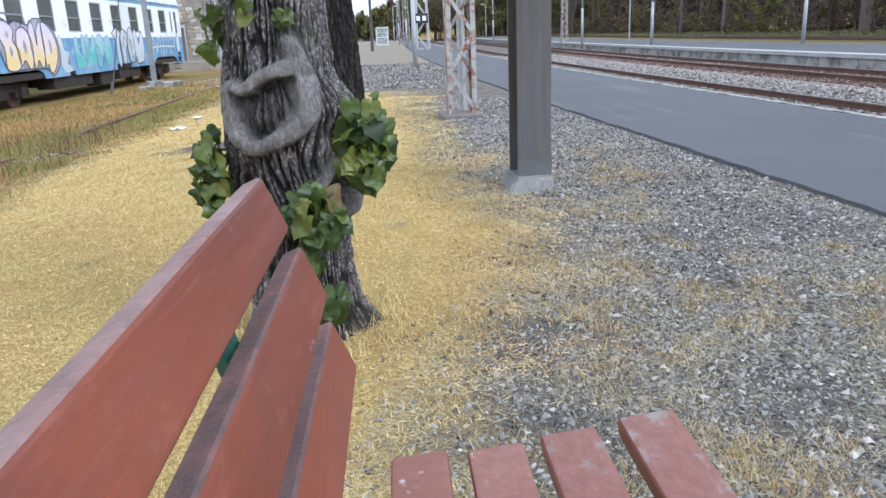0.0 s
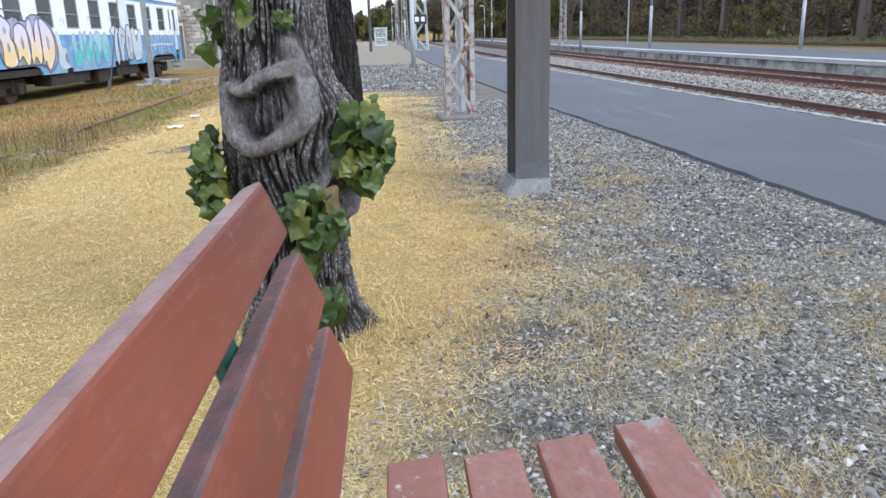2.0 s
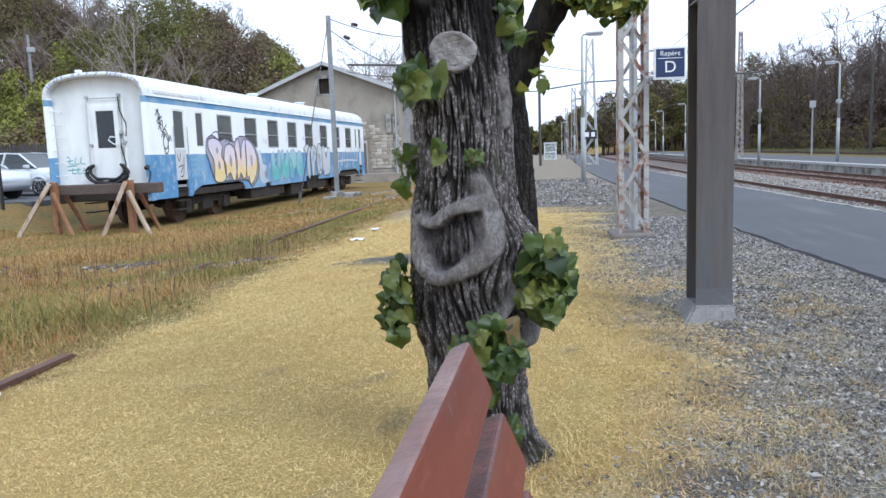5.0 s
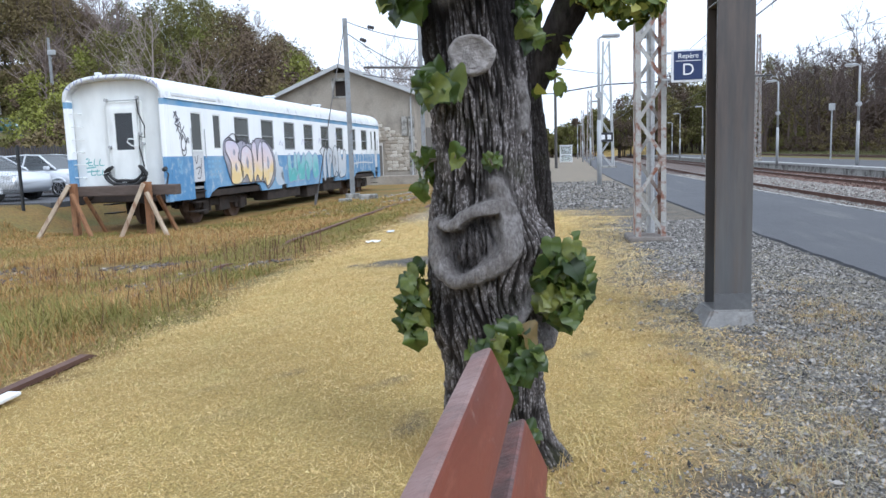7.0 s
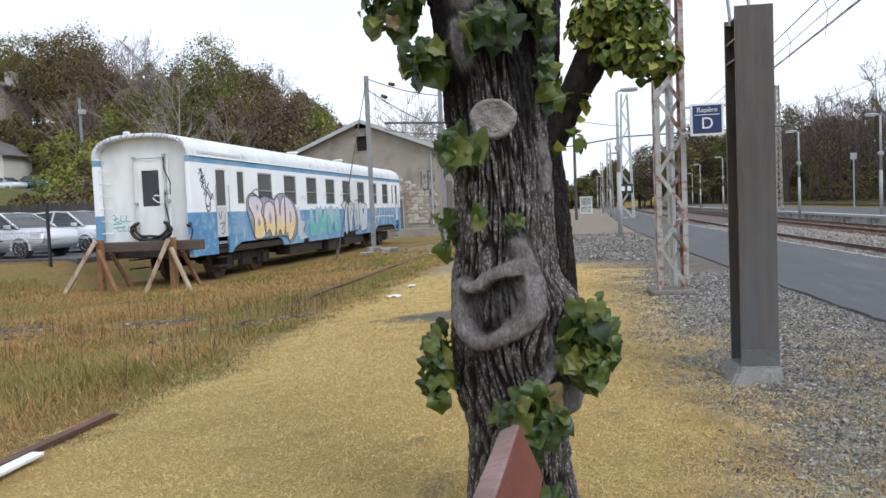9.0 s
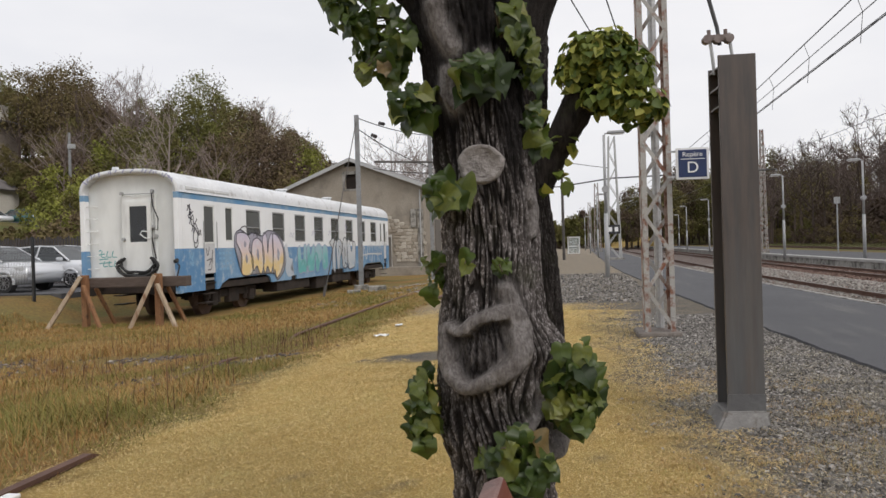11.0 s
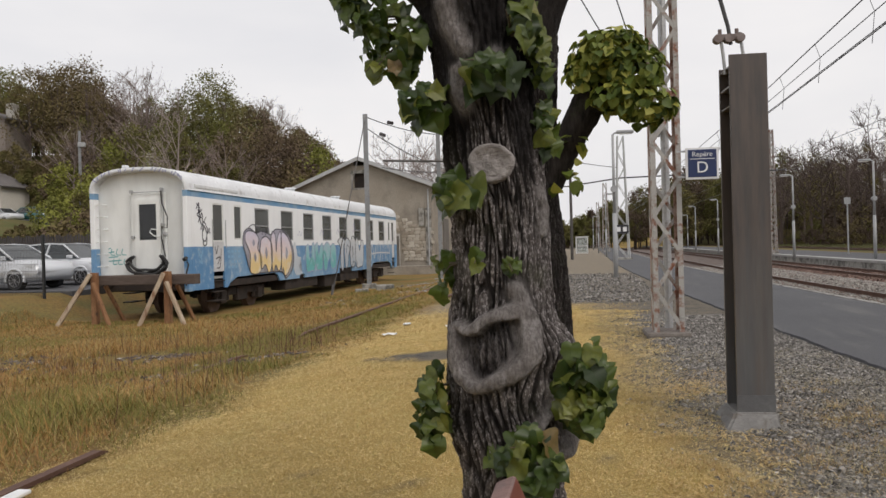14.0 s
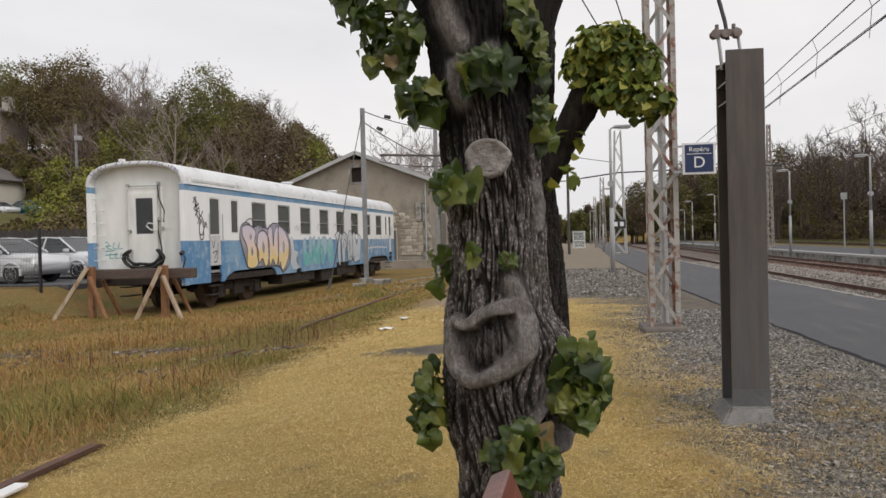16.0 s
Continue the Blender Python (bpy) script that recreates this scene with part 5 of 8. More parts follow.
# underframe, bogies, buffers
bm = bmesh.new()
box(bm, -W + 0.05, W - 0.05, 0.1, LEN - 0.05, 0.80, 0.98)
for sx in (-1, 1):
    for (y0, y1, z0) in ((6.6, 9.8, 0.42), (10.6, 11.9, 0.30), (12.6, 15.2, 0.42)):
        box(bm, sx * 0.75, sx * 1.30, y0, y1, z0, 0.82, 0.03)
part("underframe", bm, UNDER, coach, "grimy dark underframe with equipment boxes")
for yb in (3.6, 18.6):
    bm = bmesh.new()
    for sx in (-1, 1):
        box(bm, sx * 0.98, sx * 1.10, yb - 1.7, yb + 1.7, 0.50, 0.74, 0.03)
        box(bm, sx * 0.96, sx * 1.14, yb - 0.35, yb + 0.35, 0.32, 0.75, 0.03)
        for dy in (-1.25, 1.25):
            box(bm, sx * 0.97, sx * 1.16, yb + dy - 0.16, yb + dy + 0.16, 0.30, 0.66, 0.03)
            rod(bm, (sx * 1.06, yb + dy - 0.35, 0.36), (sx * 1.06, yb + dy - 0.35, 0.72), 0.07, None, 8)
            rod(bm, (sx * 1.06, yb + dy + 0.35, 0.36), (sx * 1.06, yb + dy + 0.35, 0.72), 0.07, None, 8)
    box(bm, -0.98, 0.98, yb - 0.2, yb + 0.2, 0.5, 0.8)
    bog = part("bogie", bm, UNDER, coach, "dark rusty bogie")
    for dy in (-1.25, 1.25):
        for sx in (-1, 1):
            bm = bmesh.new()
            rod(bm, (sx * 0.70, yb + dy, 0.46), (sx * 0.83, yb + dy, 0.46), 0.46, 0.44, 28)
            rod(bm, (sx * 0.66, yb + dy, 0.46), (sx * 0.70, yb + dy, 0.46), 0.48, None, 28)
            part("wheel", bm, WHEEL, bog)
bm = bmesh.new()
box(bm, -1.3, 1.3, -0.02, 0.10, 0.82, 1.06, 0.01)
part("headstock", bm, UNDER, coach)
for sx in (-1, 1):
    bm = bmesh.new()
    rod(bm, (sx * 0.87, -0.02, 1.0), (sx * 0.87, -0.35, 1.0), 0.10, None, 14)
    rod(bm, (sx * 0.87, -0.35, 1.0), (sx * 0.87, -0.40, 1.0), 0.22, None, 18)
    part("buffer", bm, UNDER, coach)


# graffiti as thin paint on the panelling
def stroke(bm, pts, width, x):
    """A ribbon of paint through (y, z) points."""
    prev = None
    for i, (y, z) in enumerate(pts):
        a, c_ = pts[max(i - 1, 0)], pts[min(i + 1, len(pts) - 1)]
        d = Vector((c_[0] - a[0], c_[1] - a[1]))
        d = d.normalized() if d.length > 0 else Vector((1, 0))
        q = (bm.verts.new((x, y - d.y * width / 2, z + d.x * width / 2)), bm.verts.new((x, y + d.y * width / 2, z - d.x * width / 2)))
        if prev:
            bm.faces.new((prev[0], q[0], q[1], prev[1]))
        prev = q


def curve(pts, n=8):
    out = []
    for i in range(len(pts) - 1):
        p0, p1, p2, p3 = (Vector(pts[max(0, min(len(pts) - 1, j))]) for j in (i - 1, i, i + 1, i + 2))
        for k in range(n):
            t = k / n
            out.append(tuple(0.5 * ((2 * p1) + (p2 - p0) * t + (2 * p0 - 5 * p1 + 4 * p2 - p3) * t * t + (3 * p1 - p0 - 3 * p2 + p3) * t ** 3)))
    return out + [tuple(pts[-1])]


def fill(bm, pts, x):
    bm.faces.new([bm.verts.new((x, y, z)) for y, z in pts])


def tag_part(kind, pieces, x, colour, label=""):
    for p in pieces:
        bm = bmesh.new()
        if kind == "fill":
            fill(bm, p, x)
        else:
            stroke(bm, p[0], p[1], x)
        bmesh.ops.triangulate(bm, faces=bm.faces[:])
        part("graffiti", bm, PAINTS[colour], coach, label)


X0 = W + 0.006
def fade(name, low, mid, top, z0, z1, patch):
    """Sprayed colour that fades with height, rubbed through in patches."""
    m, nt, b = nodes_of(name)
    tc = nt.nodes.new("ShaderNodeTexCoord")
    sp = nt.nodes.new("ShaderNodeSeparateXYZ")
    nt.links.new(tc.outputs["Object"], sp.inputs[0])
    h = nt.nodes.new("ShaderNodeMapRange")
    h.inputs["From Min"].default_value, h.inputs["From Max"].default_value = z0, z1
    nt.links.new(mul(nt, sp.outputs["Z"], mul(nt, noise_tex(nt, coords(nt), 1.6, 4, 0.6, 0.2, 0.8), 0.35), "ADD"), h.inputs["Value"])
    c = ramp(nt, h.outputs["Result"], [(0.0, low), (0.38, low), (0.55, mid), (1.0, top)])
    c = mixc(nt, mul(nt, noise_tex(nt, coords(nt), 3.2, 7, 0.7, 0.5, 0.68), 0.75), c, patch)
    nt.links.new(c, b.inputs["Base Color"])
    b.inputs["Roughness"].default_value = 0.5
    return m


PAINTS["sunset"] = fade("spray_sunset", (0.76, 0.58, 0.28), (0.74, 0.60, 0.56), (0.62, 0.58, 0.72), 1.15, 2.55, (0.70, 0.70, 0.74))
PAINTS["sea"] = fade("spray_sea", (0.14, 0.46, 0.46), (0.24, 0.52, 0.54), (0.46, 0.56, 0.66), 1.0, 2.4, (0.42, 0.52, 0.62))
PAINTS["chrome"] = fade("spray_chrome", (0.50, 0.55, 0.60), (0.56, 0.59, 0.63), (0.68, 0.70, 0.72), 1.0, 2.4, (0.36, 0.46, 0.58))
PAINTS["shade"] = fade("spray_shade", (0.26, 0.25, 0.26), (0.30, 0.29, 0.34), (0.38, 0.37, 0.45), 1.0, 2.4, (0.45, 0.47, 0.52))
# four fat interlocked letters over a grey drop shadow
shadow = curve([(3.12, 2.0), (3.2, 2.36), (3.6, 2.5), (4.1, 2.35), (4.5, 2.42), (5.2, 2.32), (5.6, 2.5), (6.3, 2.45), (6.9, 2.15), (7.15, 1.6), (7.0, 1.15), (6.4, 0.84), (6.1, 1.05), (5.4, 1.09), (4.4, 1.10), (3.75, 1.08), (3.5, 1.3), (3.3, 1.7), (3.12, 2.0)], 5)
tag_part("fill", [shadow], X0, "shade", "grey drop shadow of the large graffiti")
letters = [curve(p + p[:1], 5) for p in (
    [(3.28, 2.1), (3.35, 2.38), (3.9, 2.40), (4.25, 2.18), (4.15, 1.88), (4.42, 1.62), (4.40, 1.22), (4.12, 1.08), (3.72, 1.10), (3.58, 1.22), (3.62, 1.7)],
    [(4.32, 1.75), (4.45, 2.15), (4.85, 2.25), (5.22, 2.02), (5.30, 1.6), (5.15, 1.2), (4.95, 1.08), (4.72, 1.35), (4.45, 1.22), (4.35, 1.45)],
    [(5.18, 2.1), (5.3, 2.42), (5.55, 2.30), (5.6, 1.75), (5.72, 2.2), (6.0, 2.42), (6.08, 1.9), (6.0, 1.35), (5.78, 1.09), (5.55, 1.32), (5.32, 1.09), (5.22, 1.5)],
    [(6.02, 2.2), (6.15, 2.42), (6.62, 2.25), (6.95, 1.85), (6.92, 1.4), (6.62, 1.05), (6.30, 0.92), (6.18, 1.2), (6.05, 1.05), (6.02, 1.6)])]
tag_part("fill", letters, X0 + 0.004, "sunset", "large pink and yellow bubble-letter graffiti")
tag_part("fill", [curve(p + p[:1], 4) for p in (
    [(3.78, 2.05), (3.86, 2.16), (3.98, 2.05), (3.86, 1.95)], [(3.88, 1.62), (3.96, 1.74), (4.06, 1.58), (3.95, 1.46)],
    [(4.72, 1.72), (4.80, 1.92), (4.92, 1.72), (4.82, 1.52)], [(6.40, 1.62), (6.46, 1.92), (6.62, 1.72), (6.5, 1.48)])], X0 + 0.008, "shade")
tag_part("stroke", [(p, 0.034) for p in letters] + [(shadow, 0.03)] + [(curve(p), 0.03) for p in ([(3.5, 2.5), (3.9, 2.62), (4.3, 2.42)], [(4.5, 2.3), (4.7, 2.5), (4.78, 2.3), (5.0, 2.52), (5.1, 2.3)])], X0 + 0.011, "black")
# pale halo on the panel beyond the letters
tag_part("fill", [curve([(7.15, 1.1), (7.1, 1.9), (7.35, 2.05), (7.5, 1.6), (7.85, 1.5), (7.6, 1.2), (7.95, 0.95), (7.4, 0.9), (7.15, 1.1)], 5)], X0, "chrome")
sea = [curve(p + p[:1], 5) for p in (
    [(8.35, 1.9), (8.62, 1.98), (8.7, 1.5), (8.95, 1.55), (9.0, 2.0), (9.25, 1.95), (9.2, 1.05), (8.9, 1.0), (8.4, 1.02)],
    [(9.3, 1.95), (9.6, 2.05), (9.7, 1.6), (10.0, 2.02), (10.2, 1.9), (10.1, 1.1), (9.8, 1.0), (9.4, 1.1)],
    [(10.25, 1.9), (10.7, 2.08), (11.1, 1.85), (11.0, 1.45), (10.75, 1.3), (10.6, 1.0), (10.3, 1.05)],
    [(11.05, 1.7), (11.3, 2.0), (11.7, 1.9), (11.75, 1.2), (11.4, 1.0), (11.1, 1.15)])]
tag_part("fill", sea, X0 + 0.003, "sea", "faded teal sprayed letters")
tag_part("stroke", [(p, 0.03) for p in sea], X0 + 0.006, "lilac")
tag_part("stroke", [(curve(p), 0.10) for p in ([(8.5, 1.15), (8.9, 1.45), (9.2, 1.2), (9.6, 1.7)], [(9.9, 1.2), (10.3, 1.7), (10.6, 1.35)])], X0 + 0.008, "teal")
silver = [curve(p + p[:1], 5) for p in (
    [(12.0, 2.1), (12.5, 2.28), (13.0, 2.1), (12.75, 1.85), (12.8, 1.2), (12.6, 0.85), (12.35, 1.2), (12.4, 1.8)],
    [(12.9, 1.95), (13.2, 2.25), (13.7, 2.1), (13.75, 1.75), (13.45, 1.5), (13.3, 1.02), (13.0, 1.05)],
    [(13.65, 1.8), (14.0, 2.3), (14.4, 2.2), (14.5, 1.4), (14.3, 1.02), (13.8, 1.02), (13.7, 1.4)],
    [(14.45, 2.1), (14.8, 2.25), (15.1, 1.7), (15.4, 2.15), (15.75, 2.0), (15.6, 1.1), (15.2, 0.95), (14.6, 1.02)])]
tag_part("fill", silver, X0 + 0.003, "chrome", "silver bubble-letter graffiti")
tag_part("stroke", [(p, 0.045) for p in silver] + [(curve(p), 0.04) for p in ([(13.15, 1.6), (13.3, 1.95), (13.5, 1.85)], [(14.0, 1.4), (14.05, 1.9), (14.2, 1.5)], [(13.9, 1.0), (14.2, 1.22), (14.5, 1.0), (14.8, 1.2)])], X0 + 0.006, "black")
tag_part("stroke", [(curve(p), 0.07) for p in ([(17.0, 1.2), (17.2, 1.95), (17.6, 1.3), (17.9, 1.95)], [(18.2, 1.2), (18.3, 1.95), (18.8, 1.8), (18.6, 1.2)], [(19.1, 1.2), (19.4, 2.1), (19.8, 1.2)], [(20.0, 1.4), (20.2, 2.2), (20.5, 1.5), (20.8, 2.2)], [(16.9, 1.5), (18.5, 1.55), (20.6, 1.5)])], X0 + 0.003, "white", "white sprayed tag")
tag_part("stroke", [(curve(p), 0.025) for p in ([(7.6, 2.3), (7.75, 2.45), (7.9, 2.3), (8.0, 2.45)], [(9.9, 2.35), (10.1, 2.55), (10.2, 2.35), (10.35, 2.5)], [(11.9, 2.4), (12.1, 2.6), (12.2, 2.4)], [(14.2, 2.5), (14.3, 2.9), (14.45, 2.6), (14.5, 2.9)])], X0 + 0.003, "lilac")
# small tags by the near door and scribbles, plain marks of their size
tag_part("stroke", [(curve(p), 0.035) for p in (
    [(0.42, 3.1), (0.62, 2.95), (0.45, 2.8), (0.68, 2.72)], [(0.55, 2.95), (0.62, 2.6), (0.8, 2.5), (0.72, 2.35)],
    [(0.75, 2.5), (0.7, 2.2), (0.85, 2.1), (0.95, 2.3), (0.82, 2.5)], [(0.98, 2.45), (1.0, 2.3), (1.08, 2.45), (1.12, 2.3)], [(0.40, 2.95), (0.55, 3.12), (0.52, 2.85), (0.72, 2.95)], [(0.5, 2.6), (0.7, 2.85), (0.75, 2.6), (0.92, 2.75)], [(0.62, 2.4), (0.8, 2.62), (1.0, 2.4)], [(0.72, 2.15), (0.78, 1.98), (0.92, 2.02), (0.95, 2.2)])], X0 + 0.002, "black", "black sprayed scribble")
tag_part("stroke", [(curve(p), 0.03) for p in ([(1.42, 1.95), (1.5, 1.75), (1.6, 1.98)], [(1.45, 1.6), (1.7, 1.65), (1.55, 1.45)], [(1.5, 1.35), (1.7, 1.4), (1.78, 1.9)])], X0 - 0.012, "black")
tag_part("stroke", [([(2.15 + 0.22 * j, z), (2.30 + 0.22 * j, z)], 0.07) for z in (1.35, 1.5, 1.65, 1.8) for j in range(4) if (j + int(z * 20)) % 5], X0, "sky")
tag_part("stroke", [(curve(p), 0.04) for p in ([(0.45, 1.85), (0.6, 1.65), (0.7, 1.85)], [(0.5, 1.6), (0.65, 1.5), (0.6, 1.75)])], X0, "sky")


def end_mark(pieces, y, colour):
    bm = bmesh.new()
    for pts, w_ in pieces:
        stroke(bm, [(a, z) for a, z in pts], w_, 0)
    bmesh.ops.transform(bm, matrix=Matrix(((0, 1, 0, 0), (1, 0, 0, y), (0, 0, 1, 0), (0, 0, 0, 1))), verts=bm.verts[:])
    part("graffiti", bm, PAINTS[colour], coach, "small teal sprayed mark", "stuff")


end_mark([([(-1.05, z), (-0.98 + 0.1 * k, z + 0.02)], 0.03) for k, z in enumerate((1.95, 1.85, 1.72, 1.62))] + [(curve([(-0.95 + 0.16 * k, 1.95), (-0.98 + 0.16 * k, 1.8), (-0.85 + 0.16 * k, 1.78)]), 0.025) for k in range(3)] + [(curve([(-0.9 + 0.16 * k, 1.68), (-0.92 + 0.16 * k, 1.54), (-0.8 + 0.16 * k, 1.54)]), 0.025) for k in range(3)], 0.195, "teal")
# marks on the hood rim
bm = bmesh.new()
for k in range(26):
    a = math.pi * (0.16 + 0.68 * k / 25)
    if k % 6 == 5:
        continue
    x = W * 0.966 * math.copysign(abs(math.cos(a)) ** 0.72, math.cos(a))
    z = 3.43 + 0.585 * math.sin(a) ** 0.82
    s = 0.065
    bar(bm, (x - s * random.uniform(-1, 1), -0.066, z - s * random.uniform(0.3, 1)), (x + s * random.uniform(-1, 1), -0.066, z + s * random.uniform(0.3, 1)), 0.004, 0.030)
part("graffiti", bm, PAINTS["lilac"], coach, "", "stuff")

# rails under the coach
coach_rails = thing("coach_siding", "rusty siding rails under the old coach, sunk in weeds", "railway track", (-11.585, 17.2, RZ), 0.46, kind="structure")
for sx in (-0.755, 0.755):
    part("rail", sweep(bmesh.new(), RAIL_PROFILE, [(sx, y, -0.155) for y in (0, 8, 16, 24, 40)]), RAIL_RUST, coach_rails)

# ---- timber buffer stop ----
TIMBER = mat("weathered_timber", (0.50, 0.42, 0.32), (0.34, 0.25, 0.17), 0.9, 4.0, 30.0, (0.19, 0.10, 0.055), 0.6, 0.006, stretch=(1, 1, 0.3), wear_lo=0.50, wear_hi=0.64, wear_scale=5.0)
DARK_TIMBER = mat("dark_timber_beam", (0.075, 0.055, 0.045), (0.13, 0.10, 0.085), 0.9, 4.0, 30.0, None, 0.6, 0.006, stretch=(0.2, 1, 1))
stop = thing("buffer_stop", "timber buffer stop of a dark beam on two braced trestles", "buffer stop", (-11.2, 17.1, -0.5))
bm = bmesh.new()
box(bm, -1.07, 1.67, -0.05, 0.22, 0.97, 1.22, 0.02)
part("beam", bm, DARK_TIMBER, stop, "dark timber beam")
STOP_BROWN = mat("brown_timber", (0.24, 0.115, 0.055), (0.33, 0.18, 0.09), 0.9, 4.0, 30.0, (0.10, 0.06, 0.04), 0.5, 0.005, stretch=(1, 1, 0.3))
for x, dl, dr in ((-1.03, -0.80, 0.60), (0.98, -0.55, 0.62)):
    bm = bmesh.new()
    box(bm, x - 0.075, x + 0.075, -0.21, -0.06, -0.1, 1.30, 0.012)
    part("post", bm, STOP_BROWN, stop)
    for p0, p1, w_, h_, m_ in (((x - 0.02, -0.27, 1.27), (x + dl, -0.62, -0.1), 0.12, 0.10, TIMBER), ((x + 0.03, -0.26, 1.05), (x + dr, -0.40, -0.1), 0.10, 0.08, TIMBER if dl > -0.6 else STOP_BROWN), ((x + 0.02, 0.25, 0.95), (x + 0.22, 0.8, -0.1), 0.10, 0.08, STOP_BROWN)):
        bm = bmesh.new()
        bar(bm, p0, p1, w_, h_)
        bmesh.ops.bevel(bm, geom=bm.edges[:], offset=0.012, segments=1, affect="EDGES")
        part("brace", bm, m_, stop, "weathered timber brace")

# ---- poles, wires, lamps ----
WIRE = plain("wire_dark", (0.06, 0.06, 0.065), 0.5)
POLE_GREY = mat("pole_steel", (0.20, 0.21, 0.22), (0.28, 0.29, 0.30), 0.6, 2.0, 30.0, (0.15, 0.10, 0.08))
DARK_POLE = mat("dark_pole_steel", (0.07, 0.065, 0.06), (0.11, 0.10, 0.095), 0.7, 3.0, 30.0)
PORCELAIN = plain("insulator_brown", (0.05, 0.04, 0.04), 0.3)


def i_post(name, label, at, height, turn=0.0, w=0.20):
    t_ = thing(name, label, "steel pole", at, turn)
    for y0, y1, x0, x1 in ((-0.10, -0.088, -w / 2, w / 2), (0.088, 0.10, -w / 2, w / 2), (-0.088, 0.088, -0.006, 0.006)):
        bm = bmesh.new()
        box(bm, x0, x1, y0, y1, 0.1, height)
        part("flange" if x1 > 0.05 else "web", bm, POLE_GREY, t_)
    bm = bmesh.new()
    box(bm, -0.3, 0.3, -0.3, 0.3, -0.3, 0.22, 0.03)
    part("footing", bm, CONCRETE, t_, "concrete block footing")
    return t_


pole_a = i_post("catenary_pole", "grey steel pole on a concrete block beside the coach", (-9.25, 31.0, -0.5), 7.45, 15)
pole_b = i_post("catenary_pole", "grey steel pole carrying a cross boom and wires", (-6.9, 35.0, -0.5), 9.4, 15, 0.18)
bm = bmesh.new()
rod(bm, (-2.6, -2.0, 5.6), (3.2, 0.4, 5.72), 0.05, None, 8)
part("boom", bm, DARK_POLE, pole_b, "dark cross boom")
guy = thing("guy_wire", "steel guy wire with a ground anchor beside the coach", "guy wire", (-9.3, 26.4, -0.5))
bm = bmesh.new()
tube(bm, [(0, 0, 0.0), (0.02, 2.3, 3.7), (0.05, 4.55, 7.2)], 0.018, 6)
part("wire", bm, DARK_POLE, guy)
bm = bmesh.new()
bar(bm, (0.0, -0.1, 0.0), (0.0, 0.1, 0.45), 0.06, 0.03)
rod(bm, (0, 0, -0.1), (0, 0.05, 0.3), 0.03)
part("anchor_plate", bm, DARK_POLE, guy)


def span(name, pts, r, label, sag=0.0, beads=()):
    t_ = thing(name, label, "overhead wire", (0, 0, 0))
    fine = []
    for p, q in zip(pts, pts[1:]):
        n = 8 if sag else 2
        for k in range(n):
            f_ = k / n
            v_ = Vector(p).lerp(Vector(q), f_)
            v_.z -= sag * 4 * f_ * (1 - f_)
            fine.append(v_)
    fine.append(Vector(pts[-1]))
    part("wire", tube(bmesh.new(), fine, r, 5), WIRE, t_)
    for b_ in beads:
        bm = bmesh.new()
        v_ = Vector(pts[0]).lerp(Vector(pts[-1]), b_)
        v_.z -= sag * 4 * b_ * (1 - b_)
        d = (Vector(pts[-1]) - Vector(pts[0])).normalized()
        for k in range(3):
            rod(bm, v_ + d * (k * 0.12), v_ + d * (k * 0.12 + 0.06), 0.085, 0.06, 10)
        part("insulator", bm, PORCELAIN, t_)
    return t_


span("stay_wire", [(-9.25, 31.0, 6.85), (-6.6, 36.5, 6.7), (2.0, 52.0, 6.2)], 0.022, "dark stay wire with insulators", 0.2, (0.06,))
span("stay_wire", [(-9.25, 31.0, 6.4), (-6.9, 35.0, 5.0), (-4.0, 42.0, 4.6)], 0.022, "dark stay wire with insulators", 0.15, (0.08,))
span("cross_wire", [(-9.3, 33.6, 4.95), (-6.9, 35.0, 4.75), (-3.0, 37.0, 4.7)], 0.02, "insulated cross wire on the pole", 0.08, (0.5,))
# over the tracks
contact = [(4.9, -6, 5.0), (5.28, 14.0, 5.0), (5.42, 25.0, 5.0), (5.6, 60, 5.0), (5.3, 110, 5.0)]
carrier = [(5.4, -6, 6.2), (5.78, 17.0, 6.2), (5.98, 27.5, 6.2), (5.9, 60, 6.2), (5.5, 110, 6.2)]
span("contact_wire", contact, 0.014, "thin overhead contact wire above the track")
span("contact_wire", [(x + 0.25, y, z + 0.22) for x, y, z in contact], 0.010, "thin overhead contact wire above the track")
span("carrier_wire", carrier, 0.016, "thin overhead carrier wire above the track")
span("carrier_wire", [(x + 0.12, y, z - 0.35) for x, y, z in carrier], 0.012, "thin overhead carrier wire above the track")
span("contact_wire", [(11.6, 5, 5.0), (11.3, 30, 5.0), (11.0, 60, 5.0), (10.8, 110, 5.0)], 0.012, "thin overhead contact wire above the track")
span("carrier_wire", [(11.6, 5, 6.0), (11.3, 30, 5.7), (11.0, 60, 5.9), (10.8, 110, 5.9)], 0.012, "thin overhead carrier wire above the track")
for i in range(9):
    y = 12.5 + i * 2.6
    f_ = np.interp(y, [p[1] for p in contact], [p[0] for p in contact])
    dr = thing("dropper", "thin vertical dropper between overhead wires", "dropper", (float(f_), y, 5.0), group="droppers")
    bm = bmesh.new()
    rod(bm, (0, 0, 0), (0.25, 0, 0.22), 0.007)
    part("dropper_wire", bm, WIRE, dr)
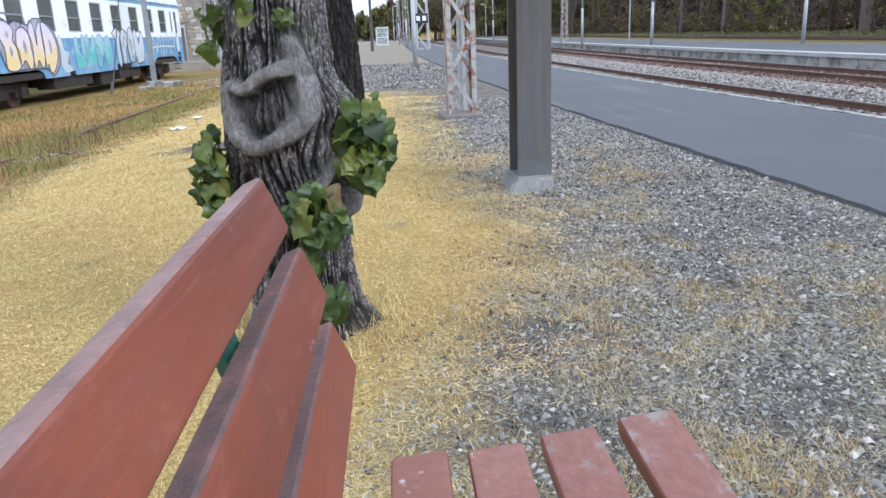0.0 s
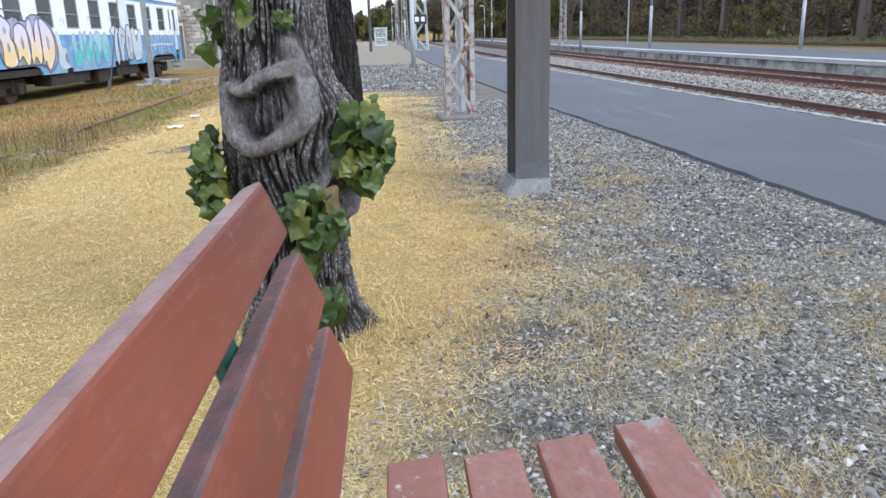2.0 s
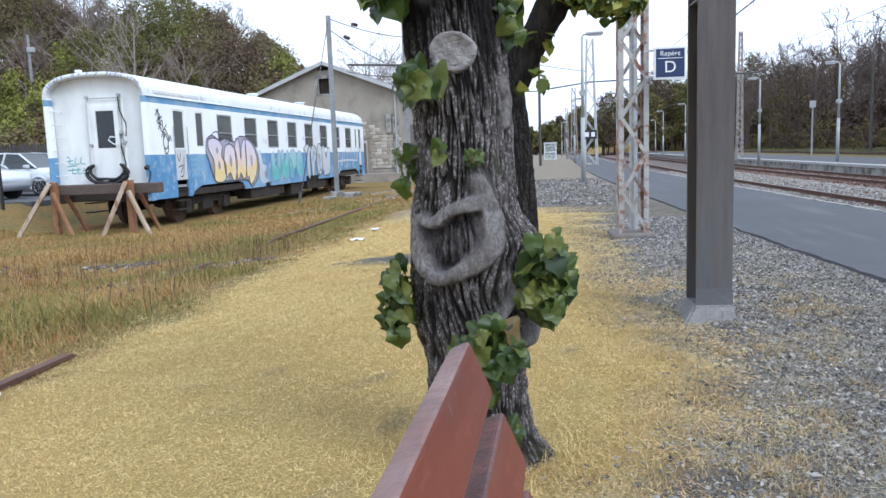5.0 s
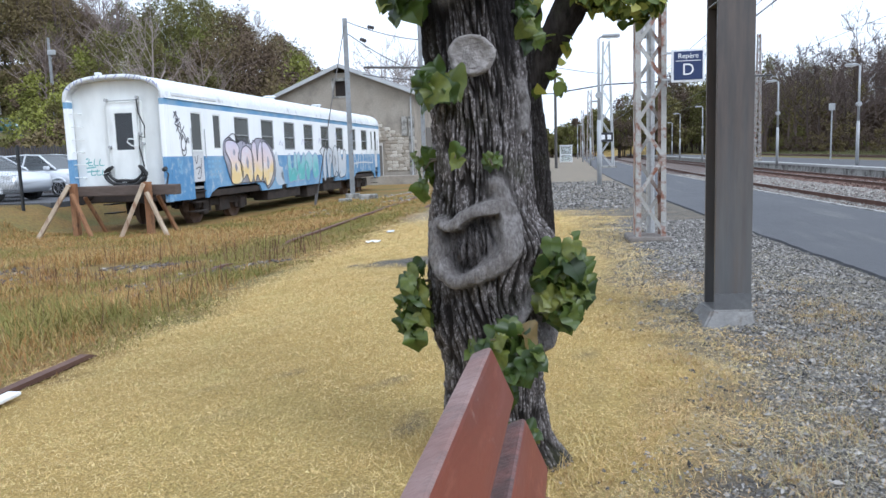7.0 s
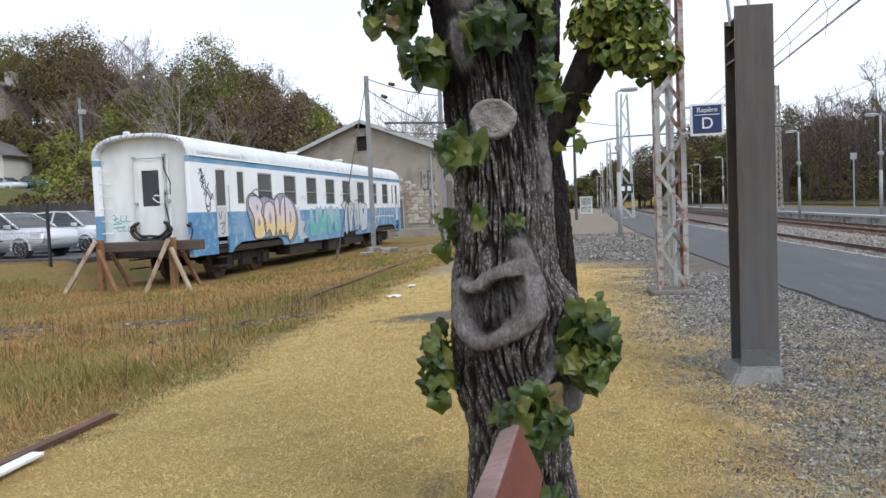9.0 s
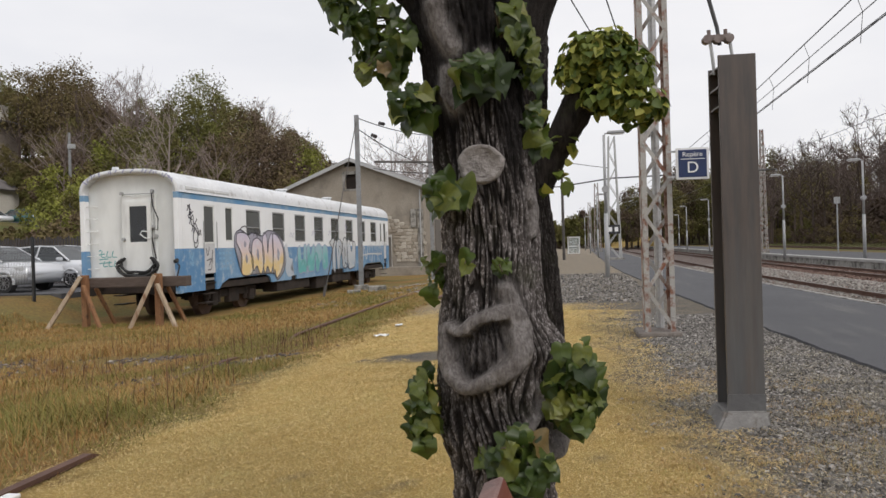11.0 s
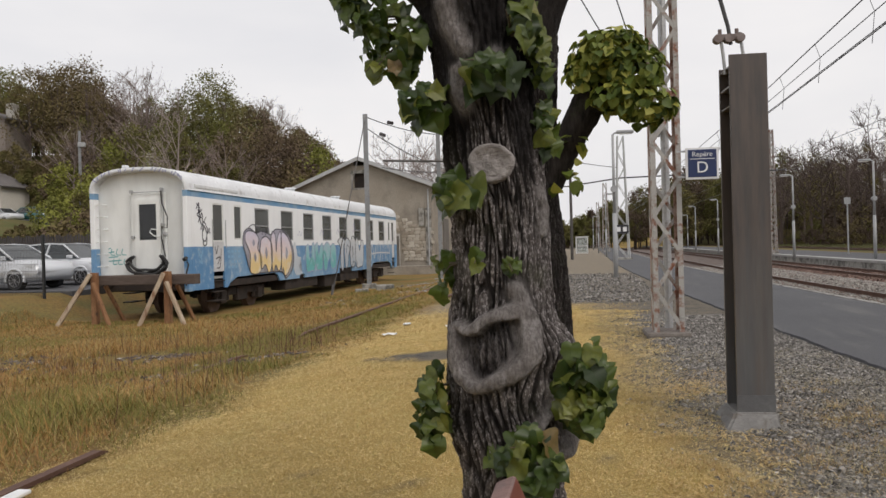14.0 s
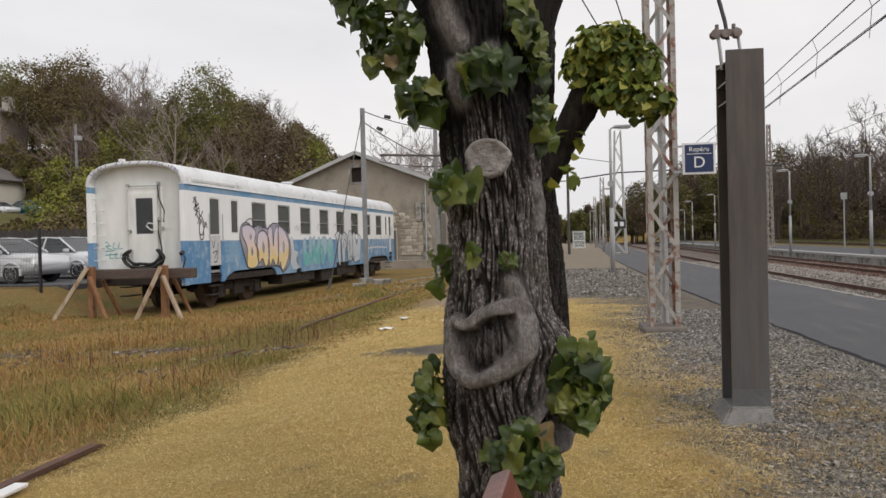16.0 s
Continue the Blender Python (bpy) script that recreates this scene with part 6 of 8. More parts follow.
for i in range(6):
    y = 17 + i * 4.0
    f_ = np.interp(y, [p[1] for p in carrier], [p[0] for p in carrier])
    z_ = np.interp(y, [p[1] for p in carrier], [p[2] for p in carrier])
    dr = thing("dropper", "thin vertical dropper between overhead wires", "dropper", (float(f_), y, float(z_)), group="droppers")
    bm = bmesh.new()
    rod(bm, (0.12, 0, -0.35), (0.0, 0, 0), 0.007)
    rod(bm, (0.06, 0, -1.0), (0.12, 0, -0.35), 0.007)
    part("dropper_wire", bm, WIRE, dr)
for y0, s in ((10.4, 0.0), (10.35, 0.35)):
    span("mast_wire", [(0.80 - s, y0, 3.3 + s), (0.35 - 1.2 * s, 9.0, 4.2), (-0.2 - s, 7.0, 5.8)], 0.008, "thin wire leading up from the mast")
# mast fitting
ins = thing("insulator_bell", "grey bell insulator hung on the lattice mast", "insulator", (0.93, 10.62, 2.74))
bm = bmesh.new()
rod(bm, (0, 0, -0.09), (0, 0, 0.06), 0.06, 0.075, 14)
rod(bm, (0, 0, 0.06), (0, 0, 0.10), 0.075, 0.03, 14)
part("bell", bm, GALV, ins, smooth=True)

LAMP_GREY = mat("lamp_post_paint", (0.33, 0.34, 0.35), (0.42, 0.43, 0.44), 0.5, 2.0, 30.0)
LENS = plain("lamp_lens", (0.7, 0.7, 0.68), 0.3)


def lamp(at, h, turn, label="slim grey platform lamp post with a single head"):
    t_ = thing("platform_lamp", label, "lamp post", at, turn, "platform lamps")
    bm = bmesh.new()
    rod(bm, (0, 0, -0.1), (0, 0, h * 0.45), 0.085, 0.075, 10)
    rod(bm, (0, 0, h * 0.45), (0, 0, h), 0.06, 0.045, 10)
    part("pole", bm, LAMP_GREY, t_, smooth=True)
    bm = bmesh.new()
    tube(bm, [(0, 0, h - 0.05), (0.05, 0, h + 0.04), (0.2, 0, h + 0.07)], 0.03, 8)
    part("arm", bm, LAMP_GREY, t_)
    bm = bmesh.new()
    box(bm, 0.12, 0.72, -0.11, 0.11, h + 0.02, h + 0.13, 0.04)
    hd = part("head", bm, LAMP_GREY, t_)
    bm = bmesh.new()
    box(bm, 0.25, 0.66, -0.08, 0.08, h - 0.005, h + 0.018)
    part("lens", bm, LENS, hd)
    bm = bmesh.new()
    rod(bm, (0, -0.13, h * 0.62), (0, 0.13, h * 0.62), 0.12, None, 12)
    part("loudspeaker", bm, LAMP_GREY, t_)
    return t_


first = lamp((0.9, 27.0, -0.02), 5.0, 0)
for at, turn in (((1.35, 62.0, 0), 0), ((1.0, 85.0, 0), 0), ((0.6, 115.0, 0), 0), ((18.45, 33.8, 0), 180), ((14.33, 42.0, 0), 180), ((12.45, 50.0, 0), 180), ((12.31, 77.0, 0), 180), ((12.07, 91.0, 0), 180), ((15.0, 122.0, 0), 180)):
    copy_thing(first, pose(*at, 0, 0, turn))
sp_ = thing("sign_post", "thin post with a small pale square sign on the far platform", "sign", (17.1, 55.0, 0))
part("pole", rod(bmesh.new(), (0, 0, -0.1), (0, 0, 3.6), 0.05), LAMP_GREY, sp_)
bm = bmesh.new()
box(bm, -0.20, 0.20, -0.03, 0.03, 3.35, 3.8, 0.01)
part("plate", bm, LAMP_GREY, sp_, "pale sign plate")


def slim_mast(at, h, w, label, material, name="lattice_mast"):
    t_ = thing(name, label, "lattice mast", at, 5.0, "far masts")
    for sx in (-1, 1):
        for sy in (-1, 1):
            bm = bmesh.new()
            bar(bm, (sx * w, sy * w, 0), (sx * w * 0.45, sy * w * 0.45, h), 0.06, 0.06)
            part("leg", bm, material, t_)
    n = int(h / (w * 2.2))
    for i in range(n):
        z0, z1 = h * i / n, h * (i + 1) / n
        k0, k1 = w * (1 - 0.55 * i / n), w * (1 - 0.55 * (i + 1) / n)
        for sy in (-1, 1):
            bm = bmesh.new()
            s = 1 if i % 2 else -1
            bar(bm, (-s * k0, sy * k0, z0), (s * k1, sy * k1, z1), 0.03, 0.045)
            part("brace", bm, material, t_)
            bm = bmesh.new()
            bar(bm, (sy * k0, -s * k0, z0), (sy * k1, s * k1, z1), 0.03, 0.045)
            part("brace", bm, material, t_)
    bm = bmesh.new()
    box(bm, -w * 1.4, w * 1.4, -w * 1.4, w * 1.4, -0.3, 0.15, 0.02)
    part("footing", bm, CONCRETE, t_)
    return t_


far_mast = slim_mast((2.2, 52.0, 0), 8.3, 0.42, "white lattice mast beside the platform end", mat("pale_mast_paint", (0.55, 0.56, 0.56), (0.45, 0.46, 0.46), 0.6, 2.0, 20.0))
bm = bmesh.new()
box(bm, -0.55, 0.35, -0.50, -0.45, 1.75, 2.35)
part("plate", bm, plain("plate_black", (0.03, 0.03, 0.035), 0.5), far_mast, "dark plate with two pale marks")
for dx in (-0.3, 0.1):
    bm = bmesh.new()
    box(bm, dx - 0.12, dx + 0.12, -0.512, -0.505, 1.9, 2.2)
    part("plate_mark", bm, SIGN_WHITE, far_mast)
right_mast = slim_mast((13.52, 60.0, 0), 9.3, 0.21, "slender rusty lattice mast on the far platform", LATT)
slim_mast((2.0, 95.0, 0), 8.5, 0.4, "grey lattice mast far along the line", LATT)
slim_mast((1.6, 140.0, 0), 8.5, 0.4, "grey lattice mast far along the line", LATT)
for at, h, lab in (((-1.25, 56.0, -0.1), 7.6, "dark pole with a short cross arm beyond the trees"), ((24.6, 65.0, -0.05), 7.5, "dark pole beside the wood")):
    t_ = thing("dark_pole", lab, "pole", at)
    part("pole", rod(bmesh.new(), (0, 0, -0.1), (0, 0, h), 0.11, 0.09), DARK_POLE, t_)
    bm = bmesh.new()
    bar(bm, (-1.2, 0, h * 0.72), (0.4, 0, h * 0.72), 0.07, 0.07)
    part("cross_arm", bm, DARK_POLE, t_)
boom2 = span("cross_boom", [(-1.25, 56.0, 5.4), (2.2, 52.0, 5.5), (12.6, 52.0, 5.6)], 0.05, "dark boom reaching across above the track")

# small glazed shelter far down the platform
shel = thing("glass_shelter", "small white-framed glazed waiting shelter", "shelter", (-0.83, 85.0, -0.05), 4)
SHELF = plain("shelter_white", (0.7, 0.71, 0.72), 0.4)
for x in (-0.62, 0.62):
    for y in (-0.45, 0.45):
        bm = bmesh.new()
        box(bm, x - 0.04, x + 0.04, y - 0.04, y + 0.04, 0, 1.85)
        part("post", bm, SHELF, shel)
for z in (0.12, 0.9, 1.82):
    bm = bmesh.new()
    box(bm, -0.58, 0.58, -0.48, -0.42, z - 0.04, z + 0.04)
    part("cross_bar", bm, SHELF, shel)
bm = bmesh.new()
box(bm, -0.72, 0.72, -0.55, 0.55, 1.87, 1.95, 0.02)
part("shelter_roof", bm, SHELF, shel)
for y in (-0.45, 0.45):
    bm = bmesh.new()
    box(bm, -0.58, 0.58, y - 0.004, y + 0.004, 0.17, 1.77)
    part("pane", bm, glass("clear_pane", (0.85, 0.9, 0.9)), shel)

# ---- stone goods shed ----
RENDER_WALL = mat("grey_lime_render", (0.30, 0.265, 0.22), (0.36, 0.325, 0.275), 0.95, 0.6, 12.0, (0.20, 0.18, 0.155), 0.3, 0.01, wear_lo=0.5, wear_hi=0.7, wear_scale=0.7)
RUBBLE = random_mat("rubble_stone", [(0.0, (0.30, 0.26, 0.21)), (0.5, (0.42, 0.38, 0.32)), (1.0, (0.55, 0.51, 0.45))], 0.9, "object")
SLATE = mat("slate_roof", (0.13, 0.12, 0.12), (0.18, 0.165, 0.16), 0.7, 1.0, 14.0)
OLD_WOOD = mat("old_grey_wood", (0.12, 0.11, 0.10), (0.17, 0.155, 0.14), 0.9, 2.0, 20.0, stretch=(3, 3, 0.3))
shed = thing("goods_shed", "old gabled railway shed with grey render fallen off the stone", "building", (-14.5, 47.0, -0.5), -2.0)
HWD, EAV, APX, DEP = 4.75, 5.65, 7.5, 17.0
bm = bmesh.new()


def gable(y0, y1, hole):
    """Gable wall with a small window opening, as stacked blocks and a top wedge."""
    x0, x1, z0, z1 = hole
    box(bm, -HWD, x0, y0, y1, -0.3, EAV)
    box(bm, x1, HWD, y0, y1, -0.3, EAV)
    box(bm, x0, x1, y0, y1, -0.3, EAV)
    for sx in (-1, 1):
        a, c_ = (x1, HWD) if sx > 0 else (-HWD, x0)
        zs = lambda x: EAV + (APX - EAV) * (1 - abs(x) / HWD)
        q = [(a, EAV), (c_, EAV), (c_, zs(c_)), (a, zs(a))]
        lo = [bm.verts.new((x, y0, z)) for x, z in q]
        hi = [bm.verts.new((x, y1, z)) for x, z in q]
        for i in range(4):
            if (Vector(q[i]) - Vector(q[(i + 1) % 4])).length > 1e-6:
                bm.faces.new((lo[i], lo[(i + 1) % 4], hi[(i + 1) % 4], hi[i]))
        bm.faces.new(lo)
        bm.faces.new(hi)
    box(bm, x0, x1, y0, y1, z1, z1 + 0.45)


gable(0.0, 0.4, (-0.45, 0.3, EAV, 6.65))
bmesh.ops.remove_doubles(bm, verts=bm.verts[:], dist=1e-5)
part("gable_wall", bm, RENDER_WALL, shed, "grey rendered gable wall")
bm = bmesh.new()
box(bm, HWD - 0.4, HWD, 0.4, DEP, -0.3, EAV)
part("side_wall", bm, RENDER_WALL, shed)
bm = bmesh.new()
box(bm, -HWD, -HWD + 0.4, 0.4, DEP, -0.3, EAV)
part("side_wall", bm, RENDER_WALL, shed)
# dark panel stands in for the unlit loft behind the opening
bm = bmesh.new()
box(bm, -0.45, 0.3, 0.25, 0.3, EAV + 0.05, 6.6)
part("loft_window", bm, UNDER, shed, "small loft opening filled by a dark panel")
for (x0, x1, z0, z1) in ((-0.62, -0.45, EAV - 0.1, 6.8), (0.3, 0.47, EAV - 0.1, 6.8), (-0.62, 0.47, 6.6, 6.8), (-0.62, 0.47, EAV - 0.12, EAV)):
    bm = bmesh.new()
    box(bm, x0, x1, -0.03, 0.02, z0, z1, 0.01)
    part("window_surround", bm, CONCRETE, shed)
for sx in (-1, 1):
    bm = bmesh.new()
    slope = math.atan2(APX - EAV, HWD)
    ln = math.hypot(HWD, APX - EAV) + 0.55
    box(bm, 0, ln, -0.35, DEP + 0.3, 0.0, 0.12)
    bmesh.ops.transform(bm, matrix=Matrix.Translation((0, 0, APX + 0.02)) @ Matrix.Rotation(slope, 4, "Y") if sx > 0 else Matrix.Translation((0, 0, APX + 0.02)) @ Matrix.Scale(-1, 4, (1, 0, 0)) @ Matrix.Rotation(slope, 4, "Y"), verts=bm.verts[:])
    bmesh.ops.recalc_face_normals(bm, faces=bm.faces[:])
    rf = part("roof_slope", bm, SLATE, shed)
    bm = bmesh.new()
    box(bm, 0, ln, -0.40, -0.352, -0.10, 0.125)
    bmesh.ops.transform(bm, matrix=Matrix.Translation((0, 0, APX + 0.02)) @ Matrix.Rotation(slope, 4, "Y") if sx > 0 else Matrix.Translation((0, 0, APX + 0.02)) @ Matrix.Scale(-1, 4, (1, 0, 0)) @ Matrix.Rotation(slope, 4, "Y"), verts=bm.verts[:])
    bmesh.ops.recalc_face_normals(bm, faces=bm.faces[:])
    part("verge_board", bm, mat("verge_grey", (0.42, 0.43, 0.44), (0.5, 0.51, 0.52), 0.7, 2.0, 20.0), rf, "pale verge board")
# bare stone where the render has fallen, stone by stone
stone_me = []
for s in range(4):
    r_ = random.Random(40 + s)
    bm = bmesh.new()
    bmesh.ops.create_cube(bm, size=1.0)
    bmesh.ops.bevel(bm, geom=bm.edges[:], offset=0.16, segments=1, affect="EDGES")
    for v_ in bm.verts:
        v_.co += Vector([r_.uniform(-0.06, 0.06) for _ in range(3)])
    me = bpy.data.meshes.new("stone")
    bm.to_mesh(me)
    bm.free()
    me.materials.append(RUBBLE)
    stone_me.append(me)
r_ = random.Random(3)
for row in range(17):
    z = 0.95 + row * 0.21
    lo, hi = 0.6 - 0.02 * row, 4.6
    if row > 8:
        lo, hi = -0.2 + (row - 8) * 0.10, 4.7 - (row - 8) * 0.42
    x = lo + r_.uniform(-0.3, 0.2)
    while x < hi:
        w_ = r_.uniform(0.22, 0.5)
        if not (1.1 < x + w_ / 2 < 2.75 and z < 2.75):
            o_ = new("stone", stone_me[r_.randrange(4)])
            o_.parent = shed
            o_.matrix_basis = Matrix.Translation((x + w_ / 2, 0.0, z)) @ Matrix.Diagonal((w_ * 0.96, 0.14, 0.2, 1))
        x += w_
bm = bmesh.new()
box(bm, 1.25, 2.6, -0.10, 0.0, 0.4, 2.6, 0.01)
dr_ = part("shed_door", bm, mat("pale_door_surround", (0.45, 0.44, 0.42), (0.52, 0.51, 0.49), 0.85, 2.0, 20.0), shed, "pale patched door surround")
for x in (1.55, 2.0, 2.35):
    bm = bmesh.new()
    box(bm, x, x + 0.22, -0.13, -0.102, 0.55, 2.45, 0.005)
    part("door_board", bm, OLD_WOOD, dr_, "dark boards")
for x in (3.9, 4.35):
    bm = bmesh.new()
    box(bm, x, x + 0.35, -0.12, 0.05, 3.0 if x < 4 else -0.3, 4.2, 0.03)
    part("pilaster", bm, CONCRETE, shed)
bm = bmesh.new()
rod(bm, (4.55, -0.12, 0.5), (4.55, -0.12, 5.4), 0.05)
part("downpipe", bm, GALV, shed)
for y in (3.0, 8.0):
    bm = bmesh.new()
    box(bm, HWD - 0.02, HWD + 0.05, y, y + 1.6, 0.4, 3.6, 0.01)
    part("side_door", bm, OLD_WOOD, shed)
bm = bmesh.new()
box(bm, -HWD - 1.0, HWD + 0.9, -0.9, -0.05, -0.3, 0.55, 0.03)
part("loading_dock", bm, RENDER_WALL, shed, "low stone loading dock")

# ---- cars behind the fence ----
CAR_SILVER, nt, b = nodes_of("silver_car_paint")
b.inputs["Base Color"].default_value = (0.66, 0.68, 0.71, 1)
b.inputs["Metallic"].default_value = 0.25
b.inputs["Roughness"].default_value = 0.3
b.inputs["Coat Weight"].default_value = 0.5
CAR_TEAL = plain("teal_car_paint", (0.02, 0.12, 0.13), 0.3)
CAR_GLASS = glass("car_glass", (0.12, 0.14, 0.15))
ALLOY = mat("alloy_wheel", (0.5, 0.5, 0.52), (0.42, 0.42, 0.44), 0.35, 6.0, 40.0, metal=0.8)
HEADLAMP = plain("headlamp_clear", (0.7, 0.72, 0.74), 0.15)


def car(label, at, turn, paint, length=4.2, h=1.48):
    """Hatchback: body lofted over its length, glasshouse, wheels."""
    t_ = thing("car", label, "car", at, turn, "parked cars")
    half = length / 2
    side = [(-half, 0.45, 0.62), (-half + 0.08, 0.30, 0.86), (-half + 0.55, 0.24, 0.93), (-half + 1.05, 0.22, 0.97), (0.2, 0.20, 0.98), (half - 0.55, 0.22, 0.98), (half - 0.1, 0.30, 0.92), (half, 0.45, 0.66)]
    bm = bmesh.new()
    rings = []
    for i, (x, z0, z1) in enumerate(side):
        k = 0.80 if i in (0, len(side) - 1) else (0.86 if i in (1, len(side) - 2) else 0.89)
        rings.append([bm.verts.new((x, y * k, z)) for y, z in ((-0.92, z0), (-1.0, (z0 + z1) / 2 - 0.05), (-0.97, z1 - 0.12), (-0.86, z1), (0.86, z1), (0.97, z1 - 0.12), (1.0, (z0 + z1) / 2 - 0.05), (0.92, z0))])
    for a, c_ in zip(rings, rings[1:]):
        for i in range(8):
            bm.faces.new((a[i], a[(i + 1) % 8], c_[(i + 1) % 8], c_[i]))
    bm.faces.new(rings[0])
    bm.faces.new(rings[-1])
    bmesh.ops.recalc_face_normals(bm, faces=bm.faces[:])
    bmesh.ops.bevel(bm, geom=[e for e in bm.edges if len(e.link_faces) == 2 and e.calc_face_angle(0) > 0.6], offset=0.05, segments=2, affect="EDGES")
    body = part("body", bm, paint, t_, smooth=True)
    roof_ = [(-half + 0.95, 0.97), (-half + 1.75, h - 0.04), (-half + 2.35, h), (half - 0.85, h - 0.06), (half - 0.18, 1.0)]
    bm = bmesh.new()
    rings = [[bm.verts.new((x, s * (0.80 - (z - 0.97) * 0.36), z)) for s in (-1, 1)] for x, z in roof_]
    base = [[bm.verts.new((x, s * 0.80, 0.96)) for s in (-1, 1)] for x, z in roof_]
    for i in range(len(roof_) - 1):
        bm.faces.new((rings[i][0], rings[i][1], rings[i + 1][1], rings[i + 1][0]))
        for s in (0, 1):
            bm.faces.new((base[i][s], base[i + 1][s], rings[i + 1][s], rings[i][s]))
    bmesh.ops.remove_doubles(bm, verts=bm.verts[:], dist=0.02)
    bmesh.ops.recalc_face_normals(bm, faces=bm.faces[:])
    part("glasshouse", bm, CAR_GLASS, t_, "dark tinted glass", smooth=False)
    bm = bmesh.new()
    tops = [(x, z + 0.015) for x, z in roof_[1:4]]
    for (x0, z0), (x1, z1) in zip(tops, tops[1:]):
        w0, w1 = 0.80 - (z0 - 0.97) * 0.36 + 0.012, 0.80 - (z1 - 0.97) * 0.36 + 0.012
        bm.faces.new([bm.verts.new(p) for p in ((x0, -w0, z0), (x0, w0, z0), (x1, w1, z1), (x1, -w1, z1))])
    for s in (-1, 1):
        for i, j, th in ((0, 1, 0.05), (3, 4, 0.06), (2, 2, 0.05)):
            (x0, z0), (x1, z1) = roof_[i], roof_[j]
            if i == j:
                x1, z1 = x0 + 0.05, 0.97
            bar(bm, (x0, s * (0.815 - (z0 - 0.97) * 0.36), z0), (x1, s * (0.815 - (z1 - 0.97) * 0.36), z1), th, 0.04)
        for (x0, z0), (x1, z1) in zip(roof_[1:4], roof_[2:4]):
            bar(bm, (x0, s * (0.81 - (z0 - 0.97) * 0.36), z0), (x1, s * (0.81 - (z1 - 0.97) * 0.36), z1), 0.05, 0.05)
    bmesh.ops.remove_doubles(bm, verts=bm.verts[:], dist=1e-4)
    part("roof", bm, paint, t_)
    for x in (-half + 0.82, half - 0.78):
        for s in (-1, 1):
            bm = bmesh.new()
            rod(bm, (x, s * 0.66, 0.31), (x, s * 0.885, 0.31), 0.31, 0.305, 28)
            wh = part("wheel", bm, RUBBER, t_, smooth=False)
            bm = bmesh.new()
            rod(bm, (x, s * 0.88, 0.31), (x, s * 0.895, 0.31), 0.055, None, 12)
            for k in range(9):
                a = 2 * math.pi * k / 9
                bar(bm, (x, s * 0.888, 0.31), (x + 0.20 * math.cos(a), s * 0.892, 0.31 + 0.20 * math.sin(a)), 0.012, 0.045, (0, 1, 0))
            ring = [(x + 0.205 * math.cos(a), s * 0.89, 0.31 + 0.205 * math.sin(a)) for a in np.linspace(0, 2 * math.pi, 25)]
            tube(bm, ring, 0.014, 5)
            part("rim", bm, ALLOY, wh, "silver spoked rim")
            bm = bmesh.new()
            arch = [(x + 0.36 * math.cos(a), s * 0.875, 0.31 + 0.36 * math.sin(a)) for a in np.linspace(-0.15, math.pi + 0.15, 15)]
            tube(bm, arch, 0.045, 6)
            part("wheel_arch", bm, paint, body)
    for s in (-1, 1):
        bm = bmesh.new()
        box(bm, -half + 0.10, -half + 0.55, s * 0.52, s * 0.86, 0.66, 0.84, 0.05)
        part("headlight", bm, HEADLAMP, body)
        bm = bmesh.new()
        box(bm, half - 0.22, half - 0.03, s * 0.60, s * 0.85, 0.70, 0.98, 0.03)
        part("tail_light", bm, plain("tail_red", (0.25, 0.02, 0.02), 0.3), body)
        bm = bmesh.new()
        box(bm, -half + 1.15, -half + 1.32, s * 0.84, s * 1.0, 0.95, 1.08, 0.03)
        part("mirror", bm, paint, body)
        bm = bmesh.new()
        box(bm, -half + 1.5, half - 1.2, s * 0.893, s * 0.905, 0.55, 0.60)
        part("side_strip", bm, RUBBER, body)
    return t_


car("silver hatchback parked behind the mesh fence", (-19.0, 21.7, 0.2), 176, CAR_SILVER, 4.2)
car("silver estate car parked behind the mesh fence", (-18.9, 24.6, 0.2), 174, CAR_SILVER, 4.5, 1.5)
car("silver hatchback parked on the hillside road", (-58.3, 66.5, 4.75), 170, CAR_SILVER)
car("dark teal car parked on the hillside road", (-55.6, 68.0, 4.75), 170, CAR_TEAL, 4.6, 1.6)
park = thing("car_park", "strip of dark asphalt under the parked cars", "car park", (0, 0, 0), kind="structure")
bm = bmesh.new()
box(bm, -40, -15.2, 20.0, 34, -0.3, 0.2, 0.02)
part("asphalt_slab", bm, ASPHALT, park)
bm = bmesh.new()
box(bm, -72, -48, 62, 76, 2.0, 4.75, 0.1)
part("hill_road_slab", bm, ASPHALT, park)

# black mesh fence
FENCE = plain("fence_black", (0.02, 0.021, 0.022), 0.5)
fence = thing("mesh_fence", "black welded mesh fence with square posts", "fence", (-15.25, 18.9, -0.25))
for i in range(5):
    bm = bmesh.new()
    box(bm, -0.035 - 2.5 * i, 0.035 - 2.5 * i, -0.035, 0.035, -0.2, 2.12, 0.006)
    part("post", bm, FENCE, fence)
for i in range(4):
    bm = bmesh.new()
    for k in range(49):
        x = -2.5 * i - 0.04 - k * 0.05
        bar(bm, (x, 0, 0.05), (x, 0, 1.75), 0.006, 0.006)
    for k in range(9):
        z = 0.08 + k * 0.2
        bar(bm, (-2.5 * i - 0.03, 0, z), (-2.5 * i - 2.47, 0, z), 0.008, 0.008)
    part("mesh_panel", bm, FENCE, fence, "fine black wire mesh", "stuff")
bm = bmesh.new()
for k in range(160):
    x = -13.0 - k * 0.13
    box(bm, x, x + 0.09, 27.8, 27.83, 0.1, 2.1 + 0.05 * math.sin(k * 1.7))
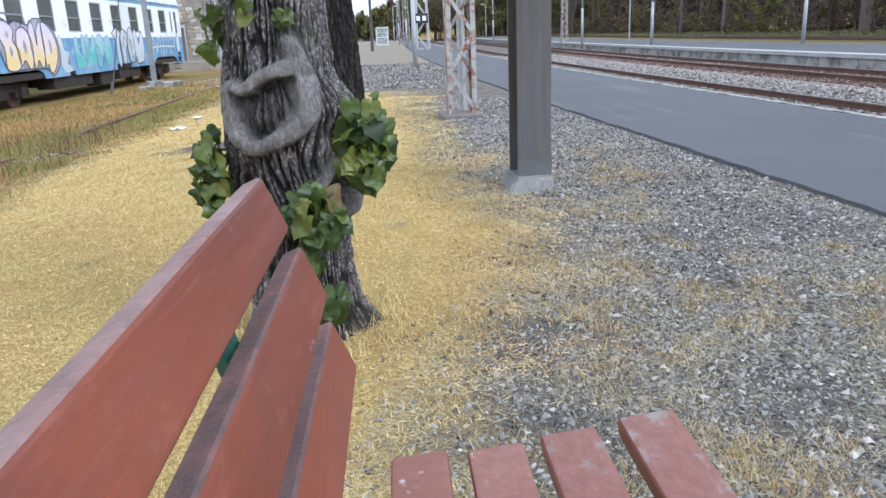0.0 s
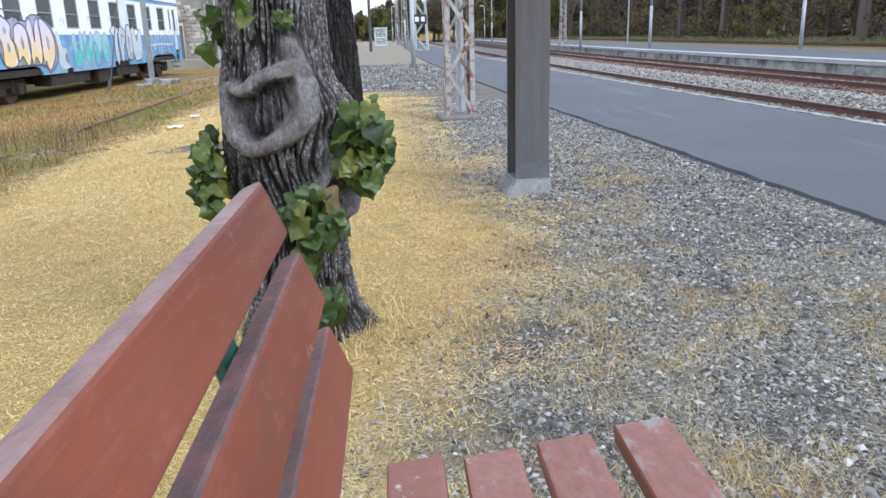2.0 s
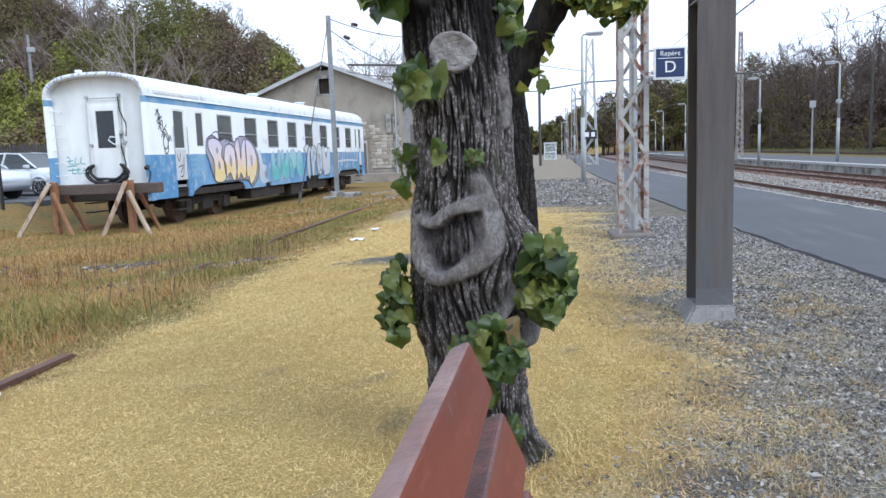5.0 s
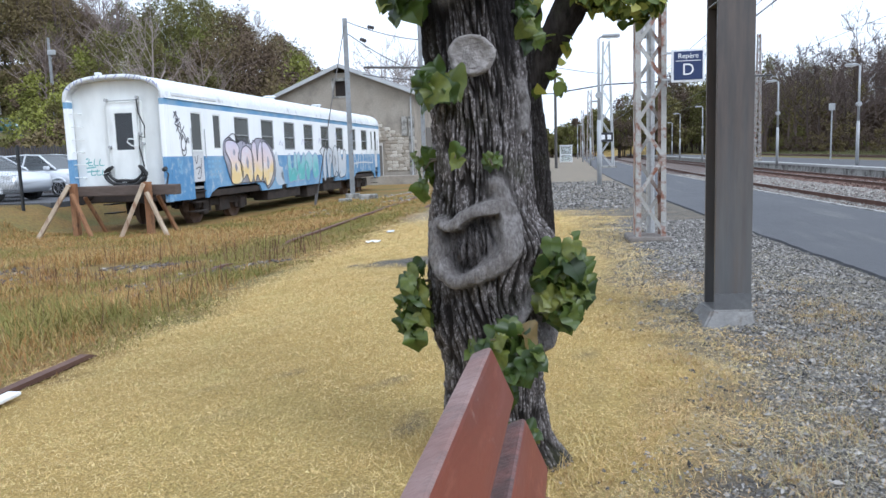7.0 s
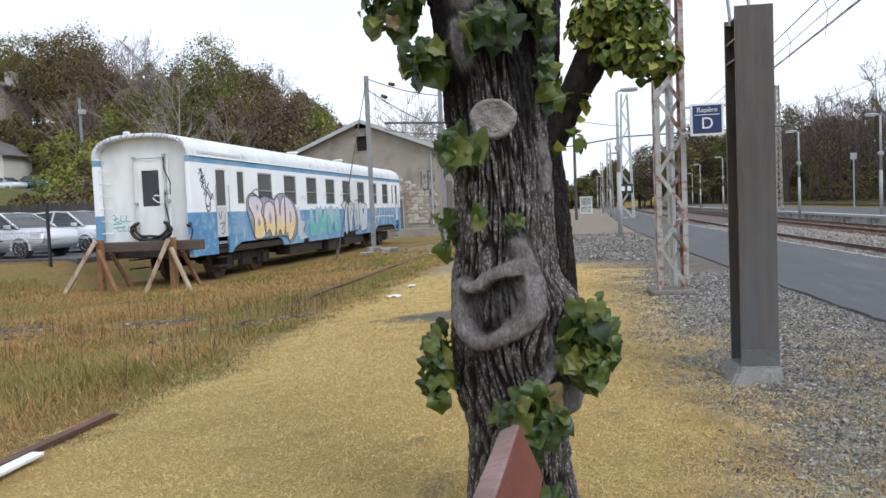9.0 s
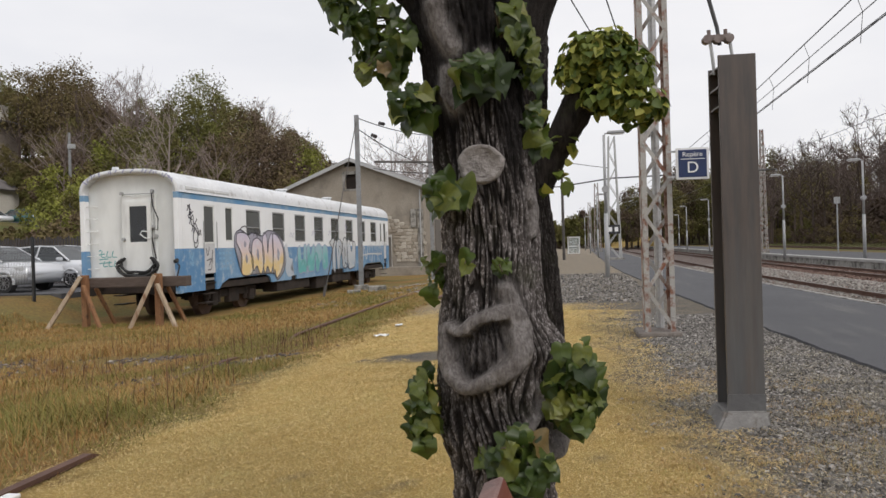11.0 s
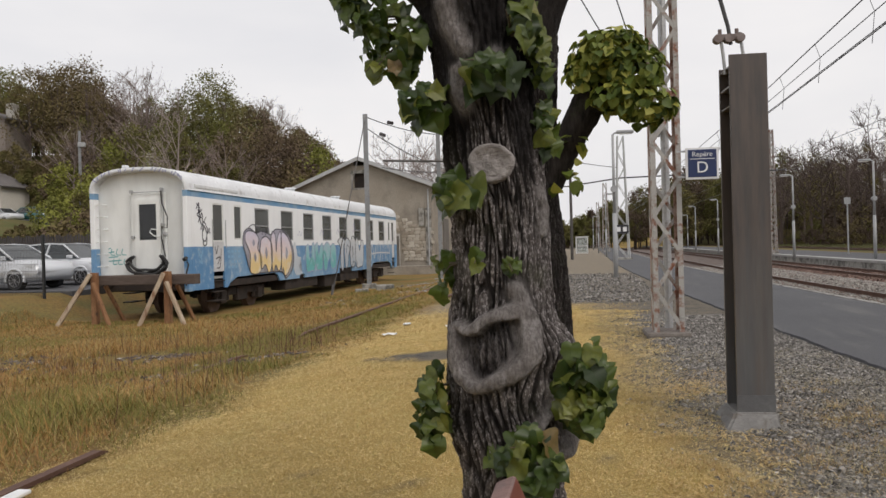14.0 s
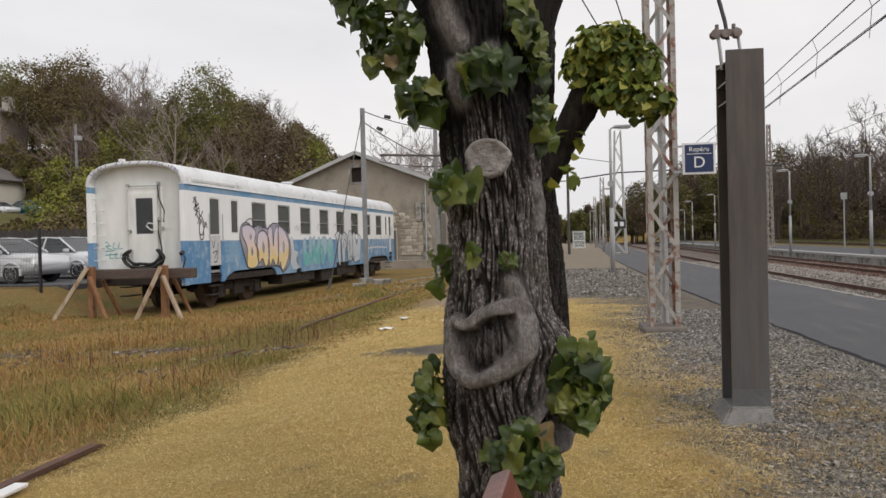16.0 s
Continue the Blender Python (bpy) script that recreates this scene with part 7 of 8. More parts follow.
hoard = part("dark_paling", bm, mat("dark_paling_wood", (0.05, 0.045, 0.045), (0.08, 0.07, 0.07), 0.9, 2.0, 20.0), None)
tagged(hoard, "dark paling fence behind the parked cars", "fence", kind="stuff")

# ---- houses on the hillside ----
HOUSE_WHITE = mat("house_render", (0.60, 0.57, 0.52), (0.68, 0.66, 0.61), 0.9, 0.5, 8.0)
HOUSE_BROWN = mat("house_dark_render", (0.24, 0.20, 0.18), (0.30, 0.26, 0.23), 0.9, 0.5, 8.0)


def house(label, at, turn, w, d, eave, ridge, wall, wins, stack=None):
    t_ = thing("house", label, "house", at, turn, "hillside houses")
    bm = bmesh.new()
    q = [(-w, -7.0), (w, -7.0), (w, eave), (0, ridge), (-w, eave)]
    lo = [bm.verts.new((x, -d, z)) for x, z in q]
    hi = [bm.verts.new((x, d, z)) for x, z in q]
    for i in range(5):
        bm.faces.new((lo[i], lo[(i + 1) % 5], hi[(i + 1) % 5], hi[i]))
    bm.faces.new(lo)
    bm.faces.new(hi)
    bmesh.ops.recalc_face_normals(bm, faces=bm.faces[:])
    part("wall", bm, wall, t_)
    for s in (-1, 1):
        bm = bmesh.new()
        bar(bm, (0, 0, ridge + 0.12), (s * (w + 0.5), 0, eave - 0.1), 2 * d + 0.8, 0.2, (0, 0, 1))
        part("roof", bm, SLATE, t_)
    if stack:
        bm = bmesh.new()
        box(bm, stack[0], stack[0] + 1.1, -0.5, 0.5, eave - 1.0, stack[1], 0.03)
        part("chimney", bm, HOUSE_WHITE, t_)
    for (x, z, ww, hh) in wins:
        bm = bmesh.new()
        box(bm, x - ww / 2, x + ww / 2, -d - 0.06, -d + 0.02, z, z + hh)
        wd = part("window", bm, SHELF, t_)
        bm = bmesh.new()
        box(bm, x - ww / 2 + 0.1, x + ww / 2 - 0.1, -d - 0.07, -d - 0.062, z + 0.1, z + hh - 0.1)
        part("pane", bm, CAR_GLASS, wd)
    return t_


house("white rendered house with a slate roof on the hillside", (-68.6, 75.0, 6.2), 0, 4.6, 2.2, 3.0, 5.2, HOUSE_WHITE, ((-1.0, 1.0, 1.2, 1.5), (3.3, 0.2, 1.6, 1.2)))
house("tall brown house with a white chimney high on the hillside", (-75.3, 82.5, 15.4), 0, 5.6, 2.2, 2.9, 4.6, HOUSE_BROWN, ((2.4, 1.4, 1.2, 1.2), (4.3, 1.4, 1.2, 1.2), (0.4, 1.4, 1.2, 1.2)), (4.3, 5.0))
hp = thing("utility_pole", "grey utility pole among the hillside bushes", "pole", (-43.0, 58.0, 2.0))
part("pole", rod(bmesh.new(), (0, 0, -1), (0, 0, 10.0), 0.16, 0.11), POLE_GREY, hp)
bm = bmesh.new()
box(bm, -0.1, 0.5, -0.15, 0.15, 8.6, 9.0, 0.03)
part("transformer", bm, LAMP_GREY, hp)

# ---- woods: far too many to count ----
FOLIAGE, nt, b = nodes_of("woodland_foliage")
fc = ramp(nt, attr(nt, "tint"), [(0.0, (0.105, 0.077, 0.062)), (0.12, (0.15, 0.108, 0.08)), (0.3, (0.165, 0.13, 0.062)), (0.55, (0.135, 0.135, 0.044)), (0.8, (0.19, 0.205, 0.045)), (0.94, (0.31, 0.32, 0.075)), (1.0, (0.46, 0.44, 0.38))])
fc = mixc(nt, mul(nt, rand_island(nt), 0.5), fc, mixc(nt, 0.55, fc, (0.07, 0.06, 0.035)))
nt.links.new(fc, b.inputs["Base Color"])
b.inputs["Roughness"].default_value = 0.85
b.inputs["Specular IOR Level"].default_value = 0.1
TWIGS, nt, b = nodes_of("bare_twigs")
tc_ = ramp(nt, attr(nt, "tint"), [(0.0, (0.075, 0.055, 0.047)), (0.6, (0.15, 0.11, 0.095)), (1.0, (0.27, 0.225, 0.205))])
nt.links.new(tc_, b.inputs["Base Color"])
b.inputs["Roughness"].default_value = 0.9
R = np.random.RandomState(21)


class Heap:
    """Collects triangles for one joined mesh."""

    def __init__(self):
        self.v, self.f, self.t, self.n = [], [], [], 0

    def add(self, v_, f_, tint):
        self.v.append(v_)
        self.f.append(f_ + self.n)
        self.t.append(np.broadcast_to(tint, (len(v_),)) if np.ndim(tint) < 2 else tint)
        self.n += len(v_)

    def out(self, name, material, label, category):
        ob = mesh_np(name, np.concatenate(self.v), np.concatenate(self.f), material, attrs={"tint": np.concatenate(self.t)})
        return tagged(ob, label, category, kind="stuff")


def tufts(heap, centres, radii, per, size, tint):
    """Small crossed leaf triangles strewn in balls."""
    n = len(centres) * per
    c_ = np.repeat(centres, per, 0)
    r_ = np.repeat(radii, per)
    d = R.normal(size=(n, 3))
    d /= np.linalg.norm(d, axis=1)[:, None]
    p = c_ + d * (r_ * R.uniform(0.35, 1.05, n))[:, None]
    a, e = R.normal(size=(n, 3)), R.normal(size=(n, 3))
    s = size * R.uniform(0.5, 1.3, n)[:, None]
    a *= s / np.linalg.norm(a, axis=1)[:, None]
    e *= s / np.linalg.norm(e, axis=1)[:, None]
    v_ = np.stack([p - a * 0.5, p + a * 0.5, p + e * 0.8], 1).reshape(-1, 3)
    tt = np.clip(np.repeat(tint + R.uniform(-0.06, 0.06, n), 3), 0, 1)
    heap.add(v_, np.arange(3 * n).reshape(-1, 3), tt)


def sticks(heap, p0, p1, r0, r1, tint):
    """Three-sided tapered twigs."""
    n = len(p0)
    d = p1 - p0
    d /= np.linalg.norm(d, axis=1)[:, None] + 1e-9
    s = np.cross(d, np.array([0.3, 0.9, 0.2]))
    s /= np.linalg.norm(s, axis=1)[:, None] + 1e-9
    u = np.cross(s, d)
    ring = []
    for k in range(3):
        a = 2 * math.pi * k / 3
        o_ = s * math.cos(a) + u * math.sin(a)
        ring.append((p0 + o_ * r0[:, None], p1 + o_ * r1[:, None]))
    v_ = np.stack([ring[0][0], ring[1][0], ring[2][0], ring[0][1], ring[1][1], ring[2][1]], 1).reshape(-1, 3)
    b_ = np.arange(n)[:, None] * 6
    f_ = np.concatenate([b_ + np.array([[0, 1, 4]]), b_ + np.array([[0, 4, 3]]), b_ + np.array([[1, 2, 5]]), b_ + np.array([[1, 5, 4]]), b_ + np.array([[2, 0, 3]]), b_ + np.array([[2, 3, 5]])])
    heap.add(v_, f_, tint)


def bare_tree(heap, at, h, tint, spread=0.30, fine=3):
    """Trunk and three orders of branches."""
    at = np.array(at, float)
    lean = R.normal(size=2) * 0.03 * h
    n = 7
    zz = np.linspace(0, 1, n)
    tr_ = at + np.stack([lean[0] * zz ** 2, lean[1] * zz ** 2, h * zz * 0.93], 1)
    rad = 0.016 * h * (1 - zz * 0.85)
    sticks(heap, tr_[:-1], tr_[1:], rad[:-1], rad[1:], tint)
    k1 = 15
    t_ = R.uniform(0.32, 0.97, k1)
    p0 = np.stack([np.interp(t_, zz, tr_[:, i]) for i in range(3)], 1)
    a = R.uniform(0, 2 * math.pi, k1)
    ln = h * spread * (1.15 - t_) * R.uniform(0.7, 1.3, k1) + 0.06 * h
    p1 = p0 + np.stack([np.cos(a) * ln, np.sin(a) * ln, ln * R.uniform(0.7, 1.5, k1)], 1)
    sticks(heap, p0, p1, 0.006 * h * (1.2 - t_), 0.002 * h * np.ones(k1), tint)
    for order, (kk, le, ra) in enumerate(((5, 0.42, 0.0022), (5, 0.4, 0.0011))[:fine - 1]):
        m = len(p0)
        f = R.uniform(0.3, 1.0, (m, kk))
        q0 = (p0[:, None] + (p1 - p0)[:, None] * f[..., None]).reshape(-1, 3)
        L_ = np.repeat(np.linalg.norm(p1 - p0, axis=1), kk) * le * R.uniform(0.6, 1.4, m * kk)
        dd = np.repeat((p1 - p0) / np.linalg.norm(p1 - p0, axis=1)[:, None], kk, 0) * 0.8 + R.normal(size=(m * kk, 3)) * 0.6 + np.array([0, 0, 0.35])
        dd /= np.linalg.norm(dd, axis=1)[:, None]
        q1 = q0 + dd * L_[:, None]
        sticks(heap, q0, q1, np.full(len(q0), ra * h), np.full(len(q0), ra * h * 0.45), tint)
        p0, p1 = q0, q1


def leafy_tree(heap, stems, at, h, tint, w=0.32, per=22, size=0.5, blobs=34):
    at = np.array(at, float)
    n = blobs
    a, zz = R.uniform(0, 2 * math.pi, n), R.uniform(0.22, 1.0, n)
    env = w * h * np.sin(np.clip(zz * 1.05, 0, 1) * math.pi) ** 0.55 * R.uniform(0.35, 1.05, n)
    c_ = at + np.stack([np.cos(a) * env, np.sin(a) * env, zz * h * 0.95], 1)
    tufts(heap, c_, h * R.uniform(0.06, 0.13, n), per, size, tint)
    sticks(stems, at[None], at[None] + np.array([[0.2, 0, h * 0.8]]), np.array([0.016 * h]), np.array([0.004 * h]), 0.1)
    sticks(stems, np.repeat(at[None] + np.array([[0.05, 0, h * 0.3]]), 8, 0), c_[:8], np.full(8, 0.006 * h), np.full(8, 0.002 * h), 0.1)


hill, hill_sticks = Heap(), Heap()


def sky_top(x, y):
    """Height of the wood's skyline where a tree stands."""
    s = np.interp(x / y * 78.0, [-72, -68.5, -64, -60.4, -57, -54, -51, -49, -47.8, -46.4, -44.3, -41.5, -38.8, -36, -34, -31.6, -29, -28, -24], [22.5, 23.2, 23.4, 24.0, 23.2, 22.4, 21.0, 20.0, 16.6, 19.2, 20.9, 21.0, 19.2, 17.5, 16.8, 15.4, 13.6, 12.6, 9.5])
    return 1.25 + (float(s) - 0.6) * y / 78.0


# trees of the skyline, green oaks between brown and bare crowns
for x in np.arange(-74, -27.5, 1.9):
    y = R.uniform(77, 86) if x > -65.5 else R.uniform(88, 94)
    xx = x * y / 78.0
    z = float(ground_z(np.array(xx), np.array(y)))
    h = max(4.0, sky_top(xx, y) - z) * R.uniform(0.90, 1.05)
    if (-53.5 < x < -46.4 and R.rand() < 0.8) or R.rand() < 0.16:
        bare_tree(hill_sticks, (xx, y, z - 0.3), h, R.uniform(0.5, 1.0), 0.28, 3)
        continue
    t_ = 0.66 if x < -65 else R.uniform(0.10, 0.34) if x < -54 else R.uniform(0.52, 0.66) if -46 < x < -38.4 else R.uniform(0.06, 0.22) if x > -37.5 else 0.45
    leafy_tree(hill, hill_sticks, (xx, y, z - 0.3), h, t_, 0.27, 70, 0.26, 46)
# wooded slope behind the coach
for i in range(175):
    x, y = R.uniform(-92, -22), R.uniform(56, 112)
    if (x / y < -0.78 and y < 75) or (x / y < -0.815 and y < 84):
        continue
    z = float(ground_z(np.array(x), np.array(y)))
    h = R.uniform(7.0, 12.5)
    if x / y < -0.76 and y < 86:
        h = R.uniform(3.0, 4.5)
    if x > -34:
        h *= 0.95
    elif x < -46:
        h *= 0.86
    h = min(h, sky_top(x, y) - z - 0.8)
    if h < 2.5:
        continue
    kind = R.rand()
    if kind < 0.22:
        bare_tree(hill_sticks, (x, y, z - 0.3), h * 1.1, R.uniform(0.3, 1.0), 0.28, 3)
    else:
        leafy_tree(hill, hill_sticks, (x, y, z - 0.3), h, R.choice([0.1, 0.2, 0.3, 0.42, 0.5, 0.55, 0.62, 0.78]), R.uniform(0.26, 0.38), 70, 0.26)
# tall rounded oak and companions on the skyline
for x, y, h, t_ in ((-40.8, 76.0, 16.2, 0.55), (-43.2, 77.0, 14.6, 0.5), (-38.6, 75.5, 14.2, 0.62), (-42.0, 73.0, 11.0, 0.4), (-80, 92, 8.5, 0.5), (-72, 92, 9.5, 0.2), (-66, 90, 9.5, 0.14), (-57, 76, 9.5, 0.3), (-49.0, 82, 10.0, 0.45), (-35.5, 74, 14.0, 0.22), (-33.5, 76, 13.6, 0.16), (-31, 75, 12.8, 0.12), (-28.5, 76, 11.0, 0.08), (-37, 72, 12.0, 0.2), (-62, 86, 8, 0.15), (-57, 84, 9, 0.2)):
    z = float(ground_z(np.array(x), np.array(y)))
    h = min(h, sky_top(x, y) - z)
    leafy_tree(hill, hill_sticks, (x, y, z - 0.3), h, t_, 0.33, 90, 0.25, 60)
# bushes and saplings at the foot of the slope
for i in range(190):
    x, y = R.uniform(-64, -19), R.uniform(36, 64)
    if x > -24 and y > 40 or x / y < -0.80:
        continue
    z = float(ground_z(np.array(x), np.array(y)))
    leafy_tree(hill, hill_sticks, (x, y, z - 0.5), R.uniform(2.2, 5.0), R.choice([0.2, 0.3, 0.45, 0.55, 0.7, 0.86]), 0.5, 34, 0.25, 24)
for x, y, h, t_ in ((-47.5, 62, 6.5, 0.88), (-40.5, 62, 6.2, 0.9), (-40.5, 56, 6.0, 0.9), (-36.0, 56, 5.5, 0.92), (-25.5, 37, 4.4, 0.72), (-23, 34, 3.6, 0.66), (-40, 64, 9.0, 0.98), (-36, 64, 8.0, 0.98)):
    z = float(ground_z(np.array(x), np.array(y)))
    leafy_tree(hill, hill_sticks, (x, y, z - 0.4), h, t_, 0.42, 46, 0.25, 40)
# trees below and beside the upper house
for x, y, top, t_ in ((-64.0, 78.0, 12.5, 0.5), (-62.0, 78.0, 13.5, 0.3), (-69.5, 78.0, 15.0, 0.42), (-67.2, 79.0, 15.2, 0.36), (-72.0, 80.0, 15.0, 0.6), (-60.0, 77.0, 13.0, 0.25), (-57.0, 74.0, 11.5, 0.55), (-69.5, 90.0, 24.5, 0.3), (-66.0, 89.0, 24.8, 0.2), (-73.5, 90.0, 24.0, 0.55), (-77.0, 92.0, 25.5, 0.3), (-62.5, 88.0, 23.5, 0.14), (-80.5, 94.0, 25.5, 0.5), (-53.5, 78.0, 13.5, 0.4), (-50.5, 78.0, 13.0, 0.3)):
    z = float(ground_z(np.array(x), np.array(y)))
    leafy_tree(hill, hill_sticks, (x, y, z - 0.4), max(3.0, min(top, sky_top(x, y)) - z), t_, 0.42, 90, 0.24, 50)
# hedge below the hillside road
for i in range(34):
    y = R.uniform(44, 54)
    x = -R.uniform(0.70, 0.92) * y
    z = float(ground_z(np.array(x), np.array(y)))
    leafy_tree(hill, hill_sticks, (x, y, z - 0.4), max(1.2, 3.6 - z) * R.uniform(0.8, 1.1), R.choice([0.15, 0.25, 0.4, 0.5]), 0.8, 34, 0.23, 26)
# bare trees behind the shed
for i in range(12):
    x, y = R.uniform(-24, -10), R.uniform(72, 92)
    bare_tree(hill_sticks, (x, y, -0.5), R.uniform(9.5, 13.5), R.uniform(0.5, 1.0), 0.34, 3)
hill.out("hillside_woods", FOLIAGE, "mixed spring woodland in dull green and brown on a slope", "woodland")
hill_sticks.out("hillside_branches", TWIGS, "bare trunks and branches among the hillside woods", "woodland")

# wood across the tracks: bare trees, ivy-clad trunks, undergrowth
wood_, wood_sticks = Heap(), Heap()
for i in range(140):
    y = R.uniform(14, 150)
    x = 30 + R.uniform(0, 26) + float(bend(np.array(y))) * 0.6
    h = R.uniform(9.0, 14.5) * (1.12 if x < 40 else 1.25)
    bare_tree(wood_sticks, (x, y, -0.2), h, R.uniform(0.0, 0.55), 0.24, 3)
    if R.rand() < 0.35:
        zz = R.uniform(0.05, 0.75, 16)
        c_ = np.stack([x + R.normal(size=16) * 0.35, y + R.normal(size=16) * 0.35, zz * h], 1)
        tufts(wood_, c_, np.full(16, 0.75), 26, 0.30, 0.36)
for i in range(150):
    y = R.uniform(16, 150)
    x = 28.5 + R.uniform(0, 16) + float(bend(np.array(y))) * 0.6
    leafy_tree(wood_, wood_sticks, (x, y, -0.4), R.uniform(1.2, 4.0), R.choice([0.0, 0.03, 0.06, 0.3, 0.5]), 0.6, 60, 0.16, 22)
for i in range(120):
    y = R.uniform(16, 160)
    x = 38 + R.uniform(0, 22)
    leafy_tree(wood_, wood_sticks, (x, y, -0.4), R.uniform(5, 9.5), R.choice([0.0, 0.0, 0.02, 0.05]), 0.4, 14, 0.5, 30)
for i in range(6):
    x, y, h = 31.5 + R.uniform(0, 3), (37, 42, 47, 60, 29, 33)[i], R.uniform(13, 16)
    bare_tree(wood_sticks, (x, y, -0.2), h, 0.1, 0.2, 3)
    zz = R.uniform(0.02, 0.9, 40)
    c_ = np.stack([x + R.normal(size=40) * 0.7, y + R.normal(size=40) * 0.7, zz * h], 1)
    tufts(wood_, c_, np.full(40, 1.0), 36, 0.30, 0.34)
# distant ridge along the line
for i in range(190):
    x, y = R.uniform(-16, 62), R.uniform(150, 215)
    top = np.interp(x, [-16, -6, 3, 12, 25, 62], [3.5, 5.5, 9.0, 13, 17, 19])
    leafy_tree(wood_, wood_sticks, (x, y, -0.5), top * R.uniform(0.75, 1.08), R.choice([0.04, 0.42, 0.5, 0.55]), 0.34, 80, 0.36, 30)
wood_.out("wood_undergrowth", FOLIAGE, "ivy and brown undergrowth in the wood beyond the tracks", "woodland")
wood_sticks.out("wood_branches", TWIGS, "bare brown trees of the wood beyond the tracks", "woodland")

# ---- loose ground cover near the camera ----
STRAW = random_mat("straw_blade", [(0.0, (0.40, 0.25, 0.09)), (0.25, (0.71, 0.51, 0.21)), (0.7, (0.88, 0.69, 0.355)), (0.92, (0.60, 0.49, 0.20)), (1.0, (0.33, 0.33, 0.10))], 0.8, "island", 0.12)
nt = STRAW.node_tree
b = nt.nodes["Principled BSDF"]
src = b.inputs["Base Color"].links[0].from_socket
tone = mixc(nt, mul(nt, noise_tex(nt, coords(nt), 0.9, 5, 0.6, 0.5, 0.7), 0.35), src, (0.66, 0.45, 0.18))
tone = mixc(nt, mul(nt, noise_tex(nt, coords(nt), 2.1, 4, 0.6, 0.52, 0.70), 0.45), tone, (0.52, 0.50, 0.20))
tone = mixc(nt, mul(nt, noise_tex(nt, coords(nt, (0.6, 1.6, 1)), 6.5, 5, 0.65, 0.46, 0.68), 0.35), tone, (0.45, 0.31, 0.11))
nt.links.new(tone, b.inputs["Base Color"])
WEEDS = random_mat("weed_blade", [(0.0, (0.33, 0.165, 0.058)), (0.35, (0.43, 0.245, 0.085)), (0.6, (0.40, 0.28, 0.10)), (0.85, (0.50, 0.39, 0.17)), (1.0, (0.15, 0.085, 0.045))], 0.85, "island", 0.15)
PALE_STRAW = random_mat("pale_straw", [(0.0, (0.34, 0.29, 0.19)), (0.5, (0.50, 0.44, 0.31)), (0.85, (0.62, 0.57, 0.44)), (1.0, (0.42, 0.36, 0.13))], 0.8, "island", 0.1)
WEED_GREEN = random_mat("green_weed_blade", [(0.0, (0.18, 0.16, 0.045)), (0.5, (0.25, 0.23, 0.06)), (0.8, (0.15, 0.16, 0.04)), (1.0, (0.38, 0.28, 0.09))], 0.85, "island", 0.15)
STONE = random_mat("gravel_stone", [(0.0, (0.055, 0.051, 0.048)), (0.4, (0.15, 0.141, 0.131)), (0.8, (0.265, 0.25, 0.23)), (0.985, (0.40, 0.38, 0.355)), (1.0, (0.60, 0.58, 0.55))], 0.85, "island")
BALL_STONE = random_mat("ballast_stone", [(0.0, (0.15, 0.13, 0.12)), (0.5, (0.27, 0.25, 0.225)), (0.85, (0.36, 0.345, 0.32)), (1.0, (0.18, 0.11, 0.085))], 0.9, "island")
G = np.random.RandomState(5)


def blades(name, x, y, ln, wd, flat, material, label, category):
    """One curved two-segment blade at each point."""
    n = len(x)
    z = surf_z(x, y) - 0.002
    a = G.uniform(0, 2 * math.pi, n)
    tilt = np.clip(G.normal(flat, 0.28, n), 0.05, 1.5)
    d = np.stack([np.cos(a), np.sin(a), np.zeros(n)], 1)
    s = np.stack([-np.sin(a), np.cos(a), np.zeros(n)], 1) * (wd / 2)[:, None]
    p = np.stack([x, y, z], 1)
    up = np.array([0, 0, 1.0])
    m = p + (d * np.sin(tilt)[:, None] * 0.5 + up * np.cos(tilt)[:, None] * 0.55) * ln[:, None]
    t_ = p + (d * np.sin(tilt)[:, None] * 1.0 + up * (np.cos(tilt) * 0.85)[:, None]) * ln[:, None]
    v_ = np.stack([p - s, p + s, m + s * 0.8, m - s * 0.8, t_], 1).reshape(-1, 3)
    b_ = np.arange(n)[:, None] * 5
    f_ = np.concatenate([b_ + np.array([[0, 1, 2]]), b_ + np.array([[0, 2, 3]]), b_ + np.array([[3, 2, 4]])])
    return tagged(mesh_np(name, v_, f_, material), label, category, kind="stuff")


def scatter(n, x0, x1, y0, y1, power=1.0):
    """More points near y0."""
    x = G.uniform(x0, x1, n)
    y = y0 + (y1 - y0) * G.uniform(0, 1, n) ** power
    return x, y


def litter(name, x, y, ln, wd, lift, material, label, category):
    """Straw lying flat: one thin bent strip at each point."""
    n = len(x)
    a = G.uniform(0, 2 * math.pi, n)
    d = np.stack([np.cos(a), np.sin(a), G.normal(0.05, lift, n)], 1) * (ln / 2)[:, None]
    s = np.stack([-np.sin(a), np.cos(a), G.uniform(-0.5, 0.5, n)], 1) * (wd / 2)[:, None]
    p = np.stack([x, y, surf_z(x, y) + G.uniform(0.001, 0.014, n)], 1)
    v_ = np.stack([p - d - s, p - d * 0.9 + s, p + d + s * 0.3, p + s * 0.2 - s], 1).reshape(-1, 3)
    b_ = np.arange(n)[:, None] * 4
    f_ = np.concatenate([b_ + np.array([[0, 3, 1]]), b_ + np.array([[3, 2, 1]])])
    return tagged(mesh_np(name, v_, f_, material), label, category, kind="stuff")


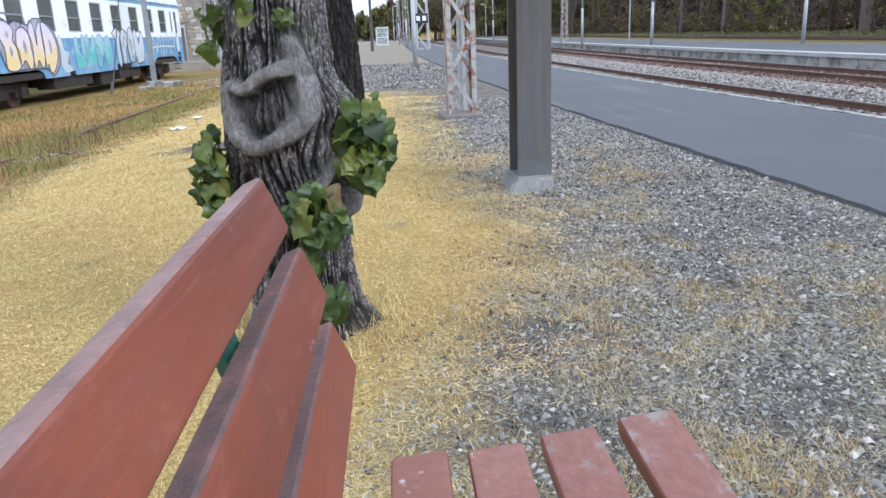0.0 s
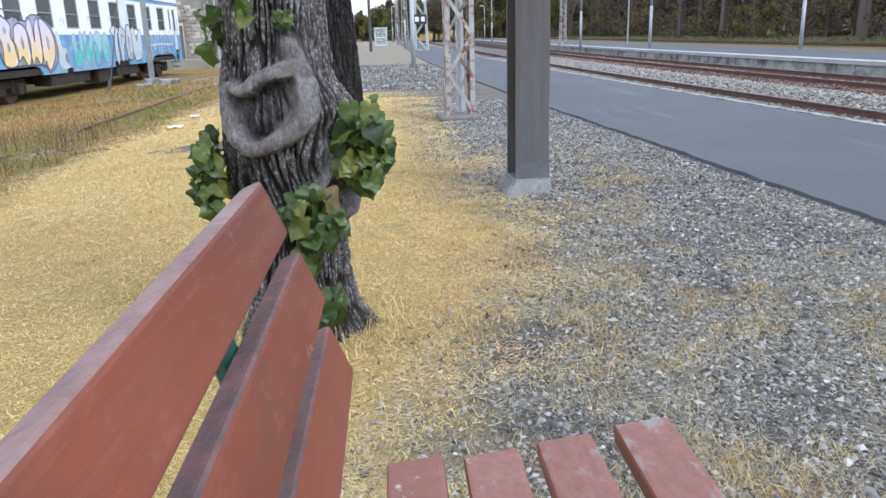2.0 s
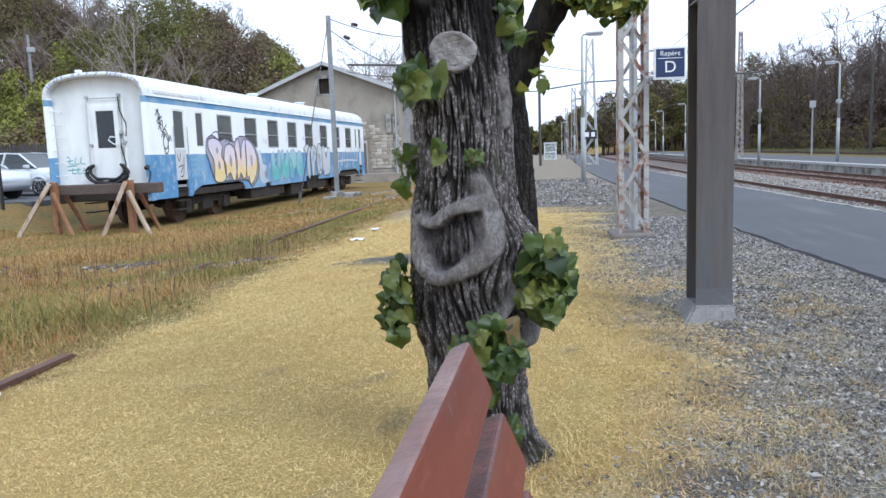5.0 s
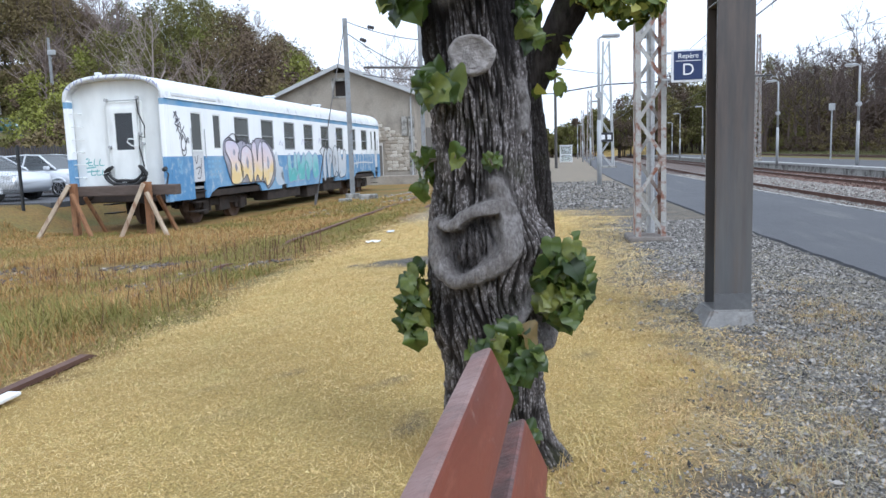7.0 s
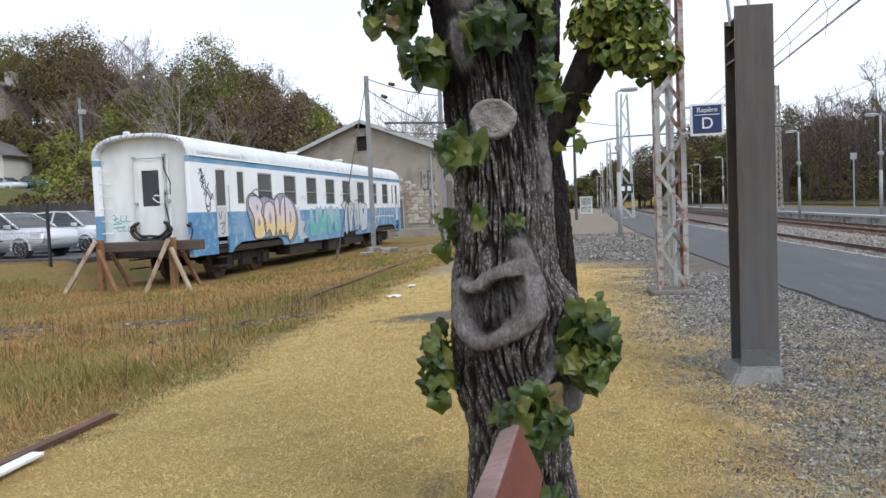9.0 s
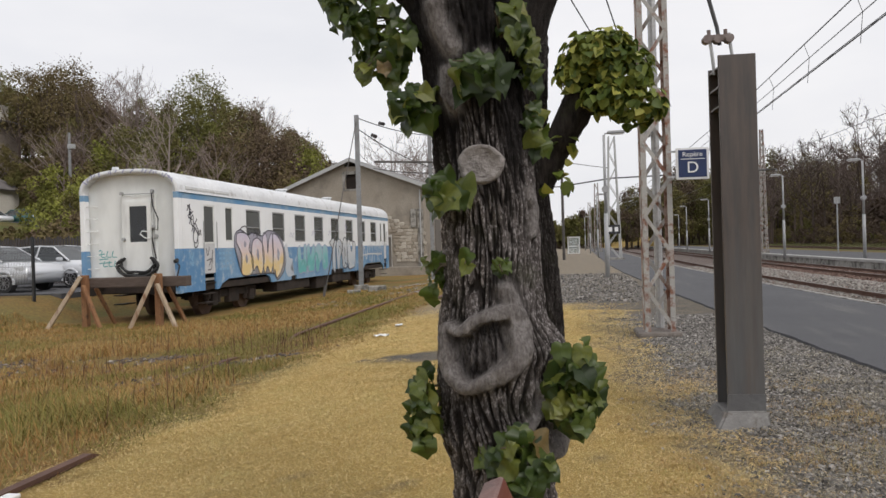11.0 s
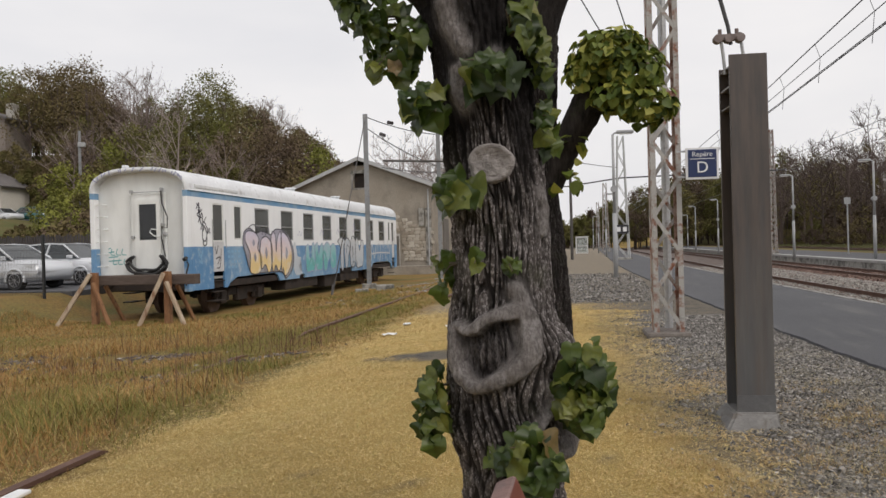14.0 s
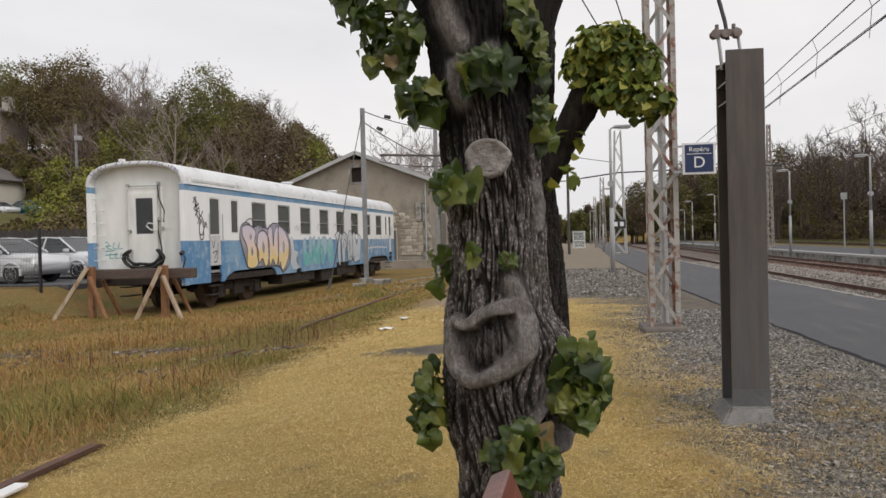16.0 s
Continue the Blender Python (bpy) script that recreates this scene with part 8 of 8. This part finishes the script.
# mown dry grass
x, y = scatter(520000, -5.0, 1.5, -1.0, 14.0, 1.75)
edge_ = grass_edge(y)
keep = (x < edge_ + 0.10 * G.normal(size=len(x)) + 0.55 * wob(x, y, 1.8, 41.0) - 0.02) & (x > -3.25 - 0.02 * (y - 4) + 0.28 * G.normal(size=len(x)) + 0.5 * wob(x, y, 1.1, 14.0))
keep &= (np.exp(-(((x + 1.75) / 0.75) ** 2 + ((y - 8.5) / 0.42) ** 2)) < 0.45 + 0.5 * wob(x, y, 2.4, 3.0) + 0.1 * G.normal(size=len(x))) & (np.hypot(x + 0.31, y - 2.9) > 0.2)
x, y = x[keep], y[keep]
far = 1 + 0.16 * np.clip(y - 2.5, 0, 12)
litter("mown_straw", x, y, G.uniform(0.012, 0.038, len(x)) * far ** 0.5, G.uniform(0.0012, 0.0026, len(x)) * far, 0.25, STRAW, "flat dry straw of the mown grass", "grass")
x, y = scatter(70000, -5.2, 1.6, -1.0, 15.5, 1.5)
edge_ = grass_edge(y)
keep = (x < edge_ + G.normal(0, 0.22, len(x))) & (x > -3.25 - 0.02 * (y - 4) + 0.28 * G.normal(size=len(x)) + 0.5 * wob(x, y, 1.1, 14.0))
ptch = np.exp(-(((x + 1.75) / 0.75) ** 2 + ((y - 8.5) / 0.42) ** 2)) < 0.45 + 0.5 * wob(x, y, 2.4, 3.0)
keep &= ptch & (np.hypot(x + 0.31, y - 2.9) > 0.2)
x, y = x[keep], y[keep]
far = 1 + 0.10 * np.clip(y - 3, 0, 12)
blades("mown_grass", x, y, G.uniform(0.018, 0.048, len(x)) * far ** 0.5, G.uniform(0.0016, 0.0034, len(x)) * far, 0.95, STRAW, "short dry yellow mown grass", "grass")
# scorched amber straw between the tree and the steel post
x, y = scatter(36000, -0.1, 1.7, 2.1, 7.5, 1.0)
keep = (np.abs(x - 0.32 - 0.15 * (y - 2)) < 0.35 + 0.25 * G.normal(size=len(x))) & (np.hypot(x + 0.31, y - 2.9) > 0.24) & (wob(x, y, 1.3, 17.0) > -0.05 + 0.1 * G.normal(size=len(x)))
x, y = x[keep], y[keep]
AMBER = random_mat("amber_straw", [(0.0, (0.48, 0.30, 0.12)), (0.5, (0.66, 0.45, 0.20)), (1.0, (0.76, 0.57, 0.32))], 0.8, "island", 0.1)
litter("amber_straw", x, y, G.uniform(0.02, 0.06, len(x)), G.uniform(0.0014, 0.003, len(x)), 0.25, AMBER, "amber dry straw between the tree and the post", "grass")
# dry wisps lying on the gravel
x, y = scatter(170000, -0.3, 3.0, 0.4, 9.0, 1.4)
clump = wob(x, y, 1.6, 2.0)
keep = (clump + 0.25 * G.normal(size=len(x)) > -0.20 + 0.16 * np.clip(x - 0.8, 0, 3)) & (x > grass_edge(y) - 0.3)
x, y = x[keep], y[keep]
litter("dry_wisps", x, y, G.uniform(0.02, 0.07, len(x)), G.uniform(0.0007, 0.0016, len(x)), 0.22, PALE_STRAW, "thin dry grass wisps on the gravel", "grass")
# small standing tufts on the gravel's edge
cx_, cy_ = scatter(760, -0.6, 2.3, 0.9, 7.0, 1.3)
kk = (cx_ > grass_edge(cy_) - 0.55) & (wob(cx_, cy_, 1.4, 23.0) > -0.16 + 0.34 * np.clip(cx_ - 0.6, 0, 3)) & (np.hypot(cx_ + 0.31, cy_ - 2.9) > 0.3)
cx_, cy_ = cx_[kk], cy_[kk]
per = 110
rad_ = np.repeat(G.uniform(0.04, 0.13, len(cx_)), per)
x, y = np.repeat(cx_, per) + rad_ * G.normal(size=per * len(cx_)) * 0.6, np.repeat(cy_, per) + rad_ * G.normal(size=per * len(cx_)) * 0.6
TUFT = random_mat("tuft_blade", [(0.0, (0.30, 0.17, 0.07)), (0.35, (0.48, 0.32, 0.14)), (0.75, (0.62, 0.50, 0.28)), (0.9, (0.36, 0.36, 0.12)), (1.0, (0.22, 0.13, 0.06))], 0.85, "island", 0.12)
blades("dry_tufts", x, y, G.uniform(0.02, 0.07, len(x)), G.uniform(0.0009, 0.0019, len(x)), 0.85, TUFT, "small tan tufts of dry grass among the gravel", "grass")
# dead dock stalks standing in the weeds
x, y = scatter(3000, -11.5, -3.7, 4.5, 13.0)
keep = (wob(x, y, 0.9, 31.0) > 0.16)
x, y = x[keep], y[keep]
blades("dead_stalks", x, y, G.uniform(0.20, 0.52, len(x)), G.uniform(0.004, 0.010, len(x)), 0.28, random_mat("dead_stalk", [(0.0, (0.09, 0.045, 0.03)), (1.0, (0.19, 0.10, 0.06))], 0.9), "dark red-brown dead stalks", "weeds")
# longer tufts round the tree foot
x, y = scatter(3000, -0.75, 0.28, 2.45, 3.5)
rr = np.hypot(x + 0.3, y - 2.9)
keep = (rr > 0.2) & (rr < 0.36 + 0.1 * G.normal(size=len(x)))
x, y = x[keep], y[keep]
blades("tree_foot_grass", x, y, G.uniform(0.04, 0.11, len(x)), G.uniform(0.0015, 0.003, len(x)), 0.85, STRAW, "longer dry grass round the foot of the tree", "grass")
# rough weeds on the left
x, y = scatter(330000, -14.6, -2.2, 1.0, 30.0, 1.45)
bx = -3.45 - 0.012 * y
edge_n = wob(x, y, 0.5, 9.0)
keep = (x < bx + 0.22 + 0.5 * edge_n + 0.12 * G.normal(size=len(x)))
keep &= ~((np.abs(x - bx) < 0.14) & (y < 5.0))
keep &= ~((y > 17.5) & (x < -9.9))
x, y, bx = x[keep], y[keep], bx[keep]
hgt = (0.05 + 0.095 * np.clip(wob(x, y, 0.35, 4.0) + 0.4, 0, 1.2)) * np.clip(0.35 + 0.5 * (bx + 0.4 - x), 0.2, 1.2)

def bump_at(cx, cy, rx, ry):
    return np.exp(-(((x - cx) / rx) ** 2 + ((y - cy) / ry) ** 2))


hgt = hgt * (1 + 0.9 * bump_at(-5.3, 6.2, 1.5, 1.5) + 0.5 * bump_at(-4.2, 7.6, 0.7, 1.2))
green_ = 1.1 * bump_at(-4.4, 13.0, 0.9, 4.0) + 0.9 * bump_at(-5.6, 12.5, 0.9, 1.5) + 0.1 * bump_at(-5.0, 5.6, 1.2, 1.0) - 1.0 * bump_at(-7.5, 15.8, 2.2, 1.3) - 0.9 * bump_at(-7.8, 12.0, 1.6, 1.0)
mix_ = 0.9 * wob(x, y, 0.55, 6.0) + green_ - 0.12 + 0.30 * G.normal(size=len(x))
bare = 0.55 * wob(x, y, 0.9, 12.0) + 0.8 * (bump_at(-7.0, 11.3, 0.8, 0.35) + bump_at(-5.5, 8.8, 0.5, 0.25) + bump_at(-4.6, 9.7, 0.8, 0.35) + bump_at(-9.6, 10.6, 1.7, 1.0)) + 0.12 * G.normal(size=len(x)) > 0.42
for sel, name_, m_, lab in ((mix_ > 0, "green_weeds", WEED_GREEN, "patchy dull green weeds over the old siding"), (mix_ <= 0, "dry_weeds", WEEDS, "rough rusty-brown dry weeds over the old siding")):
    sel = sel & ~bare
    blades(name_, x[sel], y[sel], hgt[sel] * G.uniform(0.6, 1.5, sel.sum()), G.uniform(0.0022, 0.0055, sel.sum()) * (1 + 0.07 * y[sel]), 0.85, m_, lab, "weeds")
x, y = scatter(26000, 25.2, 33, 12, 120, 1.4)
VERGE = random_mat("verge_blade", [(0.0, (0.11, 0.10, 0.05)), (0.5, (0.16, 0.16, 0.07)), (0.8, (0.13, 0.14, 0.055)), (1.0, (0.26, 0.22, 0.12))], 0.85, "island", 0.15)
blades("verge_grass", x + bend(y), y, G.uniform(0.1, 0.38, len(x)), G.uniform(0.02, 0.045, len(x)), 0.6, VERGE, "rough grass verge beside the wood", "grass")

# stones
ICO = bmesh.new()
bmesh.ops.create_icosphere(ICO, subdivisions=1, radius=1.0)
ICO_V = np.array([v_.co[:] for v_ in ICO.verts])
ICO_F = np.array([[v_.index for v_ in f_.verts] for f_ in ICO.faces])
ICO.free()


OCT_V = np.array([(1, 0, 0), (0, 1, 0), (-1, 0, 0), (0, -1, 0), (0, 0, 1), (0, 0, -1)], float)
OCT_F = np.array([(0, 1, 4), (1, 2, 4), (2, 3, 4), (3, 0, 4), (1, 0, 5), (2, 1, 5), (3, 2, 5), (0, 3, 5)])


def stones(name, x, y, z, size, material, label, category, chips=False):
    n = len(x)
    TV, TF = (OCT_V, OCT_F) if chips else (ICO_V, ICO_F)
    k_ = len(TV)
    sc = size[:, None] * G.uniform(0.6, 1.35, (n, 3)) * np.array([1, 1, 0.7])
    a = G.uniform(0, 2 * math.pi, n)
    t_ = (TV[None] * (1 + G.uniform(-0.3, 0.3, (n, k_, 1))) + chips * G.uniform(-0.35, 0.35, (n, k_, 3))) * sc[:, None]
    tl = G.uniform(-0.6, 0.6, n)
    zz = t_[..., 2] * np.cos(tl)[:, None] + t_[..., 0] * np.sin(tl)[:, None]
    xx = t_[..., 0] * np.cos(tl)[:, None] - t_[..., 2] * np.sin(tl)[:, None]
    X_ = xx * np.cos(a)[:, None] - t_[..., 1] * np.sin(a)[:, None]
    Y_ = xx * np.sin(a)[:, None] + t_[..., 1] * np.cos(a)[:, None]
    v_ = np.stack([X_ + x[:, None], Y_ + y[:, None], zz + (z + size * 0.15)[:, None]], -1).reshape(-1, 3)
    f_ = (TF[None] + k_ * np.arange(n)[:, None, None]).reshape(-1, 3)
    return tagged(mesh_np(name, v_, f_, material), label, category, kind="stuff")


x, y = scatter(200000, -0.5, 3.1, -0.2, 13.0, 1.5)
x = x + bend(y) * smooth_step(0.5, 2.5, x)
u_ = x - bend(y)
keep = (x > grass_edge(y) + 0.25 * G.normal(size=len(x)) + 0.06) & (u_ < ASPH_IN + 0.02)
x, y = x[keep], y[keep]
far = 1 + 0.06 * np.clip(y - 2, 0, 12)
stones("gravel", x, y, surf_z(x, y), (0.0042 + 0.0105 * G.uniform(0, 1, len(x)) ** 2.6) * far, STONE, "grey crushed gravel beside the platform", "gravel", True)
x, y = scatter(220, 0.0, 2.9, 1.0, 8.0, 1.0)
keep = x > grass_edge(y) + 0.2 * G.normal(size=len(x))
x, y = x[keep], y[keep]
stones("large_gravel", x, y, surf_z(x, y), G.uniform(0.012, 0.022, len(x)), mat("large_stone", (0.12, 0.115, 0.115), (0.22, 0.21, 0.20), 0.9, 8.0, 60.0), "scattered larger grey stones", "gravel")
u_, y = scatter(13000, 11.0, P2_IN - 0.3, 8, 48, 1.2)
RUST_STONE = random_mat("rusty_ballast_stone", [(0.0, (0.085, 0.052, 0.042)), (0.6, (0.17, 0.105, 0.085)), (1.0, (0.28, 0.20, 0.17))], 0.9, "island")
stones("rusty_ballast", u_ + bend(y), y, np.full(len(y), -0.43), G.uniform(0.02, 0.045, len(y)) * (1 + 0.012 * y), RUST_STONE, "rust-brown ballast stones between the far rails", "ballast", True)
u_, y = scatter(30000, ASPH_OUT + 0.1, 11.3, 6, 48, 1.3)
stones("track_ballast", u_ + bend(y), y, np.full(len(y), -0.47) + 0.10 * np.exp(-((u_ - 10.4) / 1.2) ** 2), G.uniform(0.018, 0.04, len(y)) * (1 + 0.010 * y), BALL_STONE, "pale crushed stone ballast", "ballast")
x, y = scatter(5000, -1.6, 1.6, 16, 30, 1.2)
stones("yard_gravel", x, y, surf_z(x, y), G.uniform(0.015, 0.045, len(x)), STONE, "grey gravel spread at the platform end", "gravel", True)
x, y = scatter(700, -8.2, -5.0, 21, 31)
stones("yard_rubble", x, y, surf_z(x, y), G.uniform(0.02, 0.07, len(x)), BALL_STONE, "pale rubble round the pole foot", "rubble")
patches_ = [(-7.0, 11.3, 0.7, 0.3, 130), (-5.5, 8.8, 0.45, 0.22, 70), (-4.6, 9.7, 0.75, 0.3, 150), (-9.6, 10.6, 1.4, 0.8, 500)]
x = np.concatenate([G.normal(cx, rx * 0.7, n) for cx, cy, rx, ry, n in patches_])
y = np.concatenate([G.normal(cy, ry * 0.7, n) for cx, cy, rx, ry, n in patches_])
stones("yard_rubble", x, y, surf_z(x, y), G.uniform(0.01, 0.04, len(x)), random_mat("earthy_stone", [(0.0, (0.07, 0.055, 0.048)), (0.85, (0.17, 0.14, 0.12)), (1.0, (0.42, 0.39, 0.35))], 0.9, "island"), "grey rubble along the old rail", "rubble")

# pale plank lying by the rail, stray blocks
plank_ = thing("white_board", "short white painted board lying on the old rail", "board", (-3.24, 3.62, float(ground_z(np.array(-3.24), np.array(3.62))) + 0.0), 3)
bm = bmesh.new()
box(bm, -0.045, 0.045, -0.7, 0.24, 0.03, 0.055, 0.008)
part("board", bm, SIGN_WHITE, plank_)
for px_, py_, s in ((-7.9, 28.6, 0.22), (-8.6, 27.8, 0.16)):
    t_ = thing("concrete_block", "broken grey concrete block lying in the yard", "block", (px_, py_, float(ground_z(np.array(px_), np.array(py_)))), 20)
    bm = bmesh.new()
    box(bm, -s * 1.6, s * 1.6, -s, s, -0.05, s * 1.1, 0.03)
    part("block_body", bm, CONCRETE, t_)
for px_, py_, a_ in ((-2.95, 10.9, 15), (-2.1, 11.6, 60), (-3.0, 12.2, 100)):
    t_ = thing("paper_scrap", "crumpled white scrap of litter on the dry grass", "litter", (px_, py_, float(surf_z(px_, py_)) + 0.012), a_, "paper scraps")
    r_ = random.Random(a_)
    bm = bmesh.new()
    bmesh.ops.create_grid(bm, x_segments=5, y_segments=4, size=0.5)
    for v_ in bm.verts:
        v_.co = Vector((v_.co.x * 0.22 + r_.uniform(-0.012, 0.012), v_.co.y * 0.12 + r_.uniform(-0.012, 0.012), r_.uniform(0.0, 0.035)))
    sc_ = part("scrap", bm, SIGN_WHITE, t_)
    md = sc_.modifiers.new("thick", "SOLIDIFY")
    md.thickness = 0.003
